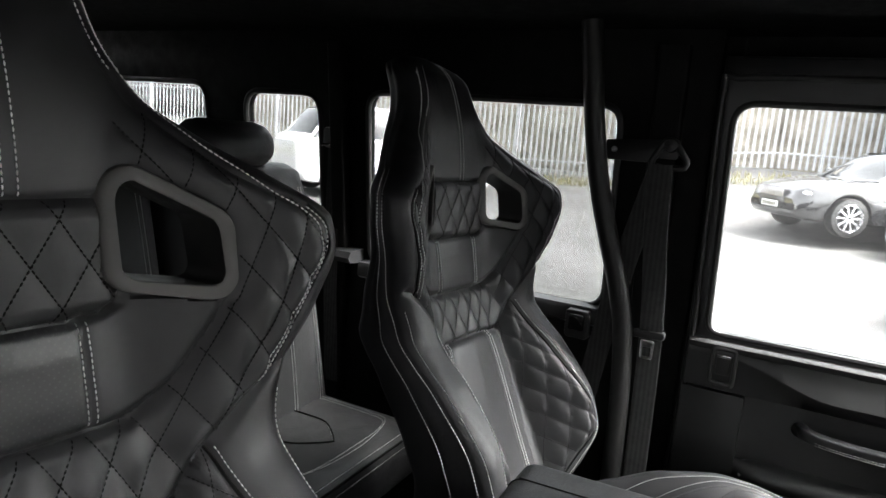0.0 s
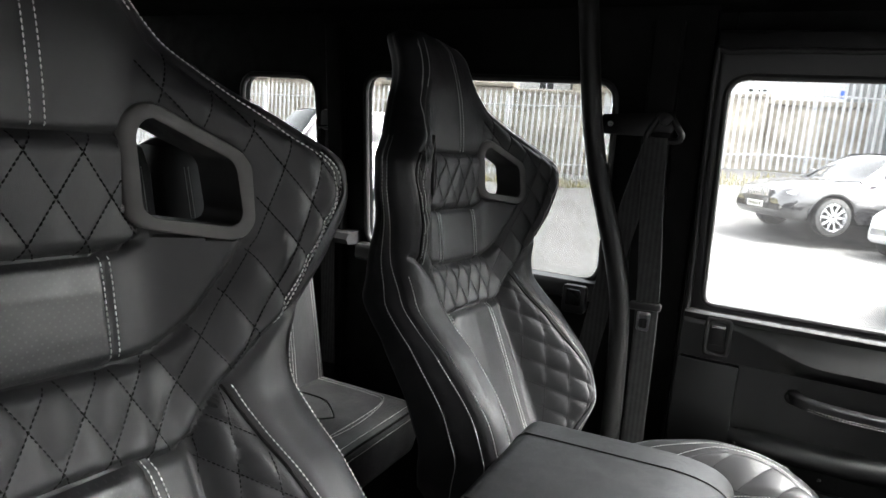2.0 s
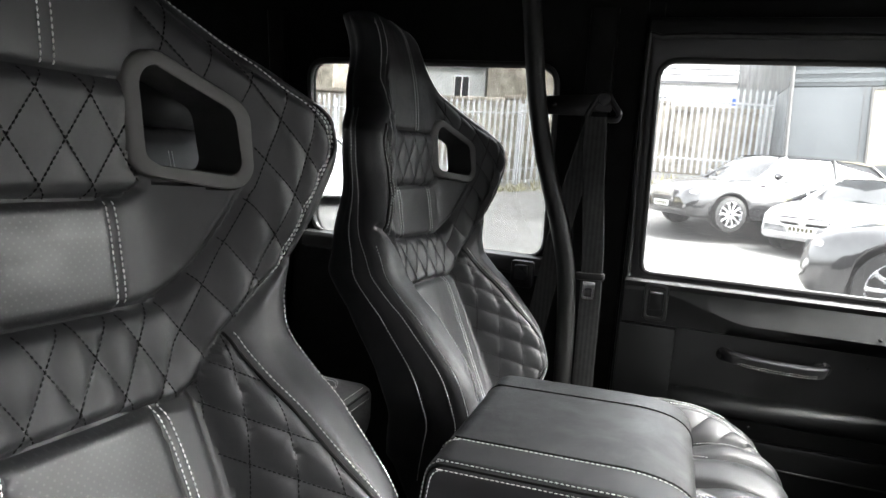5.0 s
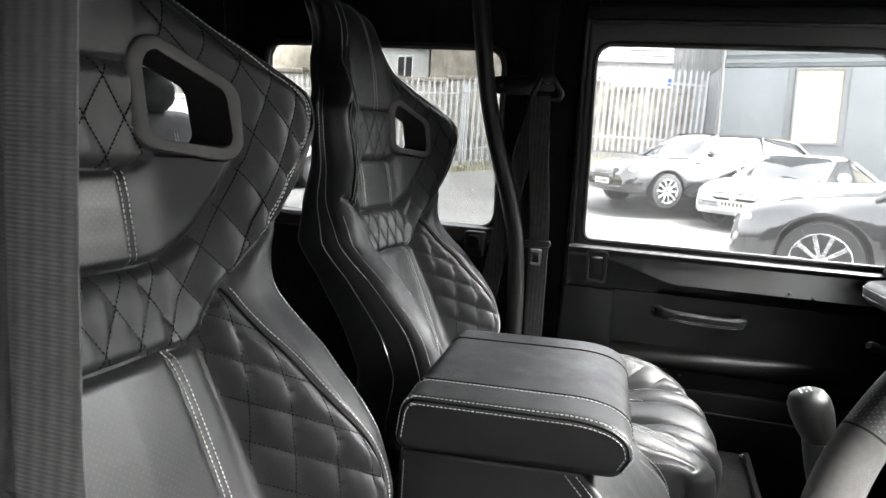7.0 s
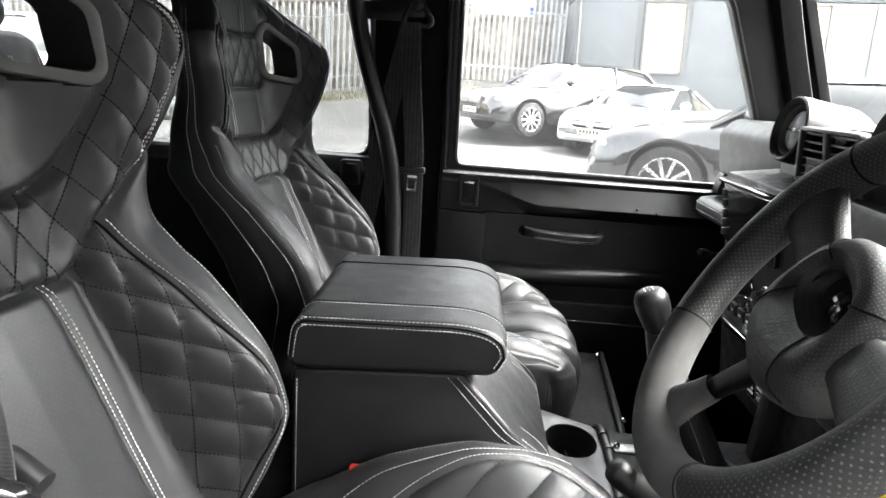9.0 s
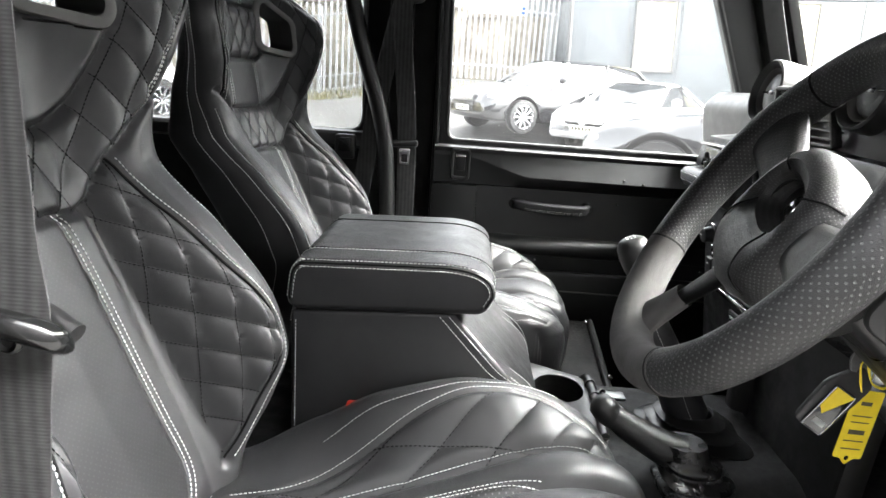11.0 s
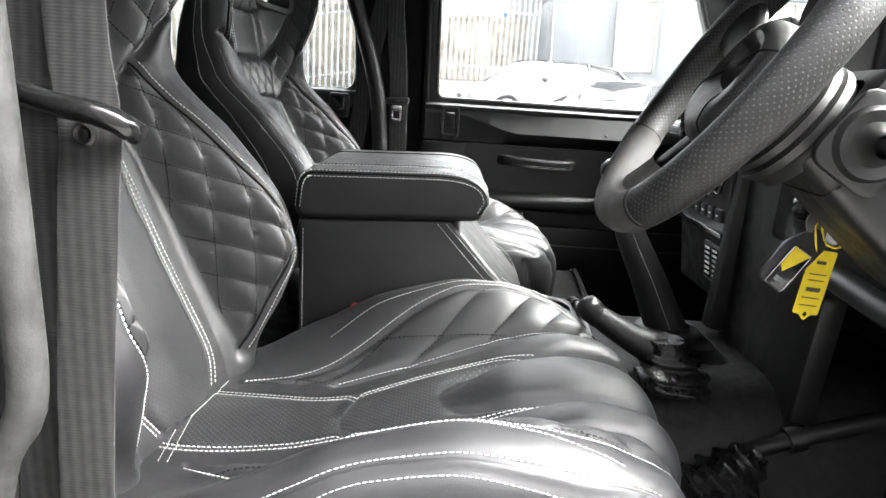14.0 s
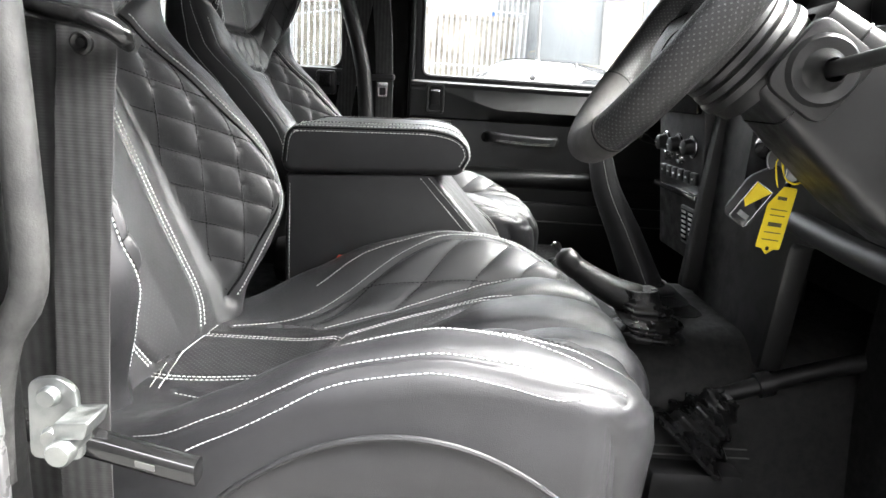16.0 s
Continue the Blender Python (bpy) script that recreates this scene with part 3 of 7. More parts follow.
flank_depth = smooth_table([0.86, 1.0, 1.15, 1.30, 1.40, 1.50, 1.60, 1.70, 1.80], [0.08, 0.10, 0.115, 0.080, 0.034, 0.014, 0.012, 0.018, 0.022])


def backrest_pieces(yc, nz=330, nu=221):
    """The backrest's skin, front, sides and rear, cut into its panels."""
    zs = np.concatenate([np.linspace(0.86, 1.74, nz - 22), 1.74 + 0.06 * np.sin(np.linspace(0.06, math.pi / 2, 22))])
    u = np.sin(np.linspace(-1, 1, nu) * math.pi / 2 * 0.8) / math.sin(math.pi / 2 * 0.8)
    w = back_width(zs)
    S = u[None, :] * w[:, None]
    Z = np.repeat(zs[:, None], nu, 1)
    X = back_surface(S, Z)
    rows, kinds = [], None
    for i, z in enumerate(zs):
        ww = float(w[i])
        t = max(0.0, (z - (TOP - 0.045)) / 0.045)
        rear = float(back_x(z)) - float(back_deep(z)) + 0.03 * (1 - math.sqrt(max(0, 1 - t * t)))
        flank = float(flank_depth(z)) * math.sqrt(max(0.02, 1 - t * t))
        sides = []
        for sg, edge in ((1, float(X[i, -1])), (-1, float(X[i, 0]))):
            e2 = max(edge - flank, rear)
            side = [(edge + (e2 - edge) * k / 8, ww + 0.006 * math.sin(math.pi * k / 8) * min(1, ww / 0.1)) for k in range(1, 9)]
            r2 = 0.02 * min(1, ww / 0.1)
            side += [(e2 - r2 * math.sin(math.pi / 2 * k / 6), ww - r2 * (1 - math.cos(math.pi / 2 * k / 6))) for k in range(1, 7)]
            sides.append(([(p, sg * q) for p, q in side], e2 - r2, ww - r2))
        (right, xr, sr), (left, xl, sl) = sides
        flat = []
        for q in np.linspace(1, -1, 61)[1:-1]:
            xe = xr if q > 0 else xl
            k = abs(q) ** 2.2
            xx = min(rear, xe) * (1 - k) + xe * k
            s0 = q * sr
            thin = float(step((z - 1.43) / 0.03) * step((1.65 - z) / 0.03) * step((abs(s0) - 0.055) / 0.02))
            flat.append((max(xx, xx + thin * (float(back_front(s0, z)) - 0.045 - xx)), s0))
        loop = list(zip(X[i], S[i])) + right + flat + left[::-1]
        rows.append([(a, yc + b, z) for a, b in loop])
    v, f = rows_to_vf(rows, True)
    k = len(rows[0])
    mid_s = np.array([[0.25 * sum(v[i][1] - yc for i in q) for q in f]])[0]
    mid_z = np.array([0.25 * sum(v[i][2] for i in q) for q in f])
    front = (np.arange(len(f)) % k) < nu - 1
    a = np.abs(mid_s)
    hole = inside(a, mid_z, [(p[0] * 0.5 + o[0] * 0.5, p[1] * 0.5 + o[1] * 0.5) for p, o in zip(SLOT_IN, SLOT_OUT)])
    key = np.full(len(f), "shell", object)
    key[front & inside(a, mid_z, HEAD_POLY)] = "headrest"
    key[front & inside(a, mid_z, QUILT_POLY)] = "quilt"
    key[front & inside(a, mid_z, NECK_POLY)] = "neck"
    key[front & inside(a, mid_z, PAD_POLY)] = "pad"
    key[front & inside(a, mid_z, PANEL_POLY)] = "panel"
    b = front & inside(a, mid_z, BOLSTER_POLY)
    key[b & (mid_s > 0)], key[b & (mid_s < 0)] = "bolster_a", "bolster_b"
    rearside = (np.arange(len(f)) % k) > nu + 12
    key[hole & (front | rearside)] = None
    f.append(tuple((len(rows) - 1) * k + i for i in range(k)))
    return split_faces(v, f, list(key) + ["shell"])


def rows_to_vf(rows, wrap):
    n, k = len(rows), len(rows[0])
    return [tuple(p) for r in rows for p in r], grid_faces(n, k, wrap)


def bezel(yc, sign):
    """The frame and lining of a harness slot."""
    o, i = np.array(rounded(SLOT_OUT, 0.012, 3)), np.array(rounded(SLOT_IN, 0.006, 3))
    base = np.array(SLOT_OUT)
    A = np.c_[base, np.ones(len(base))]
    fit = np.linalg.lstsq(A, back_front(sign * base[:, 0], base[:, 1]), rcond=None)[0]

    def plane(p):
        return p[:, 0] * fit[0] + p[:, 1] * fit[1] + fit[2]
    mid = (o + i) / 2
    loops = [(o, plane(o) - 0.012), (o, plane(o) + 0.003), (o * 0.9 + i * 0.1, plane(o * 0.9 + i * 0.1) + 0.0055), (mid, plane(mid) + 0.0065), (o * 0.08 + i * 0.92, plane(i) + 0.0060), (i, plane(i) + 0.004), (i, plane(i) - 0.03), (i, plane(i) - 0.050), (o, plane(o) - 0.053), (o, plane(o) - 0.035)]
    rows = [[(float(x), yc + sign * float(p[0]), float(p[1])) for p, x in zip(q, xs)] for q, xs in loops]
    out = []
    for piece in (rows[:6], rows[5:]):
        v, f = rows_to_vf(piece, True)
        out.append((v, f if sign > 0 else [t[::-1] for t in f]))
    return out


def on_back(yc, line, n, sign=1, lift=0.0008, shift=0.0):
    """Points and normals of a line drawn on the backrest."""
    p = curve_points(line, n)
    if shift:
        d = np.gradient(p, axis=0)
        d /= np.linalg.norm(d, axis=1)[:, None] + 1e-9
        p = p + np.c_[-d[:, 1], d[:, 0]] * shift
    s, z = p[:, 0] * sign, p[:, 1]
    e = 0.004
    x = back_surface(s, z)
    gx = (back_front(s + e, z) - back_front(s - e, z)) / (2 * e)
    gz = (back_front(s, z + e) - back_front(s, z - e)) / (2 * e)
    nrm = np.c_[np.ones_like(x), -gx, -gz]
    nrm /= np.linalg.norm(nrm, axis=1)[:, None]
    return np.c_[x, yc + s, z] + nrm * lift, nrm


def back_stitches(yc):
    sets = []
    for sg in (1, -1):
        for line, n, shifts in ((WING_IN, 260, (0.0,)), (WING_OUT, 140, (0.0,)), (BOLSTER_LINE, 200, (0.006,)), (PANEL_LINE, 160, (0.004, 0.011)), ([(0.063, 1.467), (0.063, 1.42), (0.063, 1.371)], 60, (-0.004, 0.004))):
            for sh in shifts:
                sets.append(dashes(*on_back(yc, line, n, sg, 0.0012, sh), width=0.00070))
        edge = [(float(back_width(z)) - 0.008, z) for z in np.linspace(1.375, 0.93, 30)]
        sets.append(dashes(*on_back(yc, edge, 220, sg, 0.0012), width=0.00070))
        edge = [(float(back_width(z)) - 0.012, z) for z in np.linspace(1.69, 1.775, 12)]
        sets.append(dashes(*on_back(yc, edge, 60, sg, 0.0012), width=0.00070))
        edge = [(float(back_width(z)) - 0.024, z) for z in np.linspace(1.69, 1.78, 12)]
        sets.append(dashes(*on_back(yc, edge, 60, sg, 0.0012), width=0.00070))
        zs = np.linspace(1.60, 0.95, 60)
        ws, ex = back_width(zs), back_surface(sg * back_width(zs), zs)
        sets.append(dashes(np.c_[ex - 0.0005, yc + sg * (ws + 0.0016), zs], np.tile([0, sg * 1.0, 0], (60, 1)), width=0.00070))
        sets.append(dashes(np.c_[ex - 0.45 * flank_depth(zs), yc + sg * (ws + 0.0068), zs], np.tile([0, sg * 1.0, 0], (60, 1)), width=0.00070))
    for a in (0.0085, 0.0195):
        sets.append(dashes(*on_back(yc, [(a, 1.580), (a, 1.68), (a, 1.79)], 120, 1, 0.0012), width=0.00070))
    return join(*sets)


def trace(field, whole, across, rest, poly, lanes_first):
    """Runs of points inside an outline where a field is a whole number."""
    runs, run, last = [], [], None
    for lane in (rest if lanes_first else across):
        line = across if lanes_first else rest
        sv, zv = (line, np.full_like(line, lane)) if lanes_first else (np.full_like(line, lane), line)
        g = field(sv, zv) - whole
        h = np.nonzero(g[:-1] * g[1:] <= 0)[0]
        p = None
        if len(h) and abs(g[h[0]] - g[h[0] + 1]) < 0.5:
            t = g[h[0]] / (g[h[0]] - g[h[0] + 1] + 1e-12)
            v = line[h[0]] + t * (line[h[0] + 1] - line[h[0]])
            p = (v, lane) if lanes_first else (lane, v)
            if not inside(np.array([abs(p[0])]), np.array([p[1]]), poly)[0]:
                p = None
        if p is None:
            if len(run) > 5:
                runs.append(run)
            run = []
        else:
            run.append(p)
    if len(run) > 5:
        runs.append(run)
    return runs


def quilt_threads(yc):
    """Dark stitch lines of the quilting."""
    sets = []
    plans = [(QUILT_POLY, quilt_chest, (-0.29, 0.29), (1.27, 1.68), (True, True), range(-12, 16)), (NECK_POLY, quilt_neck, (-0.10, 0.10), (1.46, 1.585), (True, True), range(-26, 27))]
    for sg in (1, -1):
        plans.append((BOLSTER_POLY, quilt_bolster, tuple(sorted((sg * 0.105, sg * 0.20))), (0.95, 1.34), (True, False), range(-4, 8)))
    for poly, fn, bs, bz, first, numbers in plans:
        across, rest = np.linspace(*bs, 240), np.linspace(*bz, 200)
        for k in (0, 1):
            for whole in numbers:
                for run in trace(lambda u, w: fn(u, w)[k], whole, across, rest, poly, first[k]):
                    sets.append(dashes(*on_back(yc, run[::3] + [run[-1]], 3 * len(run), 1, 0.0014), 0.0038, 0.0014, 0.0009, 0.0006))
    return join(*sets)


# ---- cushion ----
INSERT_LINE = [(0.064, 0.02), (0.066, 0.10), (0.062, 0.20), (0.048, 0.335)]
FRONT_LINE = [(0.048, 0.335), (0.062, 0.40), (0.071, 0.47), (0.071, 0.54), (0.064, 0.62)]
CROSS_LINE = [(0.0, 0.318), (0.025, 0.324), (0.048, 0.335)]
LOBE_LINE = [(0.094, 0.30), (0.108, 0.40), (0.122, 0.52), (0.130, 0.64), (0.134, 0.76), (0.135, 0.90)]
CREASE_LINE = [(0.002, 0.452), (0.026, 0.462), (0.042, 0.495), (0.051, 0.56), (0.058, 0.66), (0.064, 0.76), (0.068, 0.90)]
RIDGE_LINE = [(0.168, 0.27), (0.188, 0.35), (0.199, 0.45), (0.207, 0.52), (0.216, 0.60), (0.222, 0.70)]
CUSH_SEAM = [(0.098, 0.12), (0.118, 0.22), (0.148, 0.33), (0.176, 0.42), (0.194, 0.52), (0.197, 0.62), (0.185, 0.72), (0.165, 0.82)]
CUSH_OUT = [(0.212, 0.12), (0.228, 0.187), (0.235, 0.263), (0.238, 0.324), (0.236, 0.377), (0.239, 0.433), (0.244, 0.523), (0.246, 0.59), (0.243, 0.66), (0.232, 0.78)]
INSERT_POLY = [(0.0, 0.02)] + fine(INSERT_LINE, 20) + [(0.0, 0.318)]
FRONT_POLY = [(0.0, 0.318), (0.048, 0.335)] + fine(FRONT_LINE, 20)[:18] + fine(CREASE_LINE, 40)[:17][::-1] + [(0.0, 0.450)]
CUSH_QUILT = fine(CUSH_SEAM, 40) + [(0.150, 0.76)] + fine(LOBE_LINE, 30)[:22][::-1] + [(0.098, 0.20)]


def line_distance_cushion(s, t, line):
    return line_distance(s, t * 0.62, [(a, b * 0.62) for a, b in line])


def cushion_relief(s, t):
    a = np.abs(s)
    d = np.zeros(np.shape(s))
    for line, deep, wide in ((INSERT_LINE, 0.003, 0.005), (FRONT_LINE, 0.003, 0.005), (CROSS_LINE, 0.004, 0.0045), (LOBE_LINE, 0.010, 0.009), (CUSH_SEAM, 0.0045, 0.005), (CUSH_OUT, 0.0035, 0.007)):
        d -= deep * np.exp(-(line_distance_cushion(a, t, fine(line, 40)) / wide) ** 2)
    d -= 0.012 * np.exp(-(line_distance_cushion(a, t, fine(CREASE_LINE, 40)) / 0.008) ** 2) * step((t - 0.44) / 0.08)
    d += 0.0035 * np.exp(-(line_distance_cushion(a, t, fine(CUSH_OUT, 40)) / 0.0026) ** 2)
    leaf = 0.058 * step((t - 0.43) / 0.16) + 0.001
    d += 0.014 * step((t - 0.45) / 0.12) * np.clip(1 - (a / leaf) ** 2, 0, 1)
    d += 0.013 * step((t - 0.50) / 0.2) * np.clip(1 - ((a - 0.097) / 0.034) ** 2, 0, 1)
    d += 0.0016 * np.sin(60 * a + 25 * t) * np.exp(-((a - 0.175) / 0.03) ** 2) * step((t - 0.55) / 0.2)
    q = inside(a, t, CUSH_QUILT)
    fade = np.clip(np.minimum(line_distance_cushion(a, t, fine(CUSH_SEAM, 30)), line_distance_cushion(a, t, fine(LOBE_LINE, 30))) / 0.014, 0, 1)
    d += q * 0.008 * puff((a * 1.0 - 0.25 * t) / 0.062 + t * 5.5, (a * 1.0 - 0.25 * t) / 0.062 - t * 5.5, 0.5) * fade
    d += 0.0013 * np.sin(120 * t + 30 * a) * np.exp(-((t - 0.85) / 0.05) ** 2) * np.clip((a - 0.1) / 0.05, 0, 1)
    return d


def cushion_surface(s, t):
    x, z = cushion_top(s, t)
    e = 0.01
    dx, dz = cush_x(t + e) - cush_x(t - e), cush_z(t + e) - cush_z(t - e)
    n = np.hypot(dx, dz) + 1e-9
    d = cushion_relief(s, t)
    return x - dz / n * d, z + dx / n * d


def cushion_pieces(yc, nt=230, nu=201):
    ts = np.linspace(0, 1, nt)
    u = np.sin(np.linspace(-1, 1, nu) * math.pi / 2 * 0.75) / math.sin(math.pi / 2 * 0.75)
    w = cush_w(ts)
    S, T = u[None, :] * w[:, None], np.repeat(ts[:, None], nu, 1)
    X, Z = cushion_surface(S, T)
    rows = []
    qs = np.linspace(0, 1, 19)[1:]
    for i in range(nt):
        ww = float(w[i])
        low = []
        for q in qs:
            zz = Z[i, -1] * (1 - q) + 0.83 * q
            low.append((X[i, -1] * (1 - q) + min(X[i, -1], 0.60) * q, ww + 0.012 * math.sin(math.pi * min(1, q * 1.3)) - 0.014 * q, zz))
        loop = [(a, -b, c) for a, b, c in low[::-1]] + list(zip(X[i], S[i], Z[i])) + low
        rows.append([(a, yc + b, c) for a, b, c in loop])
    v, f = rows_to_vf(rows, False)
    k = len(rows[0]) - 1
    lane, row = np.arange(len(f)) % k, np.arange(len(f)) // k
    j = lane - len(qs)
    ok = (j >= 0) & (j < nu - 1)
    jj = np.clip(j, 0, nu - 2)
    a = np.abs(0.5 * (S[row, jj] + S[row, jj + 1]))
    t = ts[row]
    key = np.full(len(f), "shell", object)
    key[ok & inside(a, t, INSERT_POLY)] = "insert"
    key[ok & inside(a, t, FRONT_POLY)] = "front_insert"
    qq = ok & inside(a, t, CUSH_QUILT)
    key[qq & (S[row, jj] > 0)], key[qq & (S[row, jj] < 0)] = "quilt_a", "quilt_b"
    return split_faces(v, f, list(key))


def on_cushion(yc, line, n, sign=1, lift=0.001, shift=0.0):
    p = curve_points(line, n)
    if shift:
        d = np.gradient(p * np.array([1, 0.62]), axis=0)
        d /= np.linalg.norm(d, axis=1)[:, None] + 1e-9
        p = p + np.c_[-d[:, 1], d[:, 0] / 0.62] * shift
    s, t = p[:, 0] * sign, np.clip(p[:, 1], 0.001, 0.999)
    x, z = cushion_surface(s, t)
    pts = np.c_[x, yc + s, z]
    xa, za = cushion_top(s + 0.004, t)
    xb, zb = cushion_top(s, np.clip(t + 0.008, 0, 1))
    x0, z0 = cushion_top(s, t)
    va = np.c_[xa - x0, np.full_like(x, 0.004), za - z0]
    vb = np.c_[xb - x0, np.zeros_like(x), zb - z0]
    nrm = np.cross(vb, va)
    nrm /= np.linalg.norm(nrm, axis=1)[:, None] + 1e-9
    nrm *= np.sign(nrm[:, 2:3] + 0.5 * nrm[:, 0:1] + 1e-6)
    return pts + nrm * lift, nrm


def cushion_stitches(yc):
    sets = []
    for sg in (1, -1):
        for line, n, shifts in ((INSERT_LINE, 110, (-0.003, 0.004)), (FRONT_LINE, 80, (-0.003, 0.004)), (LOBE_LINE[:5], 130, (-0.006,)), (CUSH_SEAM, 200, (-0.005,)), (CUSH_OUT, 240, (0.006, -0.007)), (RIDGE_LINE, 160, (0.0,))):
            for sh in shifts:
                sets.append(dashes(*on_cushion(yc, line, n, sg, 0.0010, sh), width=0.00040, height=0.0004))
        for back in (0.050, 0.066):
            sets.append(dashes(*on_cushion(yc, [(a, back + 0.2 * a) for a in (0.07, 0.085, 0.10)], 20, sg, 0.0010), width=0.00040, height=0.0004))
            sets.append(dashes(*on_cushion(yc, [(a, back + 0.2 * a) for a in (0.0, 0.02, 0.045, 0.066)], 40, sg, 0.0010), width=0.00040, height=0.0004))
    return join(*sets)


def cushion_threads(yc):
    sets = []
    for sg in (1, -1):
        sv, tv = np.meshgrid(np.linspace(0.09, 0.2, 90), np.linspace(0.12, 0.82, 150), indexing="ij")
        for way in (1, -1):
            field = (sv - 0.25 * tv) / 0.062 + way * tv * 5.5
            for whole in range(-6, 8):
                run = []
                for k in range(150):
                    row = field[:, k] - whole
                    h = np.nonzero(row[:-1] * row[1:] <= 0)[0]
                    if len(h):
                        p = (sv[h[0], k], tv[0, k])
                        if inside(np.array([p[0]]), np.array([p[1]]), CUSH_QUILT)[0]:
                            run.append(p)
                if len(run) > 5:
                    sets.append(dashes(*on_cushion(yc, run[::3] + [run[-1]], 3 * len(run), sg, 0.0006), 0.0042, 0.0020, 0.0011, 0.0006))
    return join(*sets)


def front_seat(yc):
    seat = thing("front_seat", (0.3, yc, 0.62), "black leather bucket sports seat with quilted bolsters and white stitching", "car seat", "front seats")
    p = backrest_pieces(yc)
    back = part("backrest", p["shell"], LEATHER_SMOOTH, seat)
    part("headrest", p["headrest"], LEATHER_SMOOTH, back)
    part("shoulder_panel", p["quilt"], LEATHER, back, "diamond quilted black leather")
    part("neck_pad", p["neck"], LEATHER, back, "quilted black leather pad")
    part("lumbar_pad", p["pad"], PERFORATED, back, "perforated black leather")
    part("centre_panel", p["panel"], PERFORATED, back, "perforated black leather")
    part("side_bolster", p["bolster_a"], LEATHER, back, "quilted black leather")
    part("side_bolster", p["bolster_b"], LEATHER, back, "quilted black leather")
    for sg in (1, -1):
        face, lining = bezel(yc, sg)
        part("harness_slot_frame", face, PLASTIC_GREY, back, "satin grey plastic frame")
        part("harness_slot_lining", lining, PLASTIC, back, "black slot lining")
        for line, shift in ((BOLSTER_LINE, 0.0012), (WING_OUT, 0.0035)):
            part("piping", sweep(on_back(yc, line, 120, sg, 0.0004, shift)[0], 0.0017, 6), THREAD_DARK, back, "black leather welt")
    tagged(part("stitching", back_stitches(yc), THREAD, back, "white thread", False), kind="stuff")
    tagged(part("quilt_stitching", quilt_threads(yc), THREAD_DARK, back, "black thread", False), kind="stuff")
    c = cushion_pieces(yc)
    cush = part("cushion", c["shell"], LEATHER, seat)
    part("seat_insert", c["insert"], PERFORATED_FLAT, cush, "perforated black leather")
    part("front_insert", c["front_insert"], PERFORATED_FLAT, cush, "perforated black leather")
    part("quilted_bolster", c["quilt_a"], LEATHER, cush)
    part("quilted_bolster", c["quilt_b"], LEATHER, cush)
    tagged(part("stitching", cushion_stitches(yc), THREAD, cush, "white thread", False), kind="stuff")
    tagged(part("quilt_stitching", cushion_threads(yc), THREAD_DARK, cush, "black thread", False), kind="stuff")
    for sg in (1, -1):
        arc = [(x, yc + sg * (float(cush_w(np.interp(x, CUSH_X[:8], CUSH_T[:8]))) + 0.0075), 0.982 - 2.9 * (x - 0.40) ** 2) for x in np.linspace(0.215, 0.575, 40)]
        part("side_piping", sweep(arc, 0.0028, 8), LEATHER_SMOOTH, cush, "black leather piping")
    part("seat_base", box(0.10, 0.58, yc - 0.22, yc + 0.22, 0.62, 0.835, 0.01), STEEL_BLACK, seat, "black painted steel seat box")
    return seat


driver_seat = front_seat(SEAT_D)
passenger_seat = copy_thing(driver_seat, pose(0.3, SEAT_P, 0.62) @ Matrix.Diagonal((1.0, 0.97, 1.0, 1.0)))

# ---- the car's shell ----
LEFT, RIGHT = 0.765, -0.735


def loft_x(profile_fn, xs, caps=True):
    """Cross-sections (y, z) set along x."""
    rows = [[(x, a, b) for a, b in profile_fn(x)] for x in xs]
    v, f = rows_to_vf(rows, True)
    k = len(rows[0])
    if caps:
        f += [tuple(range(k))[::-1], tuple((len(rows) - 1) * k + i for i in range(k))]
    return v, f


def loop_tube(loop, y, r, sides=8):
    return sweep([(a, y, b) for a, b in loop], r, sides, True)


def opening(x0, x1, z0, z1, r=0.05):
    return rounded([(x0, z0), (x1, z0), (x1, z1), (x0, z1)], r, 6)


def body_side(y0, y1, openings, x0, x1):
    return prism([(x0, 0.50), (x1, 0.50), (x1, 1.905), (x0, 1.905)], y0, y1, "y", 0.004, 2, openings)


TUMBLE = 0.13


def leaned(vf, z0=1.30):
    """The car's left side above the waist leans inwards."""
    bm = bmesh.new()
    vs = [bm.verts.new(p) for p in vf[0]]
    for q in vf[1]:
        try:
            bm.faces.new([vs[i] for i in q])
        except ValueError:
            pass
    bmesh.ops.bisect_plane(bm, geom=list(bm.verts) + list(bm.edges) + list(bm.faces), plane_co=(0, 0, z0), plane_no=(0, 0, 1))
    for v in bm.verts:
        v.co.y -= TUMBLE * max(0.0, v.co.z - z0)
    return from_bm(bm)


REAR_DOOR = opening(-0.517, 0.130, 1.303, 1.755, 0.05)
QUARTER_A = opening(-0.945, -0.672, 1.34, 1.745, 0.06)
QUARTER_B = opening(-1.70, -1.10, 1.34, 1.76, 0.06)
WINDOWS = [REAR_DOOR, QUARTER_A, QUARTER_B]
solid("wall_left", leaned(body_side(LEFT, LEFT + 0.035, WINDOWS, -1.95, 0.312)), TRIM_BLACK, "black trimmed car side with rounded windows", "car body", kind="structure")
solid("wall_right", body_side(RIGHT - 0.035, RIGHT, WINDOWS, -1.95, 0.085), TRIM_BLACK, "black trimmed car side with rounded windows", "car body", kind="structure")
solid("ceiling", prism(rounded([(-0.775, 1.86), (-0.66, 1.905), (0.69, 1.905), (0.805, 1.86), (0.805, 1.95), (-0.775, 1.95)], 0.02), -1.98, 1.08, "x", 0), HEADLINING, "black fabric car headlining", "ceiling", kind="structure")
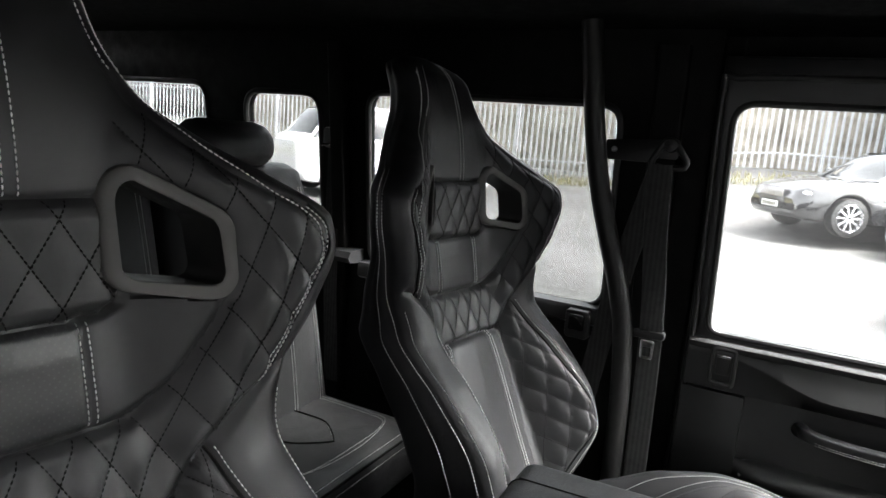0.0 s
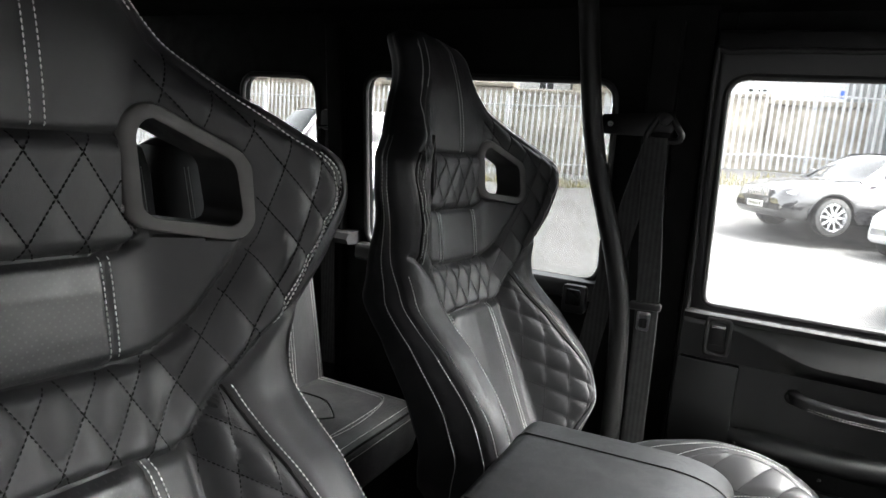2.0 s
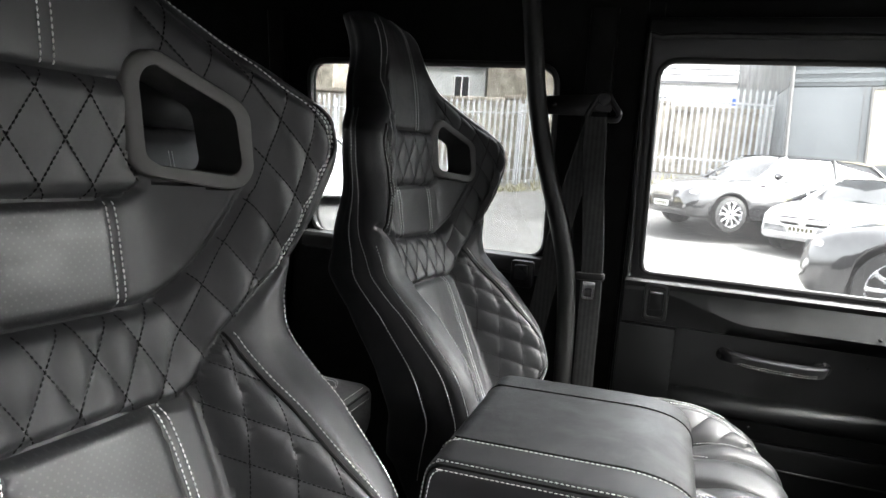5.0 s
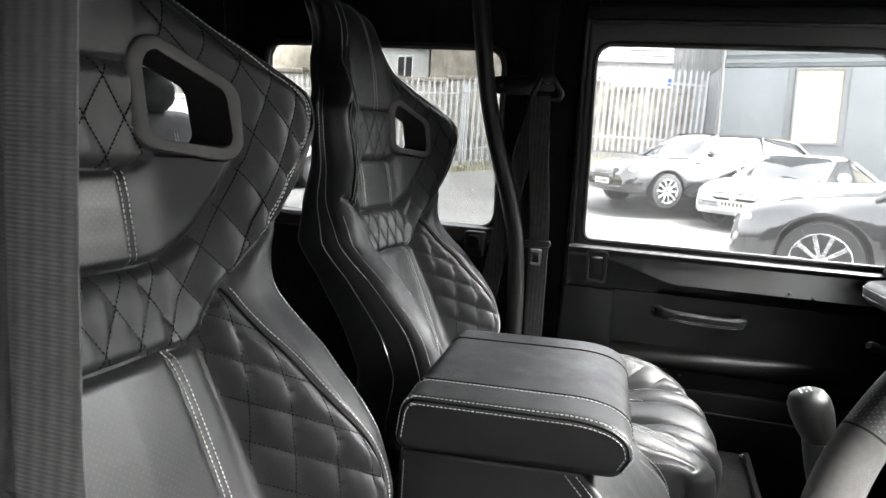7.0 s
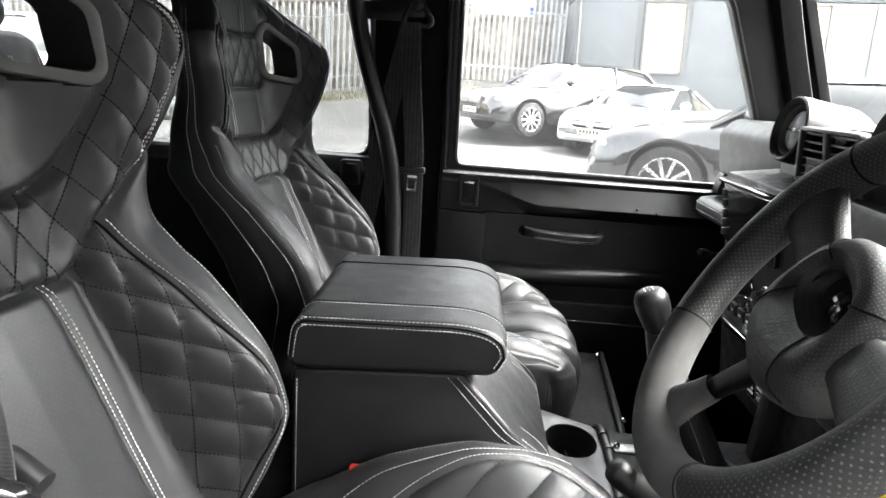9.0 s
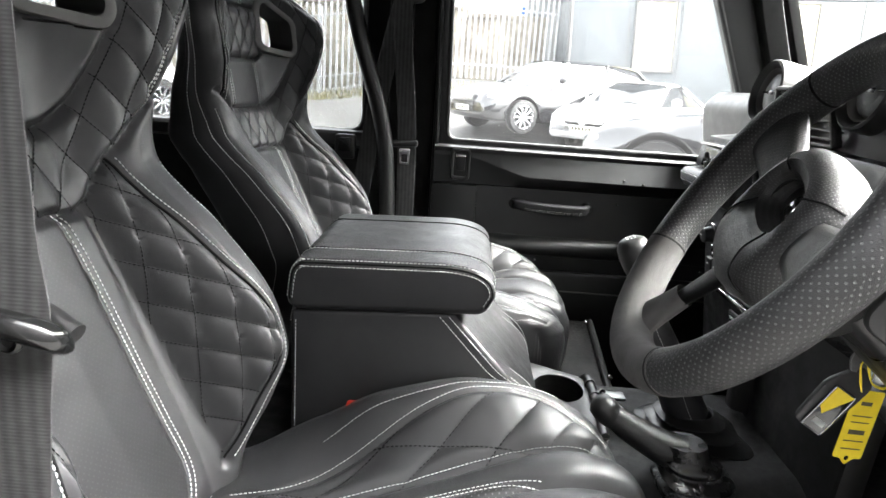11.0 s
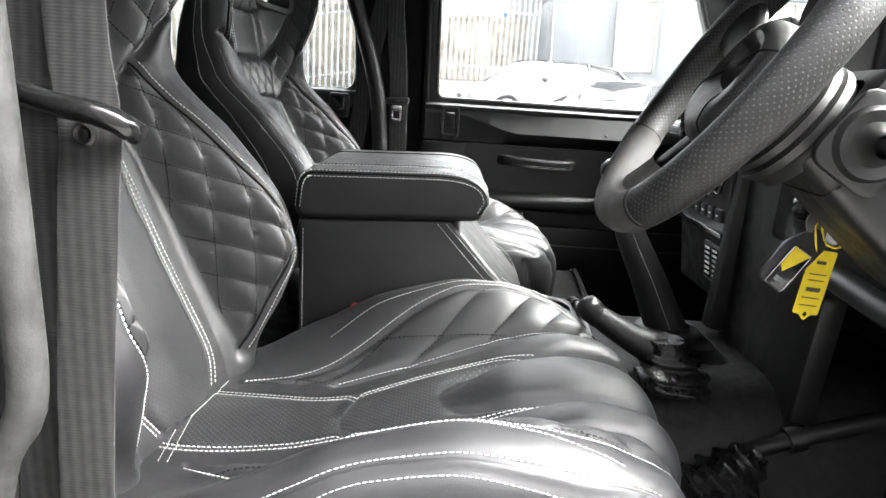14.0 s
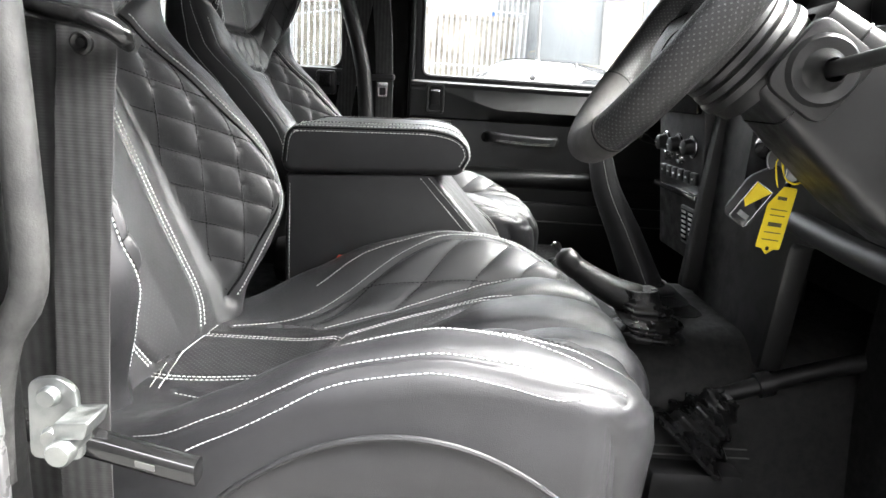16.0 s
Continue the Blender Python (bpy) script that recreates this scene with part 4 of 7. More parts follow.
solid("floor", box(-1.98, 1.45, -0.775, 0.80, 0.50, 0.53, 0.004), CARPET, "black carpeted car floor", "floor", kind="structure")
solid("wall_rear", prism([(-0.775, 0.53), (0.80, 0.53), (0.80, 1.86), (-0.775, 1.86)], -1.99, -1.952, "x", 0.003, 2, [rounded([(-0.42, 1.33), (0.45, 1.33), (0.45, 1.78), (-0.42, 1.78)], 0.06)]), TRIM_BLACK, "black trimmed rear end of the car", "car body", kind="structure")
solid("wall_front", box(1.42, 1.45, -0.775, 0.80, 0.53, 1.42, 0.004), CARPET, "black carpeted footwell bulkhead", "car body", kind="structure")
solid("wall_footwell_left", box(1.246, 1.42, 0.765, 0.80, 0.53, 1.46, 0.003), TRIM_BLACK, "black footwell side panel", "car body", kind="structure")
solid("sill_left", box(0.19, 1.246, 0.742, 0.80, 0.53, 0.715, 0.003), TRIM_BLACK, "black painted door sill", "car body", kind="structure")
solid("wall_footwell_right", box(1.12, 1.42, -0.77, -0.735, 0.53, 1.46, 0.003), TRIM_BLACK, "black footwell side panel", "car body", kind="structure")


def window_glass(name, loop, y, axis="y", glazing=PRIVACY_GLASS):
    sheet = prism(loop, y, y + 0.004, axis, 0)
    ob = solid(name, leaned(sheet) if axis == "y" and y > 0 else sheet, glazing, "clear car window glass", "window", kind="structure", smooth=False)
    ob.visible_shadow = False
    return ob


for loop in WINDOWS:
    window_glass("window_1", loop, LEFT + 0.016)
    window_glass("window_2", loop, RIGHT - 0.02)
for loop in WINDOWS:
    solid("trim", leaned(loop_tube(loop, LEFT + 0.002, 0.008)), RUBBER, "black rubber window seal", "seal", kind="structure")
    solid("trim", loop_tube(loop, RIGHT - 0.002, 0.008), RUBBER, "black rubber window seal", "seal", kind="structure")
window_glass("window_3", rounded([(-0.42, 1.33), (0.45, 1.33), (0.45, 1.78), (-0.42, 1.78)], 0.06), -1.975, "x")

# sill strips below the side windows, and the posts between them
solid("trim", loft_x(lambda x: [(0.765, 1.31), (0.735, 1.306), (0.728, 1.296), (0.728, 1.27), (0.745, 1.262), (0.765, 1.262)], np.linspace(-0.53, 0.19, 3)), DOOR_PAINT, "satin black window sill trim", "trim", kind="structure")
solid("trim", loft_x(lambda x: [(0.765, 1.34), (0.70, 1.335), (0.69, 1.32), (0.70, 1.305), (0.765, 1.30)], np.linspace(-1.0, -0.535, 3)), DOOR_PAINT, "satin black shelf trim", "trim", kind="structure")
for x, r in ((-0.60, 0.022), (0.225, 0.03)):
    solid("pillar", leaned(prism(rounded([(x - r, 0.765), (x - r, 0.735), (x + r, 0.735), (x + r, 0.765)], 0.008), 0.53, 1.87, "z", 0)), TRIM_BLACK, "black trimmed body pillar", "pillar", kind="structure")

# ---- passenger door ----
DOOR_WINDOW = rounded([(0.356, 1.302), (1.172, 1.302), (0.962, 1.768), (0.345, 1.768)], [0.03, 0.02, 0.05, 0.045], 6)
door = thing("car_door", (0.75, 0.76, 0.6), "black trimmed closed car door with window and leather pull handle", "car door")
part("door_panel", leaned(prism([(0.318, 0.60), (1.24, 0.60), (1.24, 1.33), (1.045, 1.852), (0.318, 1.852)], 0.738, 0.79, "y", 0.006, 2, [DOOR_WINDOW])), DOOR_PAINT, door)


def waist(x):
    low = 1.268 - 0.046 * float(step((x - 0.40) / 0.20))
    d = 0.5 * (1.275 - low)
    return [(0.742, 1.293), (0.722, 1.291), (0.716, 1.286), (0.7165, 1.279), (0.7195, 1.275), (0.7200 - d, low), (0.7205 - 0.95 * d, low - 0.006), (0.7215 - 0.35 * d, low - 0.022), (0.7222, 1.192), (0.742, 1.186)]


def shelf(x):
    k = float(step((x - 0.42) / 0.07))
    p = (0.004 + 0.034 * k) * (1 - 0.8 * float(step((x - 0.56) / 0.45)))
    return [(0.742, 1.058 - 0.02 * (1 - k)), (0.738 - 0.45 * p, 1.054), (0.738 - p, 1.040), (0.738 - p, 1.016), (0.738 - 0.6 * p, 1.006), (0.742, 1.000)]


part("waist_rail", loft_x(waist, np.linspace(0.327, 1.19, 60)), DOOR_PAINT, door, "", True, 40)
part("pocket_shelf", loft_x(shelf, np.linspace(0.405, 1.19, 36)), DOOR_PAINT, door, "", True, 60)
part("edge_panel", prism(rounded([(0.325, 0.97), (0.447, 0.97), (0.447, 1.1855), (0.325, 1.1855)], [0.012, 0.012, 0.004, 0.004]), 0.7222, 0.74, "y", 0.002), DOOR_PAINT, door)
part("lower_panel", prism(rounded([(0.33, 0.64), (1.19, 0.64), (1.19, 0.962), (0.33, 0.962)], 0.02), 0.722, 0.74, "y", 0.006), DOOR_PAINT, door)
part("lower_seam", box(0.34, 1.18, 0.7195, 0.724, 0.905, 0.909, 0.001), PLASTIC_GREY, door)
pane = part("window_pane", leaned(prism(DOOR_WINDOW, 0.766, 0.770, "y", 0)), DOOR_GLASS, door, "clear glass", False)
pane.visible_shadow = False
part("window_seal", leaned(loop_tube(DOOR_WINDOW, 0.742, 0.007)), RUBBER, door)
part("window_channel", box(0.36, 1.10, 0.7455, 0.764, 1.292, 1.3035, 0.002), PLASTIC, door, "black felt window channel")
part("frame_edge", leaned(sweep(curve_points([(0.33, 0.733, 0.95), (0.33, 0.733, 1.30), (0.322, 0.733, 1.78), (0.35, 0.733, 1.812), (0.6, 0.733, 1.815), (1.03, 0.733, 1.815)], 80), 0.006, 8)), RUBBER, door)
latch = part("door_latch", prism(rounded([(0.371, 1.200), (0.424, 1.200), (0.424, 1.284), (0.371, 1.284)], 0.012), 0.714, 0.724, "y", 0.003, 2, [rounded([(0.380, 1.209), (0.415, 1.209), (0.415, 1.275), (0.380, 1.275)], 0.008)]), PLASTIC, door)
part("latch_lever", prism(rounded([(0.384, 1.225), (0.411, 1.225), (0.411, 1.268), (0.384, 1.268)], 0.005), 0.716, 0.722, "y", 0.002), STEEL_BLACK, latch, "black release lever")
part("latch_lip", box(0.384, 0.411, 0.7115, 0.7155, 1.262, 1.268, 0.001), CHROME, latch, "bright metal edge")
hp = curve_points([(0.552, 0.738, 1.146), (0.560, 0.712, 1.148), (0.590, 0.697, 1.146), (0.65, 0.694, 1.143), (0.712, 0.697, 1.142), (0.742, 0.712, 1.142), (0.750, 0.738, 1.141)], 50)
pull = part("pull_handle", sweep(hp, 0.0, 20, False, True, (0.013, 0.008), (0, 1, 0)), LEATHER_SMOOTH, door, "black leather wrapped pull handle")
for dz in (-0.010, -0.006):
    tagged(part("handle_stitching", dashes(hp[10:42] + np.array([0, -0.0082, dz]), np.tile([0, -1, 0.0], (32, 1)), 0.004, 0.0018, 0.00032), THREAD, pull, "white thread", False), kind="stuff")
for x in (0.555, 0.747):
    part("handle_foot", ball((x, 0.735, 1.144), 0.016, 12, 8, (1.1, 0.5, 1)), PLASTIC, door)
for x, z in ((0.46, 1.030), (0.62, 0.998), (0.83, 1.160), (0.88, 1.225), (0.83, 1.232)):
    part("trim_stud", ball((x, 0.7035 if z < 1.1 else 0.6925 if z > 1.2 else 0.735, z), 0.0035, 8, 6), PLASTIC, door)

# header rail over the open doorway
solid("trim", box(0.10, 1.05, -0.775, -0.695, 1.80, 1.90, 0.012), TRIM_BLACK, "black header rail over the open doorway", "trim", kind="structure")
# body rails round the closed door
solid("trim", leaned(box(0.296, 0.345, 0.794, 0.815, 0.50, 1.90, 0.003)), TRIM_BLACK, "black door jamb", "trim", kind="structure")
solid("trim", leaned(box(0.346, 1.12, 0.794, 0.815, 1.835, 1.95, 0.003)), TRIM_BLACK, "black door jamb", "trim", kind="structure")
solid("trim", leaned(prism([(1.03, 1.834), (1.13, 1.834), (1.33, 1.34), (1.235, 1.34)], 0.794, 0.815, "y", 0.003)), TRIM_BLACK, "black door jamb", "trim", kind="structure")
solid("trim", box(1.235, 1.33, 0.794, 0.815, 0.50, 1.339, 0.003), TRIM_BLACK, "black door jamb", "trim", kind="structure")

# ---- windscreen, front pillars ----
for sg, y in ((1, 0.735), (-1, -0.705)):
    px = [(1.040, 1.87), (1.128, 1.64), (1.225, 1.41)]
    fold = leaned if sg > 0 else (lambda vf: vf)
    solid("pillar", fold(sweep(curve_points([(a, y, b) for a, b in px], 12), 0.0, 16, False, True, (0.028, 0.03), (0, 1, 0))), TRIM_BLACK, "black trimmed windscreen pillar", "pillar", kind="structure")
    px = [(1.095, 1.87), (1.195, 1.64), (1.292, 1.42)]
    solid("pillar", fold(sweep(curve_points([(a, y + sg * 0.02, b) for a, b in px], 12), 0.0, 16, False, True, (0.014, 0.022), (0, 1, 0))), STEEL_BLACK, "black painted windscreen frame post", "pillar", kind="structure")
sv = [(1.10, -0.72, 1.86), (1.10, 0.75, 1.86), (1.300, 0.75, 1.44), (1.300, -0.72, 1.44)]
solid("window_4", (sv + [(x + 0.005, y, z) for x, y, z in sv], [(0, 1, 2, 3), (7, 6, 5, 4), (0, 4, 5, 1), (1, 5, 6, 2), (2, 6, 7, 3), (3, 7, 4, 0)]), GLASS, "clear windscreen glass", "windscreen", kind="structure", smooth=False)
solid("trim", box(1.04, 1.12, -0.77, 0.80, 1.83, 1.90, 0.01), TRIM_BLACK, "black windscreen header rail", "trim", kind="structure")
bonnet = thing("bonnet", (1.9, 0, 1.3), "grey painted bonnet with a black wiper", "bonnet")
part("bonnet_panel", loft_x(lambda x: [(-0.70, 1.36 - 0.03 * (x - 1.3)), (-0.55, 1.39 - 0.03 * (x - 1.3)), (0, 1.40 - 0.03 * (x - 1.3)), (0.58, 1.39 - 0.03 * (x - 1.3)), (0.73, 1.36 - 0.03 * (x - 1.3)), (0.73, 0.9), (-0.70, 0.9)], np.linspace(1.30, 2.4, 4)), BODY_METAL, bonnet)
wiper = thing("wiper", (1.32, 0.4, 1.45), "black windscreen wiper arm and blade", "wiper")
part("wiper_blade", sweep(curve_points([(1.312, 0.66, 1.475), (1.308, 0.45, 1.482), (1.308, 0.15, 1.478)], 14), 0.006, 6), RUBBER, wiper)
part("wiper_arm", sweep(curve_points([(1.318, 0.45, 1.492), (1.325, 0.25, 1.47), (1.34, 0.08, 1.435)], 12), 0.007, 6), STEEL_BLACK, wiper)

# ---- driver's door post, seen from the open doorway ----
post = thing("door_post", (0.10, -0.70, 0.55), "black door post with rubber seal and pale edge", "door post")
part("post_panel", prism(rounded([(0.0, -0.735), (0.0, -0.675), (0.085, -0.675), (0.115, -0.70), (0.115, -0.735)], 0.01), 0.53, 1.86, "z", 0), TRIM_BLACK, post)
part("door_seal", sweep(curve_points([(0.135, -0.722, 1.85), (0.135, -0.722, 1.45), (0.141, -0.722, 1.22), (0.140, -0.722, 1.12), (0.118, -0.722, 1.075), (0.105, -0.722, 1.0), (0.105, -0.722, 0.85), (0.12, -0.722, 0.6)], 90), 0.012, 10), RUBBER_GREY, post, "dusty grey rubber door seal")
part("post_edge", prism(rounded([(0.04, -0.745), (0.04, -0.737), (0.124, -0.737), (0.124, -0.745)], 0.002), 0.53, 1.86, "z", 0), BODY_METAL, post, "grey painted edge")
striker = thing("door_striker", (0.13, -0.74, 1.02), "zinc plated door striker bolted to the door post", "striker")
part("striker_plate", prism(rounded([(0.142, 0.999), (0.179, 0.999), (0.177, 1.054), (0.163, 1.062), (0.145, 1.058)], 0.008), -0.742, -0.736, "y", 0.0015), ZINC, striker)
part("striker_pin", lathe([(0, 0), (0.007, 0), (0.007, 0.020), (0.009, 0.021), (0.009, 0.028), (0.0075, 0.030), (0, 0.030)], Matrix.Translation((0.178, -0.740, 1.020)) @ Matrix.Rotation(radians(90), 4, "X"), 20), ZINC, striker)
part("striker_catch", prism(rounded([(0.173, 1.028), (0.193, 1.029), (0.197, 1.042), (0.173, 1.040)], 0.003), -0.764, -0.737, "y", 0.002), ZINC, striker)
for z in (1.018, 1.048):
    part("striker_bolt", lathe([(0, 0.006), (0.006, 0.006), (0.0075, 0.003), (0.0075, 0)], Matrix.Translation((0.160, -0.742, z)) @ Matrix.Rotation(radians(90), 4, "X"), 14), ZINC, striker)

# ---- roll bar and seat belts ----
bar_path = curve_points([(0.074, 0.60, 1.905), (0.104, 0.62, 1.679), (0.127, 0.63, 1.567), (0.153, 0.64, 1.475), (0.184, 0.65, 1.37), (0.205, 0.66, 1.249), (0.215, 0.665, 1.0), (0.215, 0.665, 0.53)], 80)
hoop = thing("roll_bar", (0.215, 0.665, 0.53), "black painted steel roll bar tube beside the passenger seat", "roll bar")
part("tube", sweep(bar_path, 0.0205, 20), STEEL_BLACK, hoop)
part("foot_plate", box(0.165, 0.265, 0.615, 0.715, 0.531, 0.541, 0.003), STEEL_BLACK, hoop)
hoop2 = thing("roll_bar", (-0.05, -0.62, 0.53), "black painted steel roll bar tube beside the driver seat", "roll bar")
part("tube", sweep([(x, 0.03 - (y - 0.03), z) for x, y, z in curve_points([(-0.05, 0.62, 1.905), (-0.05, 0.625, 1.5), (-0.05, 0.66, 1.2), (-0.05, 0.68, 0.53)], 40)], 0.0205, 20), STEEL_BLACK, hoop2)
part("foot_plate", box(-0.10, 0.0, -0.67, -0.57, 0.531, 0.541, 0.003), STEEL_BLACK, hoop2)


def strap(name, path, label, width=0.0235, up=(0, 1, 0)):
    return solid(name, sweep(path, 0.0, 16, False, True, (width, 0.0011), up), WEBBING, label, "seat belt")


belt = thing("seat_belt", (0.245, 0.69, 1.66), "black seat belt hanging from a bracket on the roll bar", "seat belt")
part("bracket", prism(rounded([(0.118, 1.642), (0.205, 1.642), (0.215, 1.652), (0.262, 1.652), (0.262, 1.690), (0.118, 1.682)], 0.006), 0.650, 0.655, "y", 0.0015), STEEL_BLACK, belt, "black steel bracket")
part("bracket_screw", lathe([(0, 0.005), (0.006, 0.005), (0.0075, 0.002), (0.0075, 0)], Matrix.Translation((0.138, 0.650, 1.663)) @ Matrix.Rotation(radians(90), 4, "X"), 16), CHROME, belt, "bright screw")
ring = [(a, 0.648, b) for a, b in rounded([(0.215, 1.632), (0.276, 1.636), (0.280, 1.648), (0.252, 1.688), (0.236, 1.688), (0.212, 1.645)], 0.012, 5)]
part("belt_loop", sweep(ring, 0.0065, 10, True), PLASTIC, belt, "black plastic belt loop")
part("loop_bolt", lathe([(0, 0.012), (0.012, 0.010), (0.014, 0)], Matrix.Translation((0.246, 0.65, 1.678)) @ Matrix.Rotation(radians(90), 4, "X"), 20), PLASTIC, belt)
part("webbing", sweep(curve_points([(0.232, 0.640, 1.640), (0.238, 0.650, 1.52), (0.254, 0.668, 1.33), (0.258, 0.69, 1.10), (0.262, 0.70, 0.80)], 50), 0.0, 16, False, True, (0.0235, 0.0011), (0, 1, 0)), WEBBING, belt, "black woven webbing")
part("lap_webbing", sweep(curve_points([(0.232, 0.660, 1.640), (0.196, 0.668, 1.49), (0.174, 0.675, 1.38), (0.145, 0.68, 1.20), (0.11, 0.68, 0.95)], 50), 0.0, 16, False, True, (0.0235, 0.0011), (0, 1, 0)), WEBBING, belt, "black woven webbing")
tong = part("tongue", prism(rounded([(0.238, 1.236), (0.264, 1.236), (0.266, 1.278), (0.236, 1.278)], 0.006), 0.672, 0.675, "y", 0.001, 2, [rounded([(0.243, 1.243), (0.259, 1.243), (0.259, 1.262), (0.243, 1.262)], 0.003)]), CHROME, belt, "bright metal tongue")
part("tongue_cover", prism(rounded([(0.218, 1.280), (0.284, 1.284), (0.284, 1.300), (0.218, 1.296)], 0.006), 0.663, 0.683, "y", 0.004), PLASTIC, tong, "black plastic cover")
part("retractor", box(0.232, 0.292, 0.70, 0.745, 0.72, 0.80, 0.006), PLASTIC, belt)

dbelt = thing("seat_belt", (0.135, -0.64, 1.29), "black seat belt running down the door post", "seat belt")
dpath = curve_points([(0.130, -0.600, 1.80), (0.128, -0.618, 1.55), (0.134, -0.628, 1.36), (0.144, -0.636, 1.29), (0.140, -0.640, 1.22), (0.128, -0.642, 1.05), (0.122, -0.642, 0.90), (0.118, -0.64, 0.60)], 90)
part("webbing", sweep(dpath, 0.0, 16, False, True, (0.0225, 0.0011), (0, 1, 0)), WEBBING, dbelt, "black woven webbing")
part("webbing", sweep(dpath + np.c_[-0.016 - 0.055 * np.clip(1.75 - dpath[:, 2], 0, 0.45), np.full(90, 0.014), np.zeros(90)], 0.0, 16, False, True, (0.0225, 0.0011), (0, 1, 0)), WEBBING, dbelt, "black woven webbing")
guide = part("belt_guide", sweep(curve_points([(0.095, -0.640, 1.308), (0.130, -0.653, 1.302), (0.158, -0.655, 1.298), (0.174, -0.650, 1.291), (0.178, -0.640, 1.280)], 30), [0.010] * 4 + [0.0085] * 22 + [0.008, 0.007, 0.006, 0.004], 12), GLOSS_BLACK, dbelt, "black plastic guide loop")
part("guide_back", sweep(curve_points([(0.095, -0.628, 1.308), (0.145, -0.622, 1.297), (0.176, -0.628, 1.284)], 20), 0.007, 10), PLASTIC, guide)
part("stop_button", lathe([(0, 0.004), (0.0035, 0.0035), (0.004, 0.002), (0.0065, 0.0045), (0.0085, 0.003), (0.0085, 0)], Matrix.Translation((0.142, -0.6385, 1.282)) @ Matrix.Rotation(radians(90), 4, "X"), 20), PLASTIC, dbelt, "black stop button")
buckle = thing("belt_buckle", (0.32, -0.19, 0.90), "black seat belt buckle with a red button", "buckle")
part("buckle_body", box(0.262, 0.296, -0.190, -0.166, 0.885, 0.998, 0.005), PLASTIC, buckle)
part("buckle_button", box(0.266, 0.292, -0.187, -0.169, 0.998, 1.006, 0.003), RED, buckle, "red release button")
lever = thing("recline_lever", (0.12, -0.68, 0.96), "black plastic seat recline lever", "lever")
part("lever_arm", loft_x(lambda x: rounded([(-0.692, 0.960 - 0.25 * (x - 0.178)), (-0.672, 0.960 - 0.25 * (x - 0.178)), (-0.672, 0.979 - 0.25 * (x - 0.178)), (-0.692, 0.979 - 0.25 * (x - 0.178))], 0.005, 3), np.linspace(0.09, 0.235, 8)), GLOSS_BLACK, lever)
part("lever_mark", loft_x(lambda x: [(-0.6935, 0.967 - 0.25 * (x - 0.178)), (-0.6925, 0.967 - 0.25 * (x - 0.178)), (-0.6925, 0.972 - 0.25 * (x - 0.178)), (-0.6935, 0.972 - 0.25 * (x - 0.178))], np.linspace(0.19, 0.205, 3)), PLASTIC_GREY, lever)

# ---- rear bench ----
def pillow(x0, x1, y0, y1, z0, z1, r=0.03, lean=0.0, crown=0.0):
    """A padded block with round edges, leaning back with height."""
    bm = bmesh.new()
    bmesh.ops.create_cube(bm, size=1)
    bmesh.ops.subdivide_edges(bm, edges=list(bm.edges), cuts=9, use_grid_fill=True)
    for v in bm.verts:
        p = v.co * 2
        h = Vector(((x1 - x0) / 2, (y1 - y0) / 2, (z1 - z0) / 2))
        q = Vector((p.x * h.x, p.y * h.y, p.z * h.z))
        inner = Vector([max(-h[i] + r, min(h[i] - r, q[i])) for i in range(3)])
        d = q - inner
        if d.length > 1e-6:
            q = inner + d.normalized() * r
        swell = crown * (1 - p.y * p.y) * (1 - p.z * p.z)
        v.co = ((x0 + x1) / 2 + q.x + (swell if p.x > 0 else 0) - lean * (q.z + h.z), (y0 + y1) / 2 + q.y, (z0 + z1) / 2 + q.z)
    return from_bm(bm)


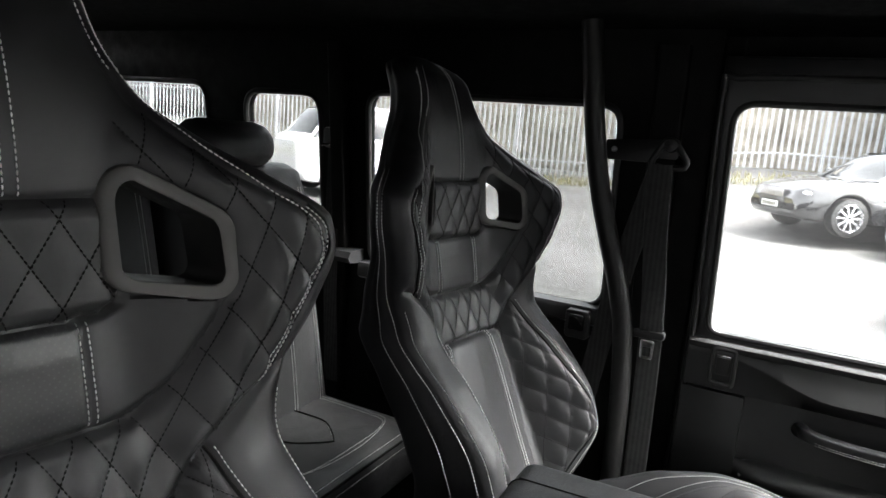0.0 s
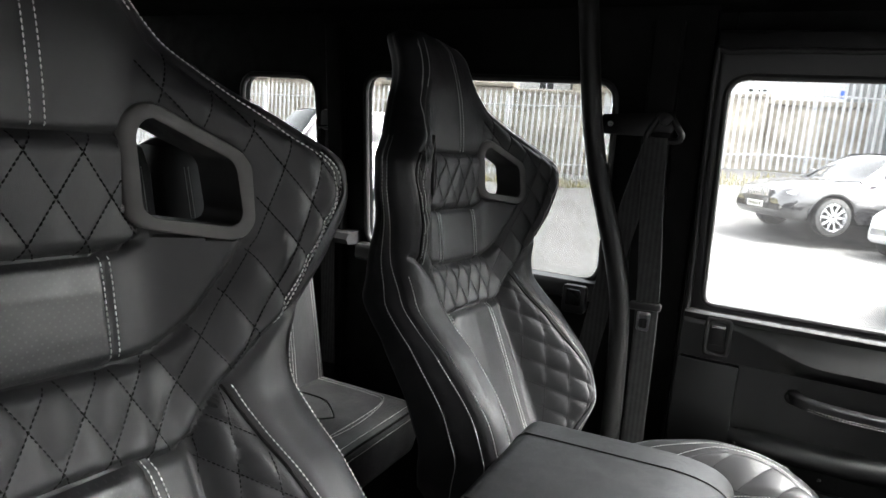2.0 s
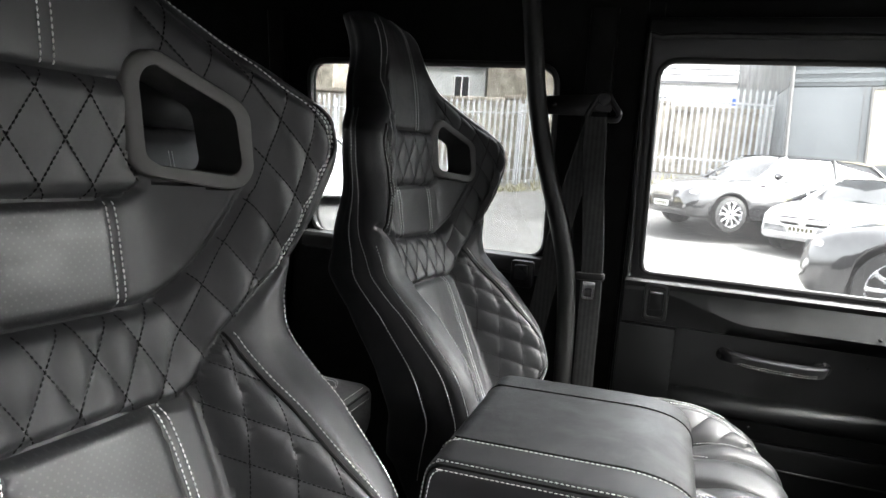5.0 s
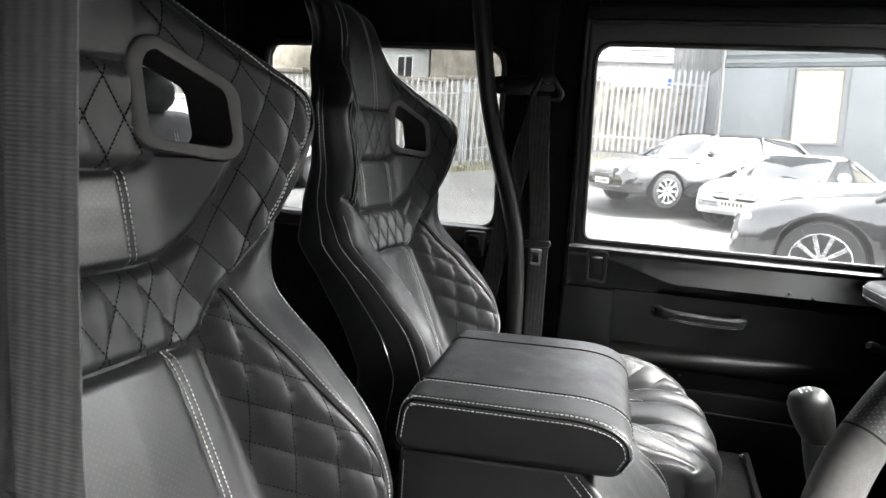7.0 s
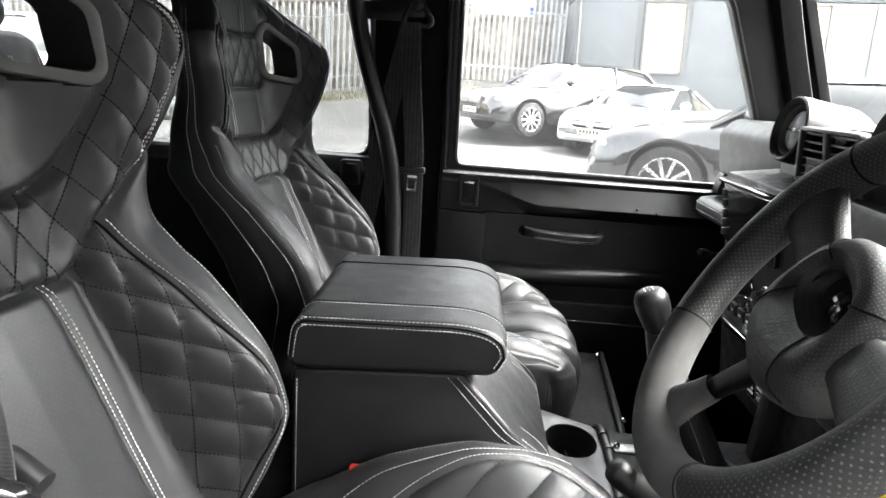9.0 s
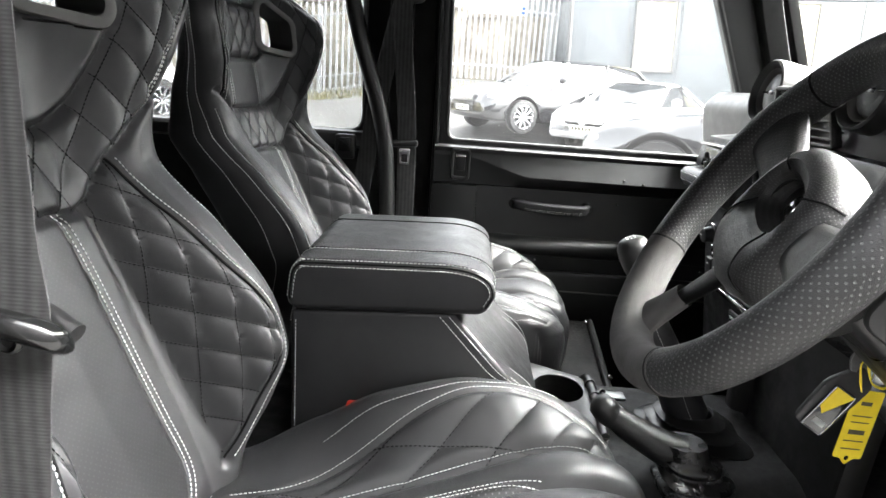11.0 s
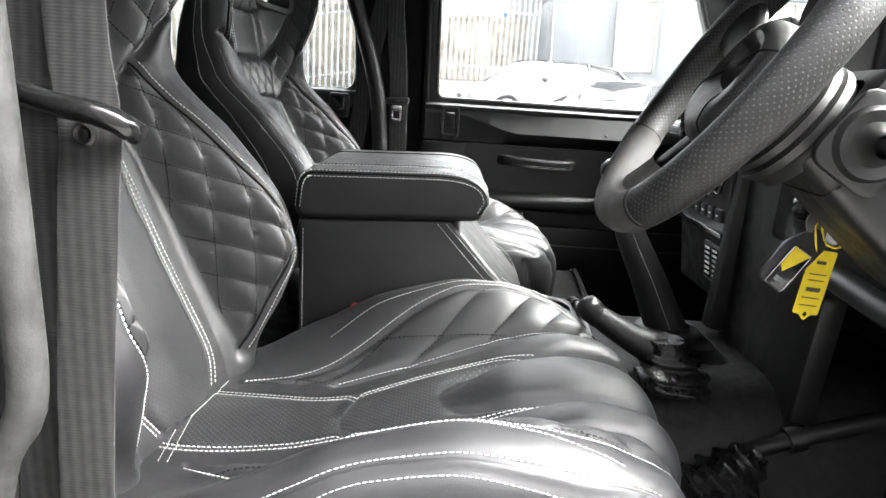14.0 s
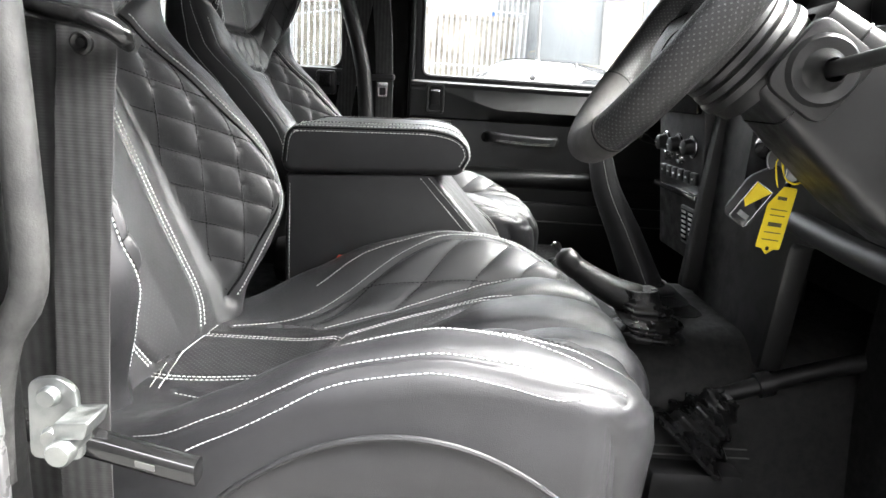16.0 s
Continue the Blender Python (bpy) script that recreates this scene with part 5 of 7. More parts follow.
def rear_seat(yc, w, label):
    s = thing("bench_seat", (-0.45, yc, 0.75), label, "car seat", "rear seats")
    back = part("backrest", pillow(-0.66, -0.54, yc - w, yc + w, 0.86, 1.555, 0.05, 0.20, 0.02), LEATHER_REAR, s)
    part("headrest", pillow(-0.785, -0.675, yc - 0.13, yc + 0.13, 1.545, 1.655, 0.05, 0.10, 0.012), LEATHER_REAR, s)
    for dy in (-0.07, 0.07):
        part("headrest_post", sweep([(-0.722, yc + dy, 1.50), (-0.730, yc + dy, 1.58)], 0.006, 10), CHROME, s)
    cush = part("cushion", pillow(-0.66, -0.255, yc - w, yc + w, 0.80, 0.945, 0.045), LEATHER_REAR, s)
    sets = []
    for k, (a, b) in enumerate(((w - 0.05, 0.0), (w - 0.062, 0.0))):
        p = curve_points([(-0.56, yc - a, 0.9456), (-0.40, yc - a, 0.9456), (-0.335, yc - a * 0.86, 0.9456), (-0.310 - 0.012 * k, yc, 0.9456), (-0.335, yc + a * 0.86, 0.9456), (-0.40, yc + a, 0.9456), (-0.56, yc + a, 0.9456)], 200)
        sets.append(dashes(p, np.tile([0, 0, 1.0], (200, 1))))
    for dy in (-0.07, 0.07):
        p = curve_points([(-0.56, yc + dy, 0.9456), (-0.46, yc + dy, 0.9456), (-0.40, yc + dy * 0.4, 0.9456), (-0.375, yc, 0.9456)], 80)
        sets.append(dashes(p, np.tile([0, 0, 1.0], (80, 1))))
        part("piping", sweep(p + np.array([0.004, 0, 0.0008]), 0.0022, 6), THREAD_DARK, cush)
    for turn in (58, 18):
        nx, nz = math.cos(radians(turn)), math.sin(radians(turn))
        p = np.c_[np.full(80, -0.300 + 0.0458 * nx), np.linspace(yc - w + 0.045, yc + w - 0.045, 80), np.full(80, 0.90 + 0.0458 * nz)]
        sets.append(dashes(p, np.tile([nx, 0, nz], (80, 1))))
    nx, nz = math.cos(radians(38)), math.sin(radians(38))
    part("piping", sweep([(-0.300 + 0.045 * nx, yc - w + 0.045, 0.90 + 0.045 * nz), (-0.300 + 0.045 * nx, yc + w - 0.045, 0.90 + 0.045 * nz)], 0.003, 8), THREAD_DARK, cush, "black welt")
    tagged(part("stitching", join(*sets), THREAD, cush, "white thread", False), kind="stuff")
    sets = []
    for dy in (-w + 0.05, -w + 0.06, w - 0.06, w - 0.05, -0.08, -0.07, 0.07, 0.08):
        zz = np.linspace(0.92, 1.50, 100)
        sw = 0.02 * (1 - (dy / w) ** 2) * (1 - ((zz - 1.2075) / 0.3475) ** 2)
        sets.append(dashes(np.c_[-0.5365 - 0.20 * (zz - 0.86) + sw, np.full(100, yc + dy), zz], np.tile([1.0, 0, 0.2], (100, 1))))
    tagged(part("stitching", join(*sets), THREAD, back, "white thread", False), kind="stuff")
    return s


rear_a = rear_seat(0.45, 0.235, "black leather rear seat with headrest and white stitching")
rear_b = copy_thing(rear_a, pose(-0.45, 0.45 - 0.475, 0.75))
rear_c = copy_thing(rear_a, pose(-0.45, 0.45 - 0.95, 0.75))
rbelt = thing("seat_belt", (-0.62, 0.72, 1.6), "black rear seat belt on the body pillar", "seat belt")
part("webbing", sweep(curve_points([(-0.625, 0.725, 1.62), (-0.62, 0.725, 1.3), (-0.60, 0.73, 0.95)], 20), 0.0, 14, False, True, (0.0235, 0.0012), (0, 1, 0)), WEBBING, rbelt, "black woven webbing")
part("belt_loop", box(-0.655, -0.59, 0.705, 0.735, 1.605, 1.66, 0.01), PLASTIC, rbelt)
part("loop_edge", sweep([(-0.655, 0.704, 1.612), (-0.59, 0.704, 1.618)], 0.004, 8), CHROME, rbelt, "bright metal edge")
wlatch = thing("window_latch", (0.05, 0.71, 1.27), "black rear door release in its surround", "latch")
part("latch_frame", prism(rounded([(0.060, 1.235), (0.115, 1.235), (0.115, 1.300), (0.060, 1.300)], 0.01), 0.712, 0.737, "y", 0.004), PLASTIC, wlatch)
part("latch_lever", prism(rounded([(0.070, 1.255), (0.105, 1.255), (0.105, 1.292), (0.070, 1.292)], 0.006), 0.704, 0.714, "y", 0.003), GLOSS_BLACK, wlatch)

# ---- centre box ----
C0, C1 = -0.142, 0.172
cubby = thing("centre_console_box", (0.3, 0.015, 0.6), "black leather cubby box with padded armrest lid and white stitching", "console box")
box_side = [(0.178, 0.60), (0.60, 0.60), (0.548, 0.985), (0.408, 1.136), (0.176, 1.124)]
part("box_body", prism(box_side, C0, C1, "y", 0.007, 3), LEATHER_SMOOTH, cubby)
lid_side = rounded([(0.168, 1.1245), (0.450, 1.1370), (0.464, 1.1640), (0.375, 1.2080), (0.177, 1.2010)], [0.026, 0.020, 0.010, 0.010, 0.026], 9)
nose = [((1 - t) ** 2 * 0.464 + 2 * t * (1 - t) * 0.468 + t * t * 0.375, (1 - t) ** 2 * 1.164 + 2 * t * (1 - t) * 1.2115 + t * t * 1.208) for t in np.linspace(0, 1, 24)]
lid_side = lid_side[:20] + nose + lid_side[-10:]


def inset_outline(side, by):
    """A closed outline drawn inwards by a distance along its own normals."""
    p = np.array(side)
    d = np.roll(p, -1, 0) - np.roll(p, 1, 0)
    nrm = np.c_[-d[:, 1], d[:, 0]] / (np.linalg.norm(d, axis=1)[:, None] + 1e-9)
    return p + nrm * by


def padded(side, y0, y1, r, n=6):
    """An outline with full rounded flanks."""
    rows = []
    for sgn, k in [(-1, i) for i in range(n + 1)] + [(1, n - i) for i in range(n + 1)]:
        a = math.pi / 2 * k / n
        y = y0 + r - r * math.cos(a) if sgn < 0 else y1 - r + r * math.cos(a)
        rows.append([(q[0], y, q[1]) for q in inset_outline(side, r * (1 - math.sin(a)))])
    v, f = rows_to_vf(rows, True)
    k = len(side)
    for y, at, turn in ((y0, 0, -1), (y1, (len(rows) - 1) * k, 1)):
        v.append((sum(q[0] for q in side) / k, y, sum(q[1] for q in side) / k))
        f += [((at + i, at + (i + 1) % k, len(v) - 1) if turn > 0 else (at + (i + 1) % k, at + i, len(v) - 1)) for i in range(k)]
    return v, f


lid = part("lid", padded(lid_side, C0 - 0.008, C1 + 0.008, 0.013, 9), LEATHER, cubby, "padded black leather armrest lid")
lid_keep = [i for i in range(10, len(lid_side)) if lid_side[i][1] > 1.145] + [0, 1, 2]
lid_run = np.array([lid_side[i] for i in lid_keep])


def lid_line(y, lift=0.0010, n=150):
    """A line over the lid's top, from its front to its back."""
    p = curve_points(lid_run, n)
    d = np.gradient(p, axis=0)
    nrm = np.c_[d[:, 1], -d[:, 0]]
    nrm /= np.linalg.norm(nrm, axis=1)[:, None]
    p = p + nrm * lift
    return np.c_[p[:, 0], np.full(n, y), p[:, 1]], np.c_[nrm[:, 0], np.zeros(n), nrm[:, 1]]


def lid_edge(turn, lift=0.0010, n=180):
    """A line along the rounded near edge of the lid; turn 0 lies on the flank, 90 on the top."""
    sn, cs = math.sin(radians(turn)), math.cos(radians(turn))
    q = curve_points(inset_outline(lid_side, 0.013 * (1 - sn) - sn * lift)[lid_keep], n)
    d = np.gradient(q, axis=0)
    up = np.c_[d[:, 1], -d[:, 0]] / (np.linalg.norm(d, axis=1)[:, None] + 1e-9)
    nrm = np.c_[up[:, 0] * sn, np.full(n, -cs), up[:, 1] * sn]
    return np.c_[q[:, 0], np.full(n, C0 - 0.008 + 0.013 * (1 - cs) - cs * lift), q[:, 1]], nrm


sets = [dashes(*lid_line(-0.088, 0.0010)), dashes(*lid_edge(14)), dashes(*lid_edge(58))]
tagged(part("stitching", join(*sets), THREAD, lid, "white thread", False), kind="stuff")
for p in (lid_line(-0.083, 0.0003)[0], lid_line(0.118, 0.0003)[0], lid_edge(36, 0.0004)[0]):
    part("piping", sweep(p, 0.0014, 6), THREAD_DARK, lid)


def flank(pts, n, off=0.001):
    p = curve_points(pts, n)
    return np.c_[p[:, 0], np.full(n, C0 - off), p[:, 1]], np.tile([0, -1.0, 0], (n, 1))


fr = np.array([0.143, -0.135]) / math.hypot(0.143, 0.135)
sets = [dashes(*flank([(0.186, 0.65), (0.184, 0.9), (0.184, 1.112)], 120)), dashes(*flank([(0.388, 1.130), (0.457, 1.056), (0.528, 0.981), (0.566, 0.72)], 150)), dashes(*flank([(0.401, 1.131), (0.470, 1.0585), (0.541, 0.983), (0.577, 0.72)], 150))]
for y in (-0.128, -0.095, 0.125, 0.158):
    q = curve_points([(0.412, 1.1155), (0.48, 1.0515), (0.546, 0.989), (0.566, 0.85)], 120)
    sets.append(dashes(np.c_[q[:, 0] + 0.001, np.full(120, y), q[:, 1] + 0.001], np.tile([0.7, 0, 0.7], (120, 1))))
tagged(part("stitching", join(*sets), THREAD, cubby, "white thread", False), kind="stuff")
tray = thing("cup_tray", (0.59, 0.015, 0.90), "dark plastic tray with a round cup holder", "cup holder")
cup_loop = [(0.598 + 0.043 * math.cos(a), 0.030 + 0.052 * math.sin(a)) for a in np.linspace(0, 2 * math.pi, 36, endpoint=False)]
part("tray_top", prism(rounded([(0.540, -0.135), (0.652, -0.135), (0.656, 0.074), (0.555, 0.128), (0.540, 0.128)], 0.012), 0.932, 0.952, "z", 0.004, 2, [cup_loop]), TRAY_GREY, tray)
part("cup", lathe([(1.0, 0.949), (1.0, 0.88), (0.2, 0.878), (0, 0.878)], Matrix.Translation((0.598, 0.030, 0)) @ Matrix.Diagonal((0.043, 0.052, 1, 1)), 36), PLASTIC, tray, "dark cup recess")
part("tray_body", box(0.545, 0.648, -0.13, 0.070, 0.78, 0.876, 0.005), PLASTIC, tray)
part("tray_rail", sweep(curve_points([(0.640, 0.082, 0.940), (0.654, 0.074, 0.954), (0.655, 0.03, 0.957), (0.651, -0.05, 0.956), (0.647, -0.125, 0.953)], 24), 0.0075, 12), STEEL_BLACK, tray, "black steel grab rail")
for y in (0.045, 0.0):
    part("rail_clamp", sweep([(0.6545, y - 0.004, 0.957), (0.6545, y + 0.004, 0.957)], 0.0092, 12), TRAY_GREY, tray)
part("tray_bracket", box(0.660, 0.712, 0.012, 0.038, 0.944, 0.950, 0.002), ZINC, tray, "zinc bracket")
part("bracket_screw", ball((0.674, 0.026, 0.951), 0.006, 10, 6), CHROME, tray)
floor_tray = thing("floor_box", (0.68, 0.4, 0.7), "glossy black battery cover with scuffed protective film", "floor box")
part("box_cover", prism(rounded([(0.60, 0.22), (0.74, 0.22), (0.77, 0.62), (0.62, 0.62)], 0.01), 0.70, 0.862, "z", 0.004), SCUFFED, floor_tray)
part("box_rim", sweep(curve_points([(0.735, 0.20, 0.868), (0.752, 0.4, 0.868), (0.768, 0.60, 0.868)], 16), 0.008, 8), STEEL_BLACK, floor_tray)
for y in (0.25, 0.57):
    part("rim_screw", ball((0.745 + 0.02 * (y - 0.25), y, 0.877), 0.006, 10, 6), CHROME, floor_tray)

# ---- tunnel, levers ----
tunnel = loft_x(lambda x: rounded([(-0.27, 0.53), (-0.215, 0.83), (-0.15, 0.905), (0.17, 0.905), (0.235, 0.83), (0.29, 0.53)], 0.05, 6), np.linspace(0.60, 1.42, 12))
cover = solid("tunnel_cover", tunnel, VINYL, "black vinyl transmission tunnel cover with sewn seams", "tunnel cover", kind="structure")
for z, x1 in ((0.742, 0.935), (0.728, 0.94)):
    seam = np.c_[np.linspace(0.64, x1, 60), np.full(60, -0.27 + 0.055 * (z - 0.53) / 0.30 - 0.001), z + 0.0 * np.linspace(0, 1, 60)]
    part("seam", sweep(seam, 0.0013, 6), PLASTIC_GREY, cover, "pale sewn seam")
solid("seat_box", box(-0.05, 0.60, -0.70, 0.735, 0.53, 0.80, 0.012), TRIM_BLACK, "black painted steel seat box", "seat box", kind="structure")


def bellows(c, rings, r0, r1, h, squash=(1, 1), lean=(0, 0)):
    """A rubber gaiter with folds, wider at its foot."""
    prof = []
    n = rings * 8
    for i in range(n + 1):
        t = i / n
        prof.append(((r0 * (1 - t) + r1 * t) * (1 + 0.13 * math.sin(t * rings * 2 * math.pi)), h * t))
    v, f = lathe(prof, None, 28)
    out = []
    for a, b, z in v:
        k = z / h
        sq = 1 - 0.15 * (1 - k) * math.cos(4 * math.atan2(b, a))
        out.append((c[0] + a * squash[0] * sq + lean[0] * k, c[1] + b * squash[1] * sq + lean[1] * k, c[2] + z))
    return out, f


def square_boot(c, h, r0, r1, lean, folds=3.5):
    """A soft leather boot on a square foot, sagging in slanting folds under its collar."""
    rows = []
    for i in range(49):
        t = i / 48
        row = []
        for k in range(40):
            a = 2 * math.pi * k / 40
            ca, sa = math.cos(a), math.sin(a)
            sag = math.sin(math.pi * min(t / 0.8, 1.0)) if t < 0.8 else 0.0
            r = r0 + (r1 - r0) * step(t) + sag * (0.0065 * math.sin(2 * math.pi * folds * t + 1.6 * ca + 0.5 * math.sin(2 * a)) + 0.003 * math.sin(3 * a + 5 * t))
            p = 0.55 + 0.4 * t
            row.append((c[0] + r * math.copysign(abs(ca) ** p, ca) + lean[0] * t, c[1] + r * 0.9 * math.copysign(abs(sa) ** p, sa) + lean[1] * t, c[2] + h * (t + 0.05 * sag * math.sin(2 * a + 3 * t))))
        rows.append(row)
    v, f = rows_to_vf(rows, True)
    return v, f + [tuple(48 * 40 + i for i in range(40))]


gear = thing("gear_lever", (0.80, 0.0, 0.905), "black gear lever with leather gaiter and rounded knob", "gear lever")
stem = curve_points([(0.812, 0.0, 0.935), (0.765, 0.0, 1.03), (0.722, 0.0, 1.11), (0.702, 0.0, 1.17)], 24)
part("stem_cover", sweep(stem, list(np.linspace(0.036, 0.021, 24)), 18), LEATHER_SMOOTH, gear, "black leather sleeve")
knob_pose = Matrix.Translation((0.706, 0.0, 1.160)) @ Matrix.Rotation(radians(-22), 4, "Y")
knob = part("gear_knob", lathe([(0.0, 0.080), (0.012, 0.079), (0.021, 0.074), (0.0255, 0.064), (0.026, 0.05), (0.0235, 0.03), (0.019, 0.012), (0.0175, 0.0)], knob_pose, 28), PLASTIC, gear, "black rounded knob")
for dx in (-0.006, 0.0, 0.006):
    part("shift_mark", moved(box(dx - 0.0008, dx + 0.0008, -0.007, 0.007, 0.0788, 0.0796, 0), knob_pose), THREAD, knob, "pale shift pattern mark", False)
part("gaiter", bellows((0.825, 0.0, 0.903), 3, 0.085, 0.040, 0.045, (1.0, 0.95), (-0.012, 0)), RUBBER, gear, "black folded rubber gaiter")
side = stem + np.c_[np.zeros(24), -np.linspace(0.0362, 0.0212, 24), np.zeros(24)]
tagged(part("sleeve_stitching", dashes(side, np.tile([0, -1.0, 0], (24, 1))), THREAD, gear, "white thread", False), kind="stuff")
low = thing("transfer_lever", (0.78, -0.16, 0.905), "short black transfer lever with a folded leather boot", "lever")
lp = curve_points([(0.745, -0.168, 0.960), (0.712, -0.162, 0.970), (0.670, -0.155, 0.990), (0.638, -0.152, 1.010)], 20)
part("lever_stem", sweep(lp, list(np.linspace(0.027, 0.017, 20)), 16), PLASTIC, low)
kp = Matrix.Translation((0.642, -0.152, 1.006)) @ Matrix.Rotation(radians(-48), 4, "Y")
part("lever_knob", lathe([(0.0, 0.032), (0.010, 0.031), (0.018, 0.024), (0.020, 0.012), (0.018, -0.006), (0.015, -0.016)], kp, 24), PLASTIC, low, "black ball knob")
part("boot", square_boot((0.772, -0.172, 0.905), 0.076, 0.053, 0.031, (-0.026, 0.004)), BOOT_RUBBER, low, "black folded leather boot")
hand = thing("handbrake", (0.90, -0.20, 0.74), "black handbrake lever with a folded rubber boot", "handbrake")
hp2 = curve_points([(0.87, -0.21, 0.815), (0.94, -0.21, 0.842), (1.02, -0.21, 0.870), (1.10, -0.21, 0.892), (1.18, -0.21, 0.905)], 30)
part("brake_lever", sweep(hp2, list(np.linspace(0.013, 0.016, 30)), 14), PLASTIC, hand)
part("brake_collar", sweep(hp2[7:10], 0.020, 14), PLASTIC, hand)
bm_ = Matrix.Translation((0.828, -0.222, 0.750)) @ Matrix.Rotation(radians(42), 4, "Y")
part("brake_boot", moved(bellows((0, 0, 0), 4, 0.080, 0.022, 0.105, (0.95, 0.8)), bm_), BOOT_RUBBER, hand, "black folded rubber boot")
part("brake_housing", box(0.77, 0.92, -0.275, -0.17, 0.60, 0.720, 0.015), RUBBER, hand)

# ---- steering wheel; its own axes: x to the top of the rim, z to the driver ----
WHEEL_C, WHEEL_R, WHEEL_TILT, WHEEL_TURN = Vector((0.668, -0.4345, 1.360)), 0.169, 33.0, -6.6
WP = Matrix.Translation(WHEEL_C) @ Matrix.Rotation(radians(WHEEL_TURN), 4, "Z") @ Matrix.Rotation(radians(WHEEL_TILT - 90), 4, "Y")
wheel = thing("steering_wheel", tuple(WHEEL_C), "black perforated leather steering wheel with a grey suede lower rim", "steering wheel")


def rim_arc(a0, a1, n, fat=1.0):
    """A stretch of the rim; its section is deeper than wide and swells at the grips."""
    rows = []
    for a in np.linspace(radians(a0), radians(a1), n):
        grip = 1.0 + 0.10 * math.exp(-((abs((math.degrees(a) + 180) % 360 - 180) - 62) / 22) ** 2)
        row = []
        for k in range(22):
            t = 2 * math.pi * k / 22
            rr = WHEEL_R + 0.0192 * fat * grip * math.cos(t)
            row.append(tuple(WP @ Vector((rr * math.cos(a), rr * math.sin(a), 0.0204 * fat * grip * math.sin(t)))))
        rows.append(row)
    v, f = rows_to_vf(rows, True)
    k = 22
    return v, f + [tuple(range(k)), tuple((n - 1) * k + i for i in range(k))[::-1]]


def lay_dots(ob, k, us, vs):
    """Surface coordinates in metres for a mesh of rows of k points each."""
    uv, me = ob.data.uv_layers.new(name="around"), ob.data
    for poly in me.polygons:
        ks = [me.loops[i].vertex_index % k for i in poly.loop_indices]
        for i, q in zip(poly.loop_indices, ks):
            uv.data[i].uv = (us[me.loops[i].vertex_index // k], (q + (k if q == 0 and k - 1 in ks else 0)) * vs)


upper = part("rim", rim_arc(-150, 120, 110), LEATHER_DOTS, wheel, "perforated black leather rim")
lay_dots(upper, 22, [q * radians(270) / 109 * WHEEL_R for q in range(110)], 0.117 / 22)
part("lower_rim", rim_arc(119, 211, 40, 1.03), SUEDE, wheel, "grey suede lower rim")
for a in (-150, -40, 40, 120):
    part("rim_seam", rim_arc(a - 0.4, a + 0.4, 3, 1.035), THREAD_DARK, wheel)


SPIN, HUB_X = -18.0, 0.0


def spoke(a, w0, w1, r0, r1, z0, z1, thick):
    """A spoke from the hub to the rim."""
    rows = []
    for t in np.linspace(0, 1, 12):
        r, w, z = r0 + (r1 - r0) * t, w0 + (w1 - w0) * t ** 1.5, z0 + (z1 - z0) * t
        row = []
        for k in range(14):
            b = 2 * math.pi * k / 14
            row.append(tuple(WP @ Matrix.Rotation(radians(a), 4, "Z") @ Vector((r, w * math.copysign(abs(math.cos(b)) ** 0.85, math.cos(b)), z + thick * math.copysign(abs(math.sin(b)) ** 0.85, math.sin(b))))))
        rows.append(row)
    return rows_to_vf(rows, True)


for a in (78 + SPIN, -78 + SPIN):
    sp = part("spoke", spoke(a, 0.022, 0.036, 0.045, 0.163, -0.020, 0.0, 0.012), LEATHER_DOTS, wheel, "leather covered upper spoke")
    lay_dots(sp, 14, [q * 0.133 / 11 for q in range(12)], 0.011)
low = part("spoke", spoke(180 + SPIN, 0.020, 0.013, 0.045, 0.125, -0.022, -0.010, 0.005), TRIM_BLACK, wheel, "satin black lower spoke")
part("spoke_cover", spoke(180 + SPIN, 0.015, 0.034, 0.108, 0.164, -0.011, -0.003, 0.0095), SUEDE, low, "grey suede spoke cover")


def hub_loop(r, z, flat=0.8, up=0.0):
    out = []
    for k in range(44):
        t = 2 * math.pi * k / 44
        c, s = math.cos(t), math.sin(t)
        p = Matrix.Rotation(radians(SPIN), 4, "Z") @ Vector((0.86 * flat * r * math.copysign(abs(c) ** 0.8, c), 0.86 * r * math.copysign(abs(s) ** 0.75, s), z))
        out.append(tuple(WP @ (p + Vector((HUB_X + up, 0, 0)))))
    return out


HUB_SECTION = [(0.078, -0.048, 0.90), (0.086, -0.036, 0.90), (0.088, -0.018, 0.90), (0.085, -0.004, 0.89), (0.076, 0.004, 0.87), (0.064, 0.006, 0.74, 0.006), (0.053, -0.001, 0.54, 0.013), (0.048, -0.020, 0.44, 0.016), (0.001, -0.021, 0.44, 0.016)]
hub = part("hub_pad", rows_to_vf([hub_loop(*q) for q in HUB_SECTION], True), LEATHER_DOTS, wheel, "perforated leather hub pad with a sunken middle")
lay_dots(hub, 44, [0.0, 0.017, 0.039, 0.057, 0.075, 0.090, 0.102, 0.112, 0.15], 0.0115)
part("hub_badge", rows_to_vf([hub_loop(0.022, -0.022, 0.7, 0.016), hub_loop(0.022, -0.018, 0.7, 0.016), hub_loop(0.019, -0.016, 0.7, 0.016), hub_loop(0.001, -0.015, 0.7, 0.016)], True), GLOSS_BLACK, hub, "glossy black oval badge")
HP = WP @ Matrix.Translation((HUB_X + 0.016, 0, 0)) @ Matrix.Rotation(radians(SPIN), 4, "Z")
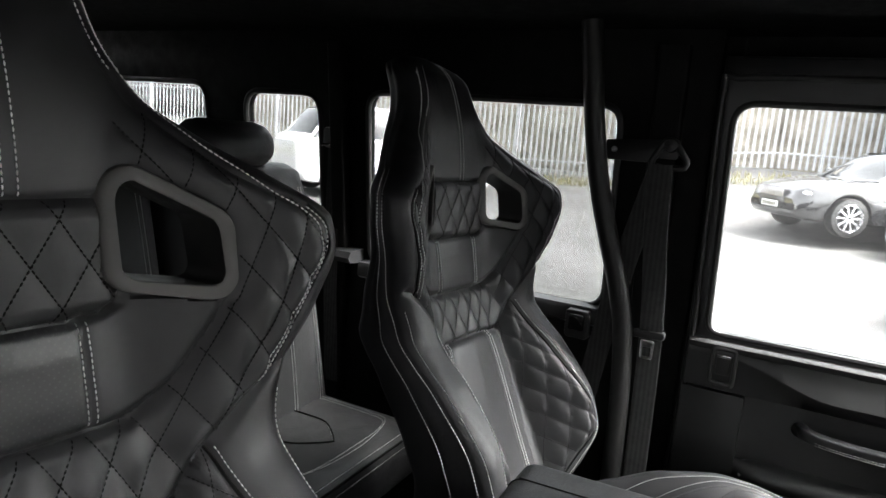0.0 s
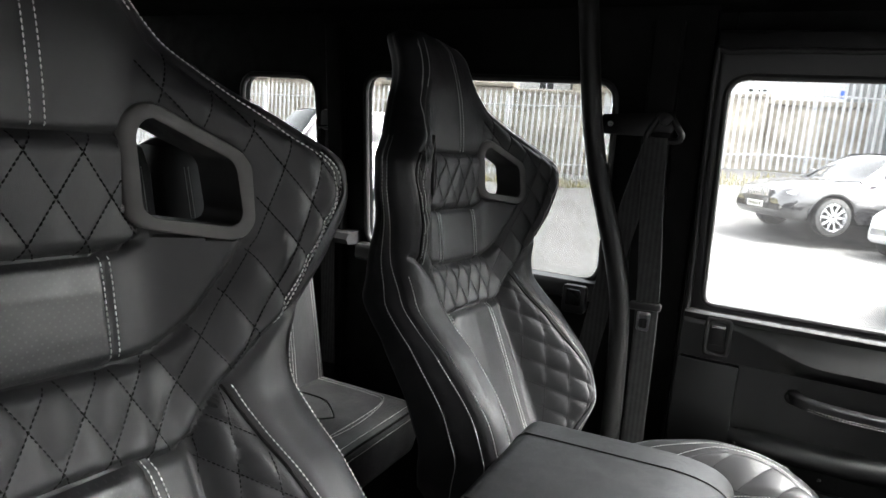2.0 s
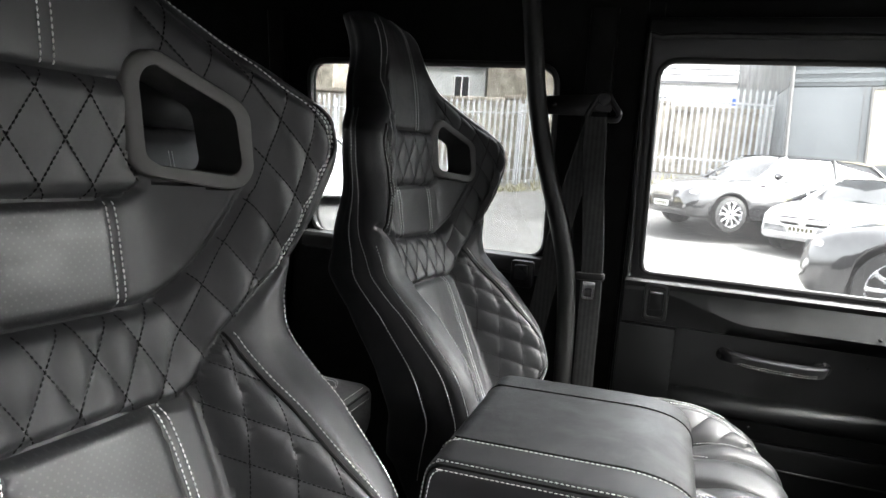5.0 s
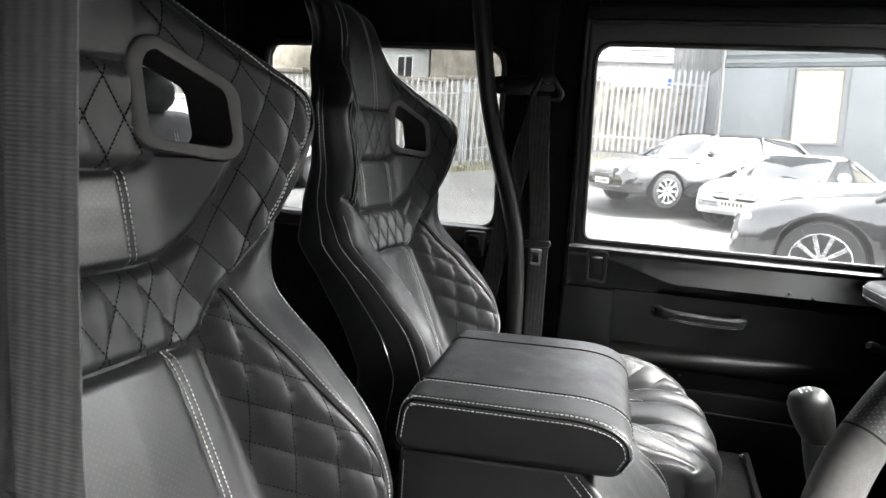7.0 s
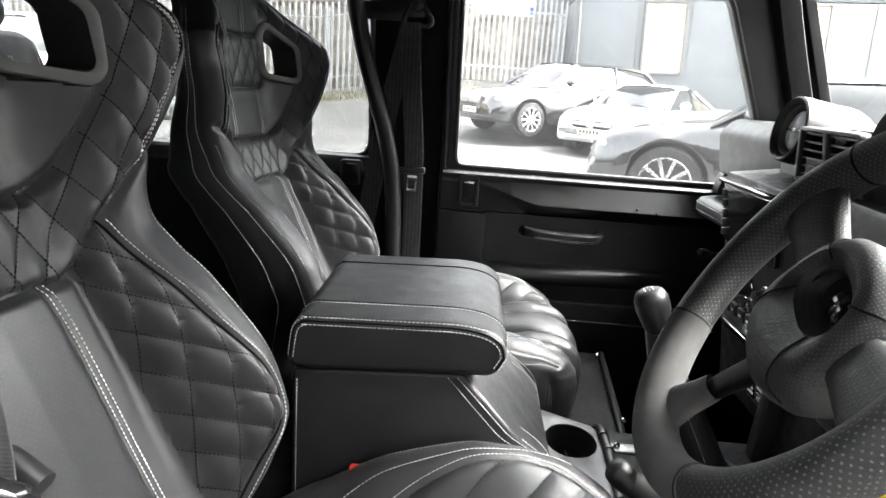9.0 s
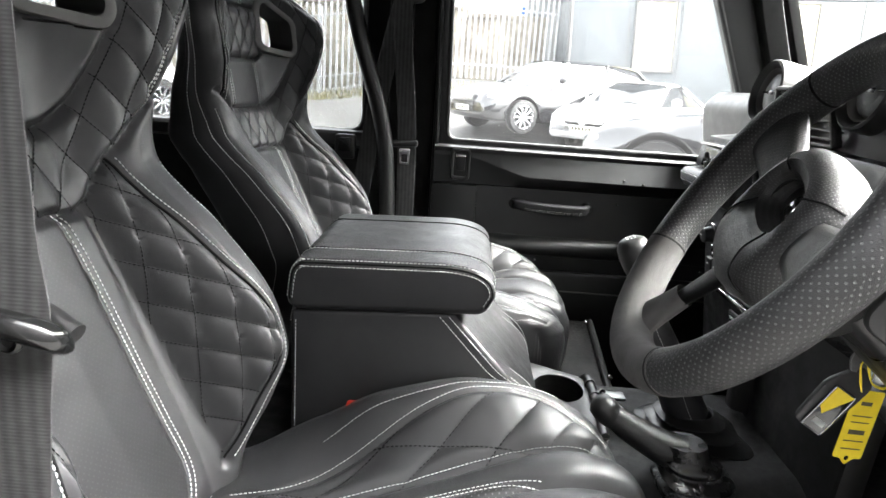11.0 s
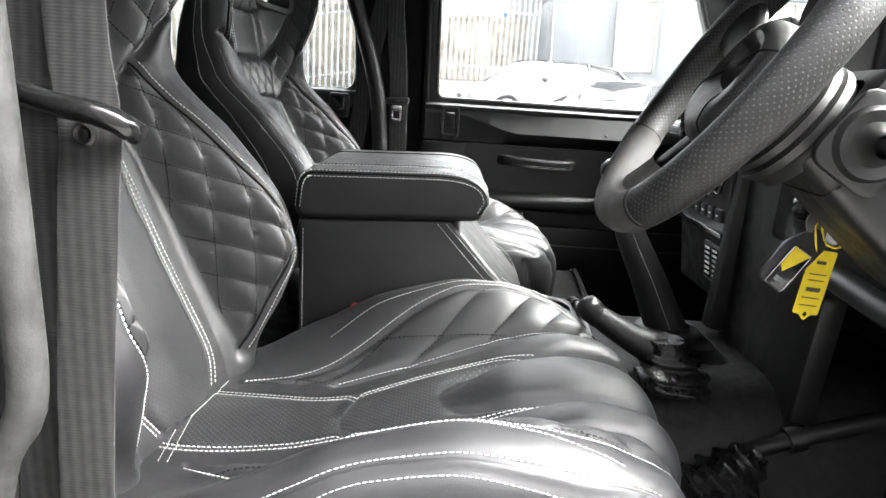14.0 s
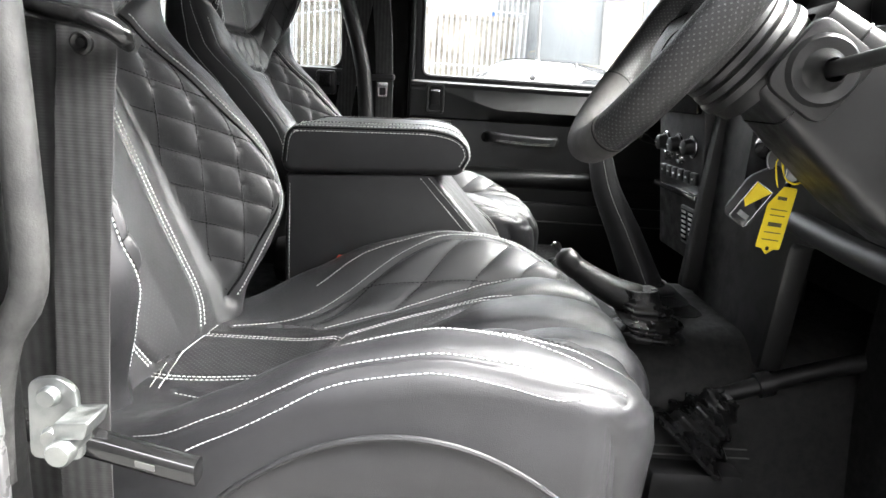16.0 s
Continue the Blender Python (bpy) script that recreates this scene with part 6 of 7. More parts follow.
for s in (1, -1):
    part("badge_mark", moved(box(-0.0015, 0.0015, s * 0.007 - 0.003, s * 0.007 + 0.003, -0.0147, -0.0138, 0), HP), CHROME, hub, "bright badge mark")
    for q in (50, 130):
        rows = [hub_loop(h[0], h[1] + 0.0004, *h[2:])[round(s * q / 360 * 44) % 44] for h in HUB_SECTION[2:7]]
        part("hub_seam", sweep(curve_points(rows, 20), 0.0009, 6), THREAD_DARK, hub)
col = thing("steering_column", tuple(WP @ Vector((0, 0, -0.16))), "black plastic steering column shroud with control stalks", "steering column")
part("column_collar", lathe([(0.030, -0.045), (0.058, -0.047), (0.063, -0.052), (0.063, -0.058), (0.060, -0.060), (0.064, -0.063), (0.064, -0.070), (0.061, -0.072), (0.066, -0.075), (0.066, -0.083), (0.063, -0.086), (0.060, -0.10)], WP, 40), PLASTIC, col, "ribbed black collar")


def shroud_loop(z, w, top, bottom):
    return [tuple(WP @ Vector((a, b, z))) for a, b in rounded([(top, -w), (top, w), (bottom, w * 0.9), (bottom, -w * 0.9)], 0.02, 5)]


part("shroud", rows_to_vf([shroud_loop(-0.088, 0.050, 0.060, -0.022), shroud_loop(-0.092, 0.066, 0.074, -0.034), shroud_loop(-0.16, 0.072, 0.078, -0.046), shroud_loop(-0.26, 0.072, 0.078, -0.060), shroud_loop(-0.33, 0.065, 0.07, -0.06)], True), PLASTIC, col, "", True, 35)
part("shroud_seam", rows_to_vf([shroud_loop(-0.128, 0.0700, 0.0770, -0.0415), shroud_loop(-0.130, 0.0704, 0.0775, -0.042)], True), GLOSS_BLACK, col)
SP = WP @ Matrix.Translation((0.013, -0.068, -0.118)) @ Matrix.Rotation(radians(90), 4, "X")
part("stalk_boot", moved(join(prism(rounded([(-0.040, -0.036), (0.040, -0.036), (0.040, 0.036), (-0.040, 0.036)], 0.018, 5), -0.002, 0.010, "z", 0.004)), SP), RUBBER, col, "square rubber stalk boot")
part("stalk_collar", lathe([(0.034, 0.010), (0.030, 0.016), (0.020, 0.014), (0.014, 0.020), (0.011, 0.034)], SP, 28), RUBBER, col)
part("stalk", sweep([tuple(SP @ Vector(p)) for p in curve_points([(0, 0, 0.02), (0.01, -0.004, 0.06), (0.025, -0.012, 0.10), (0.03, -0.016, 0.14)], 20)], [0.0075] * 11 + [0.0085, 0.0095, 0.0105, 0.011, 0.0115, 0.0115, 0.011, 0.010, 0.006], 14), PLASTIC, col, "black control stalk")
SQ = WP @ Matrix.Translation((0.013, 0.068, -0.118)) @ Matrix.Rotation(radians(-90), 4, "X")
part("stalk", sweep([tuple(SQ @ Vector(p)) for p in curve_points([(0, 0, 0.0), (0.01, 0.01, 0.08), (0.02, 0.02, 0.14)], 16)], 0.009, 12), PLASTIC, col, "black control stalk")

# ---- ignition keys ----
keys = thing("key_bunch", (0.813, -0.37, 1.218), "ignition key with yellow paper tag and black leather fob", "keys")
part("lock_barrel", lathe([(0.0, 0.0), (0.014, 0.0), (0.016, -0.004), (0.016, -0.03)], Matrix.Translation((0.813, -0.385, 1.234)) @ Matrix.Rotation(radians(70), 4, "X"), 24), GLOSS_BLACK, keys)
part("key_head", moved(prism(rounded([(-0.016, -0.012), (0.016, -0.012), (0.020, 0.004), (0.010, 0.014), (-0.010, 0.014), (-0.020, 0.004)], 0.006), -0.0012, 0.0012, "y", 0.0006, 1, [[(0.004 * math.cos(a), 0.006 + 0.004 * math.sin(a)) for a in np.linspace(0, 6.28, 12, endpoint=False)]]), Matrix.Translation((0.813, -0.392, 1.214)) @ Matrix.Rotation(radians(12), 4, "Z")), ZINC, keys, "worn metal key head")
part("key_head", moved(prism([(0.014 * math.cos(a), 0.014 * math.sin(a)) for a in np.linspace(0, 6.28, 24, endpoint=False)], -0.001, 0.001, "y", 0.0004), Matrix.Translation((0.827, -0.388, 1.200)) @ Matrix.Rotation(radians(-15), 4, "Z")), ZINC, keys, "round spare key head")
part("key_ring", sweep([(0.811 + 0.011 * math.cos(a), -0.394, 1.200 + 0.013 * math.sin(a)) for a in np.linspace(0, 2 * math.pi, 30, endpoint=False)], 0.001, 8, True), CHROME, keys)
TP = Matrix.Translation((0.821, -0.392, 1.146)) @ Matrix.Rotation(radians(6), 4, "Y") @ Matrix.Rotation(radians(8), 4, "Z")
tag = part("paper_tag", moved(prism(rounded([(-0.0165, -0.040), (-0.008, -0.040), (0.0, -0.048), (0.008, -0.040), (0.0165, -0.040), (0.0165, 0.036), (-0.0165, 0.036)], 0.003, 3), -0.0006, 0.0006, "y", 0.0003, 1, [[(0.0028 * math.cos(a), -0.040 + 0.0028 * math.sin(a)) for a in np.linspace(0, 6.28, 12, endpoint=False)]]), TP), YELLOW, keys, "yellow paper key tag")
for z, w, h in ((0.022, 0.012, 0.004), (0.008, 0.022, 0.0012), (0.001, 0.020, 0.0012), (-0.010, 0.018, 0.005), (-0.020, 0.022, 0.0012), (-0.029, 0.022, 0.0012)):
    part("tag_writing", moved(box(-w / 2, w / 2, -0.0010, -0.0007, z - h / 2, z + h / 2, 0), TP), INK, tag, "dark illegible writing", False)
part("tag_string", sweep(curve_points([(0.815, -0.3935, 1.178), (0.810, -0.395, 1.193), (0.807, -0.394, 1.210), (0.813, -0.394, 1.214), (0.820, -0.394, 1.193), (0.833, -0.393, 1.186), (0.841, -0.393, 1.188)], 30), 0.0013, 6), YELLOW, keys, "yellow plastic tie")
FP = Matrix.Translation((0.787, -0.392, 1.163)) @ Matrix.Rotation(radians(32), 4, "Y")
fob = part("leather_fob", moved(prism(rounded([(-0.020, -0.030), (0.016, -0.030), (0.020, 0.040), (-0.004, 0.052), (-0.022, 0.020)], 0.008), -0.003, 0.003, "y", 0.0015), FP), LEATHER_SMOOTH, keys, "black leather key fob")
part("fob_plate", moved(prism(rounded([(-0.013, -0.030), (0.013, -0.030), (0.013, 0.022), (-0.013, 0.022)], 0.003), -0.0052, -0.0038, "y", 0.0005), FP), GLOSS_BLACK, fob, "dark metal plate")
part("fob_emblem", moved(prism([(-0.011, 0.020), (0.011, 0.020), (-0.004, -0.010), (-0.011, -0.004)], -0.0058, -0.0053, "y", 0), FP), YELLOW, fob, "yellow emblem shape", False)
part("fob_border", moved(loop_tube(rounded([(-0.012, -0.029), (0.012, -0.029), (0.012, 0.021), (-0.012, 0.021)], 0.003), -0.0053, 0.0006, 6), FP), CHROME, fob, "bright plate edge")
part("fob_writing", moved(box(-0.006, 0.008, -0.0058, -0.0053, -0.022, -0.016, 0), FP), ZINC, fob, "pale illegible writing", False)

# ---- dashboard ----
dash = thing("dashboard", (1.1, 0.0, 1.0), "black moulded dashboard with round air vents and centre stack", "dashboard")
pod = rounded([(1.030, 1.335), (1.235, 1.30), (1.30, 1.44), (1.24, 1.476), (1.045, 1.474), (1.012, 1.440)], 0.018, 4)
part("passenger_pod", prism(pod, 0.30, 0.735, "y", 0.012, 3), PLASTIC_SATIN, dash, "satin black dash top")
part("driver_pod", prism(pod, -0.735, -0.17, "y", 0.012, 3), PLASTIC_SATIN, dash, "satin black dash top")
part("centre_pod", prism(rounded([(0.975, 1.345), (1.235, 1.30), (1.30, 1.44), (1.20, 1.492), (1.03, 1.490), (0.972, 1.470)], 0.02, 4), -0.172, 0.302, "y", 0.01, 3), PLASTIC_SATIN, dash, "satin black centre dash")
part("back_panel", box(1.15, 1.40, -0.735, 0.735, 0.95, 1.42, 0.01), PLASTIC, dash)
part("side_wall", prism([(1.02, 1.29), (1.15, 1.25), (1.15, 1.34), (1.03, 1.34)], 0.695, 0.735, "y", 0.004), PLASTIC, dash)


def ledge(y):
    k = float(step((0.70 - y) / 0.10))
    a = 1.05 - 0.105 * k
    return [(a + 0.018, 1.292), (a + 0.004, 1.290), (a - 0.004, 1.280), (a - 0.002, 1.262), (a + 0.010, 1.248), (a + 0.04, 1.238), (1.16, 1.228), (1.16, 1.268), (a + 0.06, 1.275), (a + 0.045, 1.288)]


rows = [[(a, y, b) for a, b in ledge(y)] for y in np.linspace(0.30, 0.70, 30)]
v, f = rows_to_vf(rows, True)
tray_lip = part("shelf_lip", (v, f + [tuple(range(10)), tuple(29 * 10 + i for i in range(10))[::-1]]), LEATHER_SMOOTH, dash, "black leather shelf lip", True, 50)
sets = []
for i in (2, 3):
    p = np.array([(rows[j][i][0] - 0.0012, rows[j][i][1], rows[j][i][2]) for j in range(30)])
    sets.append(dashes(p, np.tile([-1.0, 0, 0], (30, 1)), 0.004, 0.002))
tagged(part("lip_stitching", join(*sets), THREAD, tray_lip, "white thread", False), kind="stuff")
# round vents
VENTS = [((0.957, 0.254, 1.474), 0.057), ((0.957, -0.048, 1.480), 0.058)]
for c, r in VENTS:
    m = Matrix.Translation(c) @ Matrix.Rotation(radians(-80), 4, "Y")
    body = part("round_vent", lathe([(r + 0.001, -0.07), (r + 0.002, -0.01), (r + 0.001, 0.003), (r - 0.002, 0.006), (r - 0.006, 0.003), (r - 0.009, -0.006), (r - 0.010, -0.035)], m, 44), PLASTIC_SATIN, dash, "round air vent housing")
    part("vent_dome", ball((c[0] + 0.075, c[1], c[2] - 0.012), r + 0.004, 36, 20, (1.15, 1.0, 0.95)), PLASTIC_SATIN, body, "satin domed vent housing")
    part("vent_ring", lathe([(r - 0.0125, -0.004), (r - 0.0165, -0.008), (r - 0.018, -0.022)], m, 44), PLASTIC_GREY, body, "grey inner ring")
    part("vent_flap", lathe([(0, -0.008), (r - 0.028, -0.009), (r - 0.022, -0.012), (r - 0.020, -0.020)], m, 40), PLASTIC, body, "closed round flap")
    part("vent_slot", moved(join(box(-0.0015, 0.0015, -(r - 0.024), r - 0.024, -0.0095, -0.0065, 0.0008), box(-0.004, 0.004, -0.010, 0.010, -0.010, -0.005, 0.002)), m), GLOSS_BLACK, body, "dark split and thumb tab")
# slatted vents between the round ones
vm = Matrix.Translation((0.957, 0.100, 1.438)) @ Matrix.Rotation(radians(-10), 4, "Y")
part("vent_frame", moved(prism(rounded([(-0.100, -0.046), (0.105, -0.046), (0.088, 0.046), (-0.085, 0.046)], 0.008), -0.010, 0.006, "x", 0.002, 2, [[(-0.092, -0.040), (0.004, -0.040), (0.004, 0.040), (-0.078, 0.040)], [(0.014, -0.040), (0.097, -0.040), (0.081, 0.040), (0.014, 0.040)]]), vm), PLASTIC_SATIN, dash, "satin vent surround")
for i in range(6):
    z = -0.034 + 0.0137 * i
    k = (z + 0.040) / 0.08
    for a, b in ((-0.092 + 0.014 * k, 0.004), (0.014, 0.097 - 0.016 * k)):
        part("vent_slat", moved(moved(box(-0.003, 0.014, a, b, -0.0016, 0.0016, 0.0006, 1), Matrix.Translation((0, 0, z)) @ Matrix.Rotation(radians(18), 4, "Y")), vm), PLASTIC_SATIN, dash)
part("vent_dark", moved(box(0.016, 0.02, -0.1, 0.1, -0.045, 0.045, 0), vm), GLOSS_BLACK, dash)
# centre stack
stack = thing("centre_stack", (0.93, 0.21, 0.93), "glossy black centre stack with touch screen and heater controls", "centre stack")
SM = Matrix.Translation((0.925, 0.215, 1.17)) @ Matrix.Rotation(radians(-8), 4, "Y")
part("stack_body", moved(prism(rounded([(-0.125, -0.22), (0.125, -0.22), (0.125, 0.215), (-0.125, 0.215)], 0.01), 0.0, 0.20, "x", 0.004), SM), PLASTIC, stack)
scr = part("screen", moved(prism(rounded([(-0.112, 0.085), (0.112, 0.085), (0.112, 0.195), (-0.112, 0.195)], 0.006), -0.010, 0.002, "x", 0.002), SM), GLOSS_BLACK, stack, "dark touch screen")
part("screen_trim", moved(box(-0.018, 0.002, -0.118, 0.118, 0.198, 0.206, 0.002), SM), CHROME, stack, "bright top edge")
for k in range(5):
    part("screen_key", moved(box(-0.0145, -0.009, 0.098, 0.108, 0.095 + 0.019 * k, 0.108 + 0.019 * k, 0.0015), SM), PLASTIC_GREY, scr)
for y in (-0.075, 0.0, 0.075):
    m = SM @ Matrix.Translation((0.0, y, 0.020)) @ Matrix.Rotation(radians(-90), 4, "Y")
    kn = part("heater_knob", lathe([(0.021, 0.0), (0.021, 0.004), (0.017, 0.006), (0.015, 0.022), (0.012, 0.024), (0, 0.024)], m, 28), PLASTIC, stack, "black heater knob")
    part("knob_ring", lathe([(0.0215, 0.0), (0.0235, 0.003), (0.0225, 0.005)], m, 28), CHROME, kn, "bright ring")
    part("knob_mark", moved(box(-0.001, 0.001, 0.002, 0.012, 0.0238, 0.0248, 0), m), THREAD, kn, "", False)
for y in (-0.09, -0.055, -0.02, 0.015, 0.05, 0.085):
    part("switch", moved(box(-0.008, 0.004, y - 0.014, y + 0.014, -0.055, -0.030, 0.003), SM), PLASTIC, stack)
    part("switch_mark", moved(box(-0.0088, -0.0078, y - 0.004, y + 0.004, -0.044, -0.041, 0), SM), THREAD, stack, "", False)
part("stack_trim", moved(box(-0.016, 0.004, -0.122, 0.122, -0.082, -0.070, 0.003), SM), CHROME, stack, "bright trim bar")
for y in (-0.03, 0.04):
    part("small_knob", moved(lathe([(0.010, 0), (0.009, 0.014), (0, 0.016)], Matrix.Rotation(radians(-90), 4, "Y"), 18), SM @ Matrix.Translation((-0.002, y, -0.008))), CHROME, stack)
label_plate = part("label_plate", moved(prism(rounded([(-0.100, -0.185), (-0.022, -0.185), (-0.022, -0.105), (-0.100, -0.105)], 0.004), -0.004, 0.001, "x", 0.0008), SM), ZINC, stack, "pale information plate")
for a in (-0.095, -0.058):
    part("plate_field", moved(box(-0.0052, -0.0042, a, a + 0.031, -0.178, -0.112, 0), SM), GLOSS_BLACK, label_plate, "", False)
    for k in range(6):
        part("plate_writing", moved(box(-0.0062, -0.0054, a + 0.005, a + 0.026, -0.172 + 0.0105 * k, -0.167 + 0.0105 * k, 0), SM), THREAD, label_plate, "pale illegible writing", False)
# lower panels
part("knee_panel", prism(rounded([(0.095, 0.90), (0.095, 1.39), (-0.735, 1.37), (-0.735, 1.12), (-0.22, 1.08), (-0.20, 0.86)], 0.015), 0.945, 0.985, "x", 0.008), PLASTIC, dash)
part("side_panel", prism(rounded([(0.91, 0.92), (1.16, 0.86), (1.16, 1.30), (0.935, 1.30)], 0.01), 0.062, 0.088, "y", 0.005), PLASTIC, dash)
part("lower_rail", sweep(curve_points([(0.935, -0.24, 1.115), (0.925, -0.45, 1.105), (0.93, -0.72, 1.11)], 24), 0.018, 14), PLASTIC_SATIN, dash, "satin padded rail")
part("fuse_cover", prism(rounded([(-0.19, 1.13), (-0.06, 1.13), (-0.06, 1.27), (-0.19, 1.27)], 0.012), 0.936, 0.947, "x", 0.003), GLOSS_BLACK, dash, "glossy black cover")
part("binnacle", prism(rounded([(0.99, 1.43), (1.20, 1.43), (1.22, 1.52), (1.06, 1.555), (0.985, 1.53)], 0.025, 4), -0.62, -0.20, "y", 0.015, 3), PLASTIC_SATIN, dash, "satin instrument hood")
part("pedal_box", box(1.10, 1.40, -0.735, -0.20, 0.53, 1.10, 0.02), CARPET, dash)
door_knob = thing("door_lock_lever", (0.95, 0.69, 1.17), "short dark lever below the dashboard shelf", "lever")
part("lever_arm", sweep(curve_points([(1.02, 0.55, 1.165), (0.96, 0.50, 1.175), (0.915, 0.46, 1.19)], 12), [0.007] * 8 + [0.009, 0.010, 0.0095, 0.006], 12), PLASTIC_SATIN, door_knob)
mat_ = thing("floor_mat", (0.8, -0.42, 0.55), "black rubber footwell mat with ribs", "mat")
part("mat_sheet", prism(rounded([(0.62, -0.68), (1.08, -0.68), (1.08, -0.29), (0.62, -0.29)], 0.03), 0.531, 0.543, "z", 0.004), RUBBER, mat_)
for k in range(7):
    part("mat_rib", box(0.66, 1.04, -0.65 + 0.05 * k, -0.635 + 0.05 * k, 0.543, 0.548, 0.002, 1), RUBBER, mat_)
sill_plate = thing("sill_plate", (0.62, -0.66, 0.8), "pale grey painted door sill with rubber strip", "sill")
part("sill_panel", box(0.12, 1.12, -0.735, -0.70, 0.45, 0.70, 0.008), BODY_METAL, sill_plate)
part("sill_strip", box(0.12, 1.12, -0.738, -0.69, 0.70, 0.712, 0.004), RUBBER, sill_plate)

# ---- the yard outside ----
def ground_z(x, y):
    y, x = np.asarray(y, float), np.asarray(x, float)
    bank = 0.15 + 0.13 * step((x + 4.5) / 4.0)
    z = 0.24 * step((y - 1.5) / 5.5) + 0.016 * np.clip(y - 7, 0, 6)
    return z + bank * np.clip(y - 13, 0, 4.5) * step((y - 13) / 1.2)


gx = np.concatenate([np.linspace(-2500, -80, 8), np.linspace(-60, -26, 8), np.linspace(-24, 24, 97), np.linspace(26, 60, 8), np.linspace(80, 2500, 8)])
gv = [(x, y, float(ground_z(x, y))) for y in gx for x in gx]
solid("ground", (gv, grid_faces(len(gx), len(gx))), ASPHALT, "pale grey asphalt yard with worn patches", "ground", kind="structure")


# unseen walls added to hold back light from the open doorway and the front
solid("wall_blocker", box(-9.0, 9.0, -3.0, -2.7, -0.1, 4.2, 0.02), BLOCKER_DARK, "plain dark grey wall added out of view beside the car to block light", "building wall", kind="structure")
solid("wall_blocker_end", box(7.0, 7.3, -2.7, 2.2, -0.1, 4.2, 0.02), BLOCKER_GREY, "plain grey wall added out of view ahead of the car to block light", "building wall", kind="structure")


def palisade(name, a, b, height, label):
    """A fence of pointed steel pales on two rails."""
    a, b = Vector((*a, 0)), Vector((*b, 0))
    n = int((b - a).length / 0.16)
    d = (b - a).normalized()
    side = Vector((-d.y, d.x, 0))
    fence = thing(name, (a.x, a.y, float(ground_z(a.x, a.y))), label, "fence")
    sec = [(-0.034, 0.012), (-0.020, -0.008), (0.0, 0.004), (0.020, -0.008), (0.034, 0.012), (0.020, -0.003), (0.0, 0.009), (-0.020, -0.003)]
    shape = []
    for z, k in ((0.0, 1.0), (height - 0.09, 1.0), (height, 0.15)):
        shape.append([tuple(d * (p * k) + side * q + Vector((0, 0, z))) for p, q in sec])
    v, f = rows_to_vf(shape, True)
    me = None
    for i in range(n + 1):
        p = a + (b - a) * (i / n)
        base = Vector((p.x, p.y, float(ground_z(p.x, p.y)) + 0.05)) - fence.location
        if me is None:
            ob = mesh_object("pale", v, f + [tuple(range(16, 24))], GALVANISED, False)
            me = ob.data
        else:
            ob = new("pale", me)
        ob.parent = fence
        ob.location = base
    for z in (0.42, height - 0.35):
        pts = [a + (b - a) * t for t in np.linspace(0, 1, 14)]
        part("rail", sweep([(p.x + side.x * 0.03, p.y + side.y * 0.03, float(ground_z(p.x, p.y)) + z) for p in pts], 0.028, 6), GALVANISED, fence)
    for i in range(int((b - a).length / 2.75) + 1):
        p = a + d * (2.75 * i)
        g = float(ground_z(p.x, p.y))
        part("post", box(p.x - 0.05, p.x + 0.05, p.y + 0.05, p.y + 0.15, g - 0.2, g + height - 0.1, 0.005), GALVANISED, fence)
    return fence


palisade("fence", (-31.0, 13.8), (-1.6, 16.9), 2.35, "pale galvanised steel palisade fence on a bank")
palisade("fence", (-1.4, 17.0), (4.2, 18.6), 2.3, "pale galvanised steel palisade fence on a bank")
wall_f = thing("stone_wall", (-8, 18.4, 1.0), "weathered rubble stone boundary wall with coping", "wall")
for i in range(9):
    x0 = -19 + 2.4 * i
    h = 2.75 + 0.10 * math.sin(i * 2.1)
    part("wall_length", box(x0, x0 + 2.4, 18.0 + 0.1 * i, 18.4 + 0.1 * i, 0.5, 0.7 + h, 0.02), STONE, wall_f)
    part("coping", box(x0 - 0.02, x0 + 2.42, 17.92 + 0.1 * i, 18.48 + 0.1 * i, 0.704 + h, 0.84 + h, 0.02), STONE, wall_f)
bush = thing("grass_verge", (-8, 14.5, 0.6), "rough yellowed grass verge along the fence", "grass", kind="stuff")
rng = random.Random(4)
gvs, gfs = [], []
for i in range(5200):
    x = rng.uniform(-30, 3.5)
    y = 14.2 + 0.106 * (x + 17.5) + rng.random() ** 2 * 0.9
    z = float(ground_z(x, y))
    a, h, w = rng.uniform(0, 6.28), rng.uniform(0.05, 0.20), 0.015
    k = len(gvs)
    gvs += [(x - w * math.cos(a), y - w * math.sin(a), z - 0.02), (x + w * math.cos(a), y + w * math.sin(a), z - 0.02), (x + rng.uniform(-.06, .06), y + rng.uniform(-.06, .06), z + h)]
    gfs.append((k, k + 1, k + 2))
tagged(part("grass_blades", (gvs, gfs), GRASS, bush, "", False), kind="stuff")


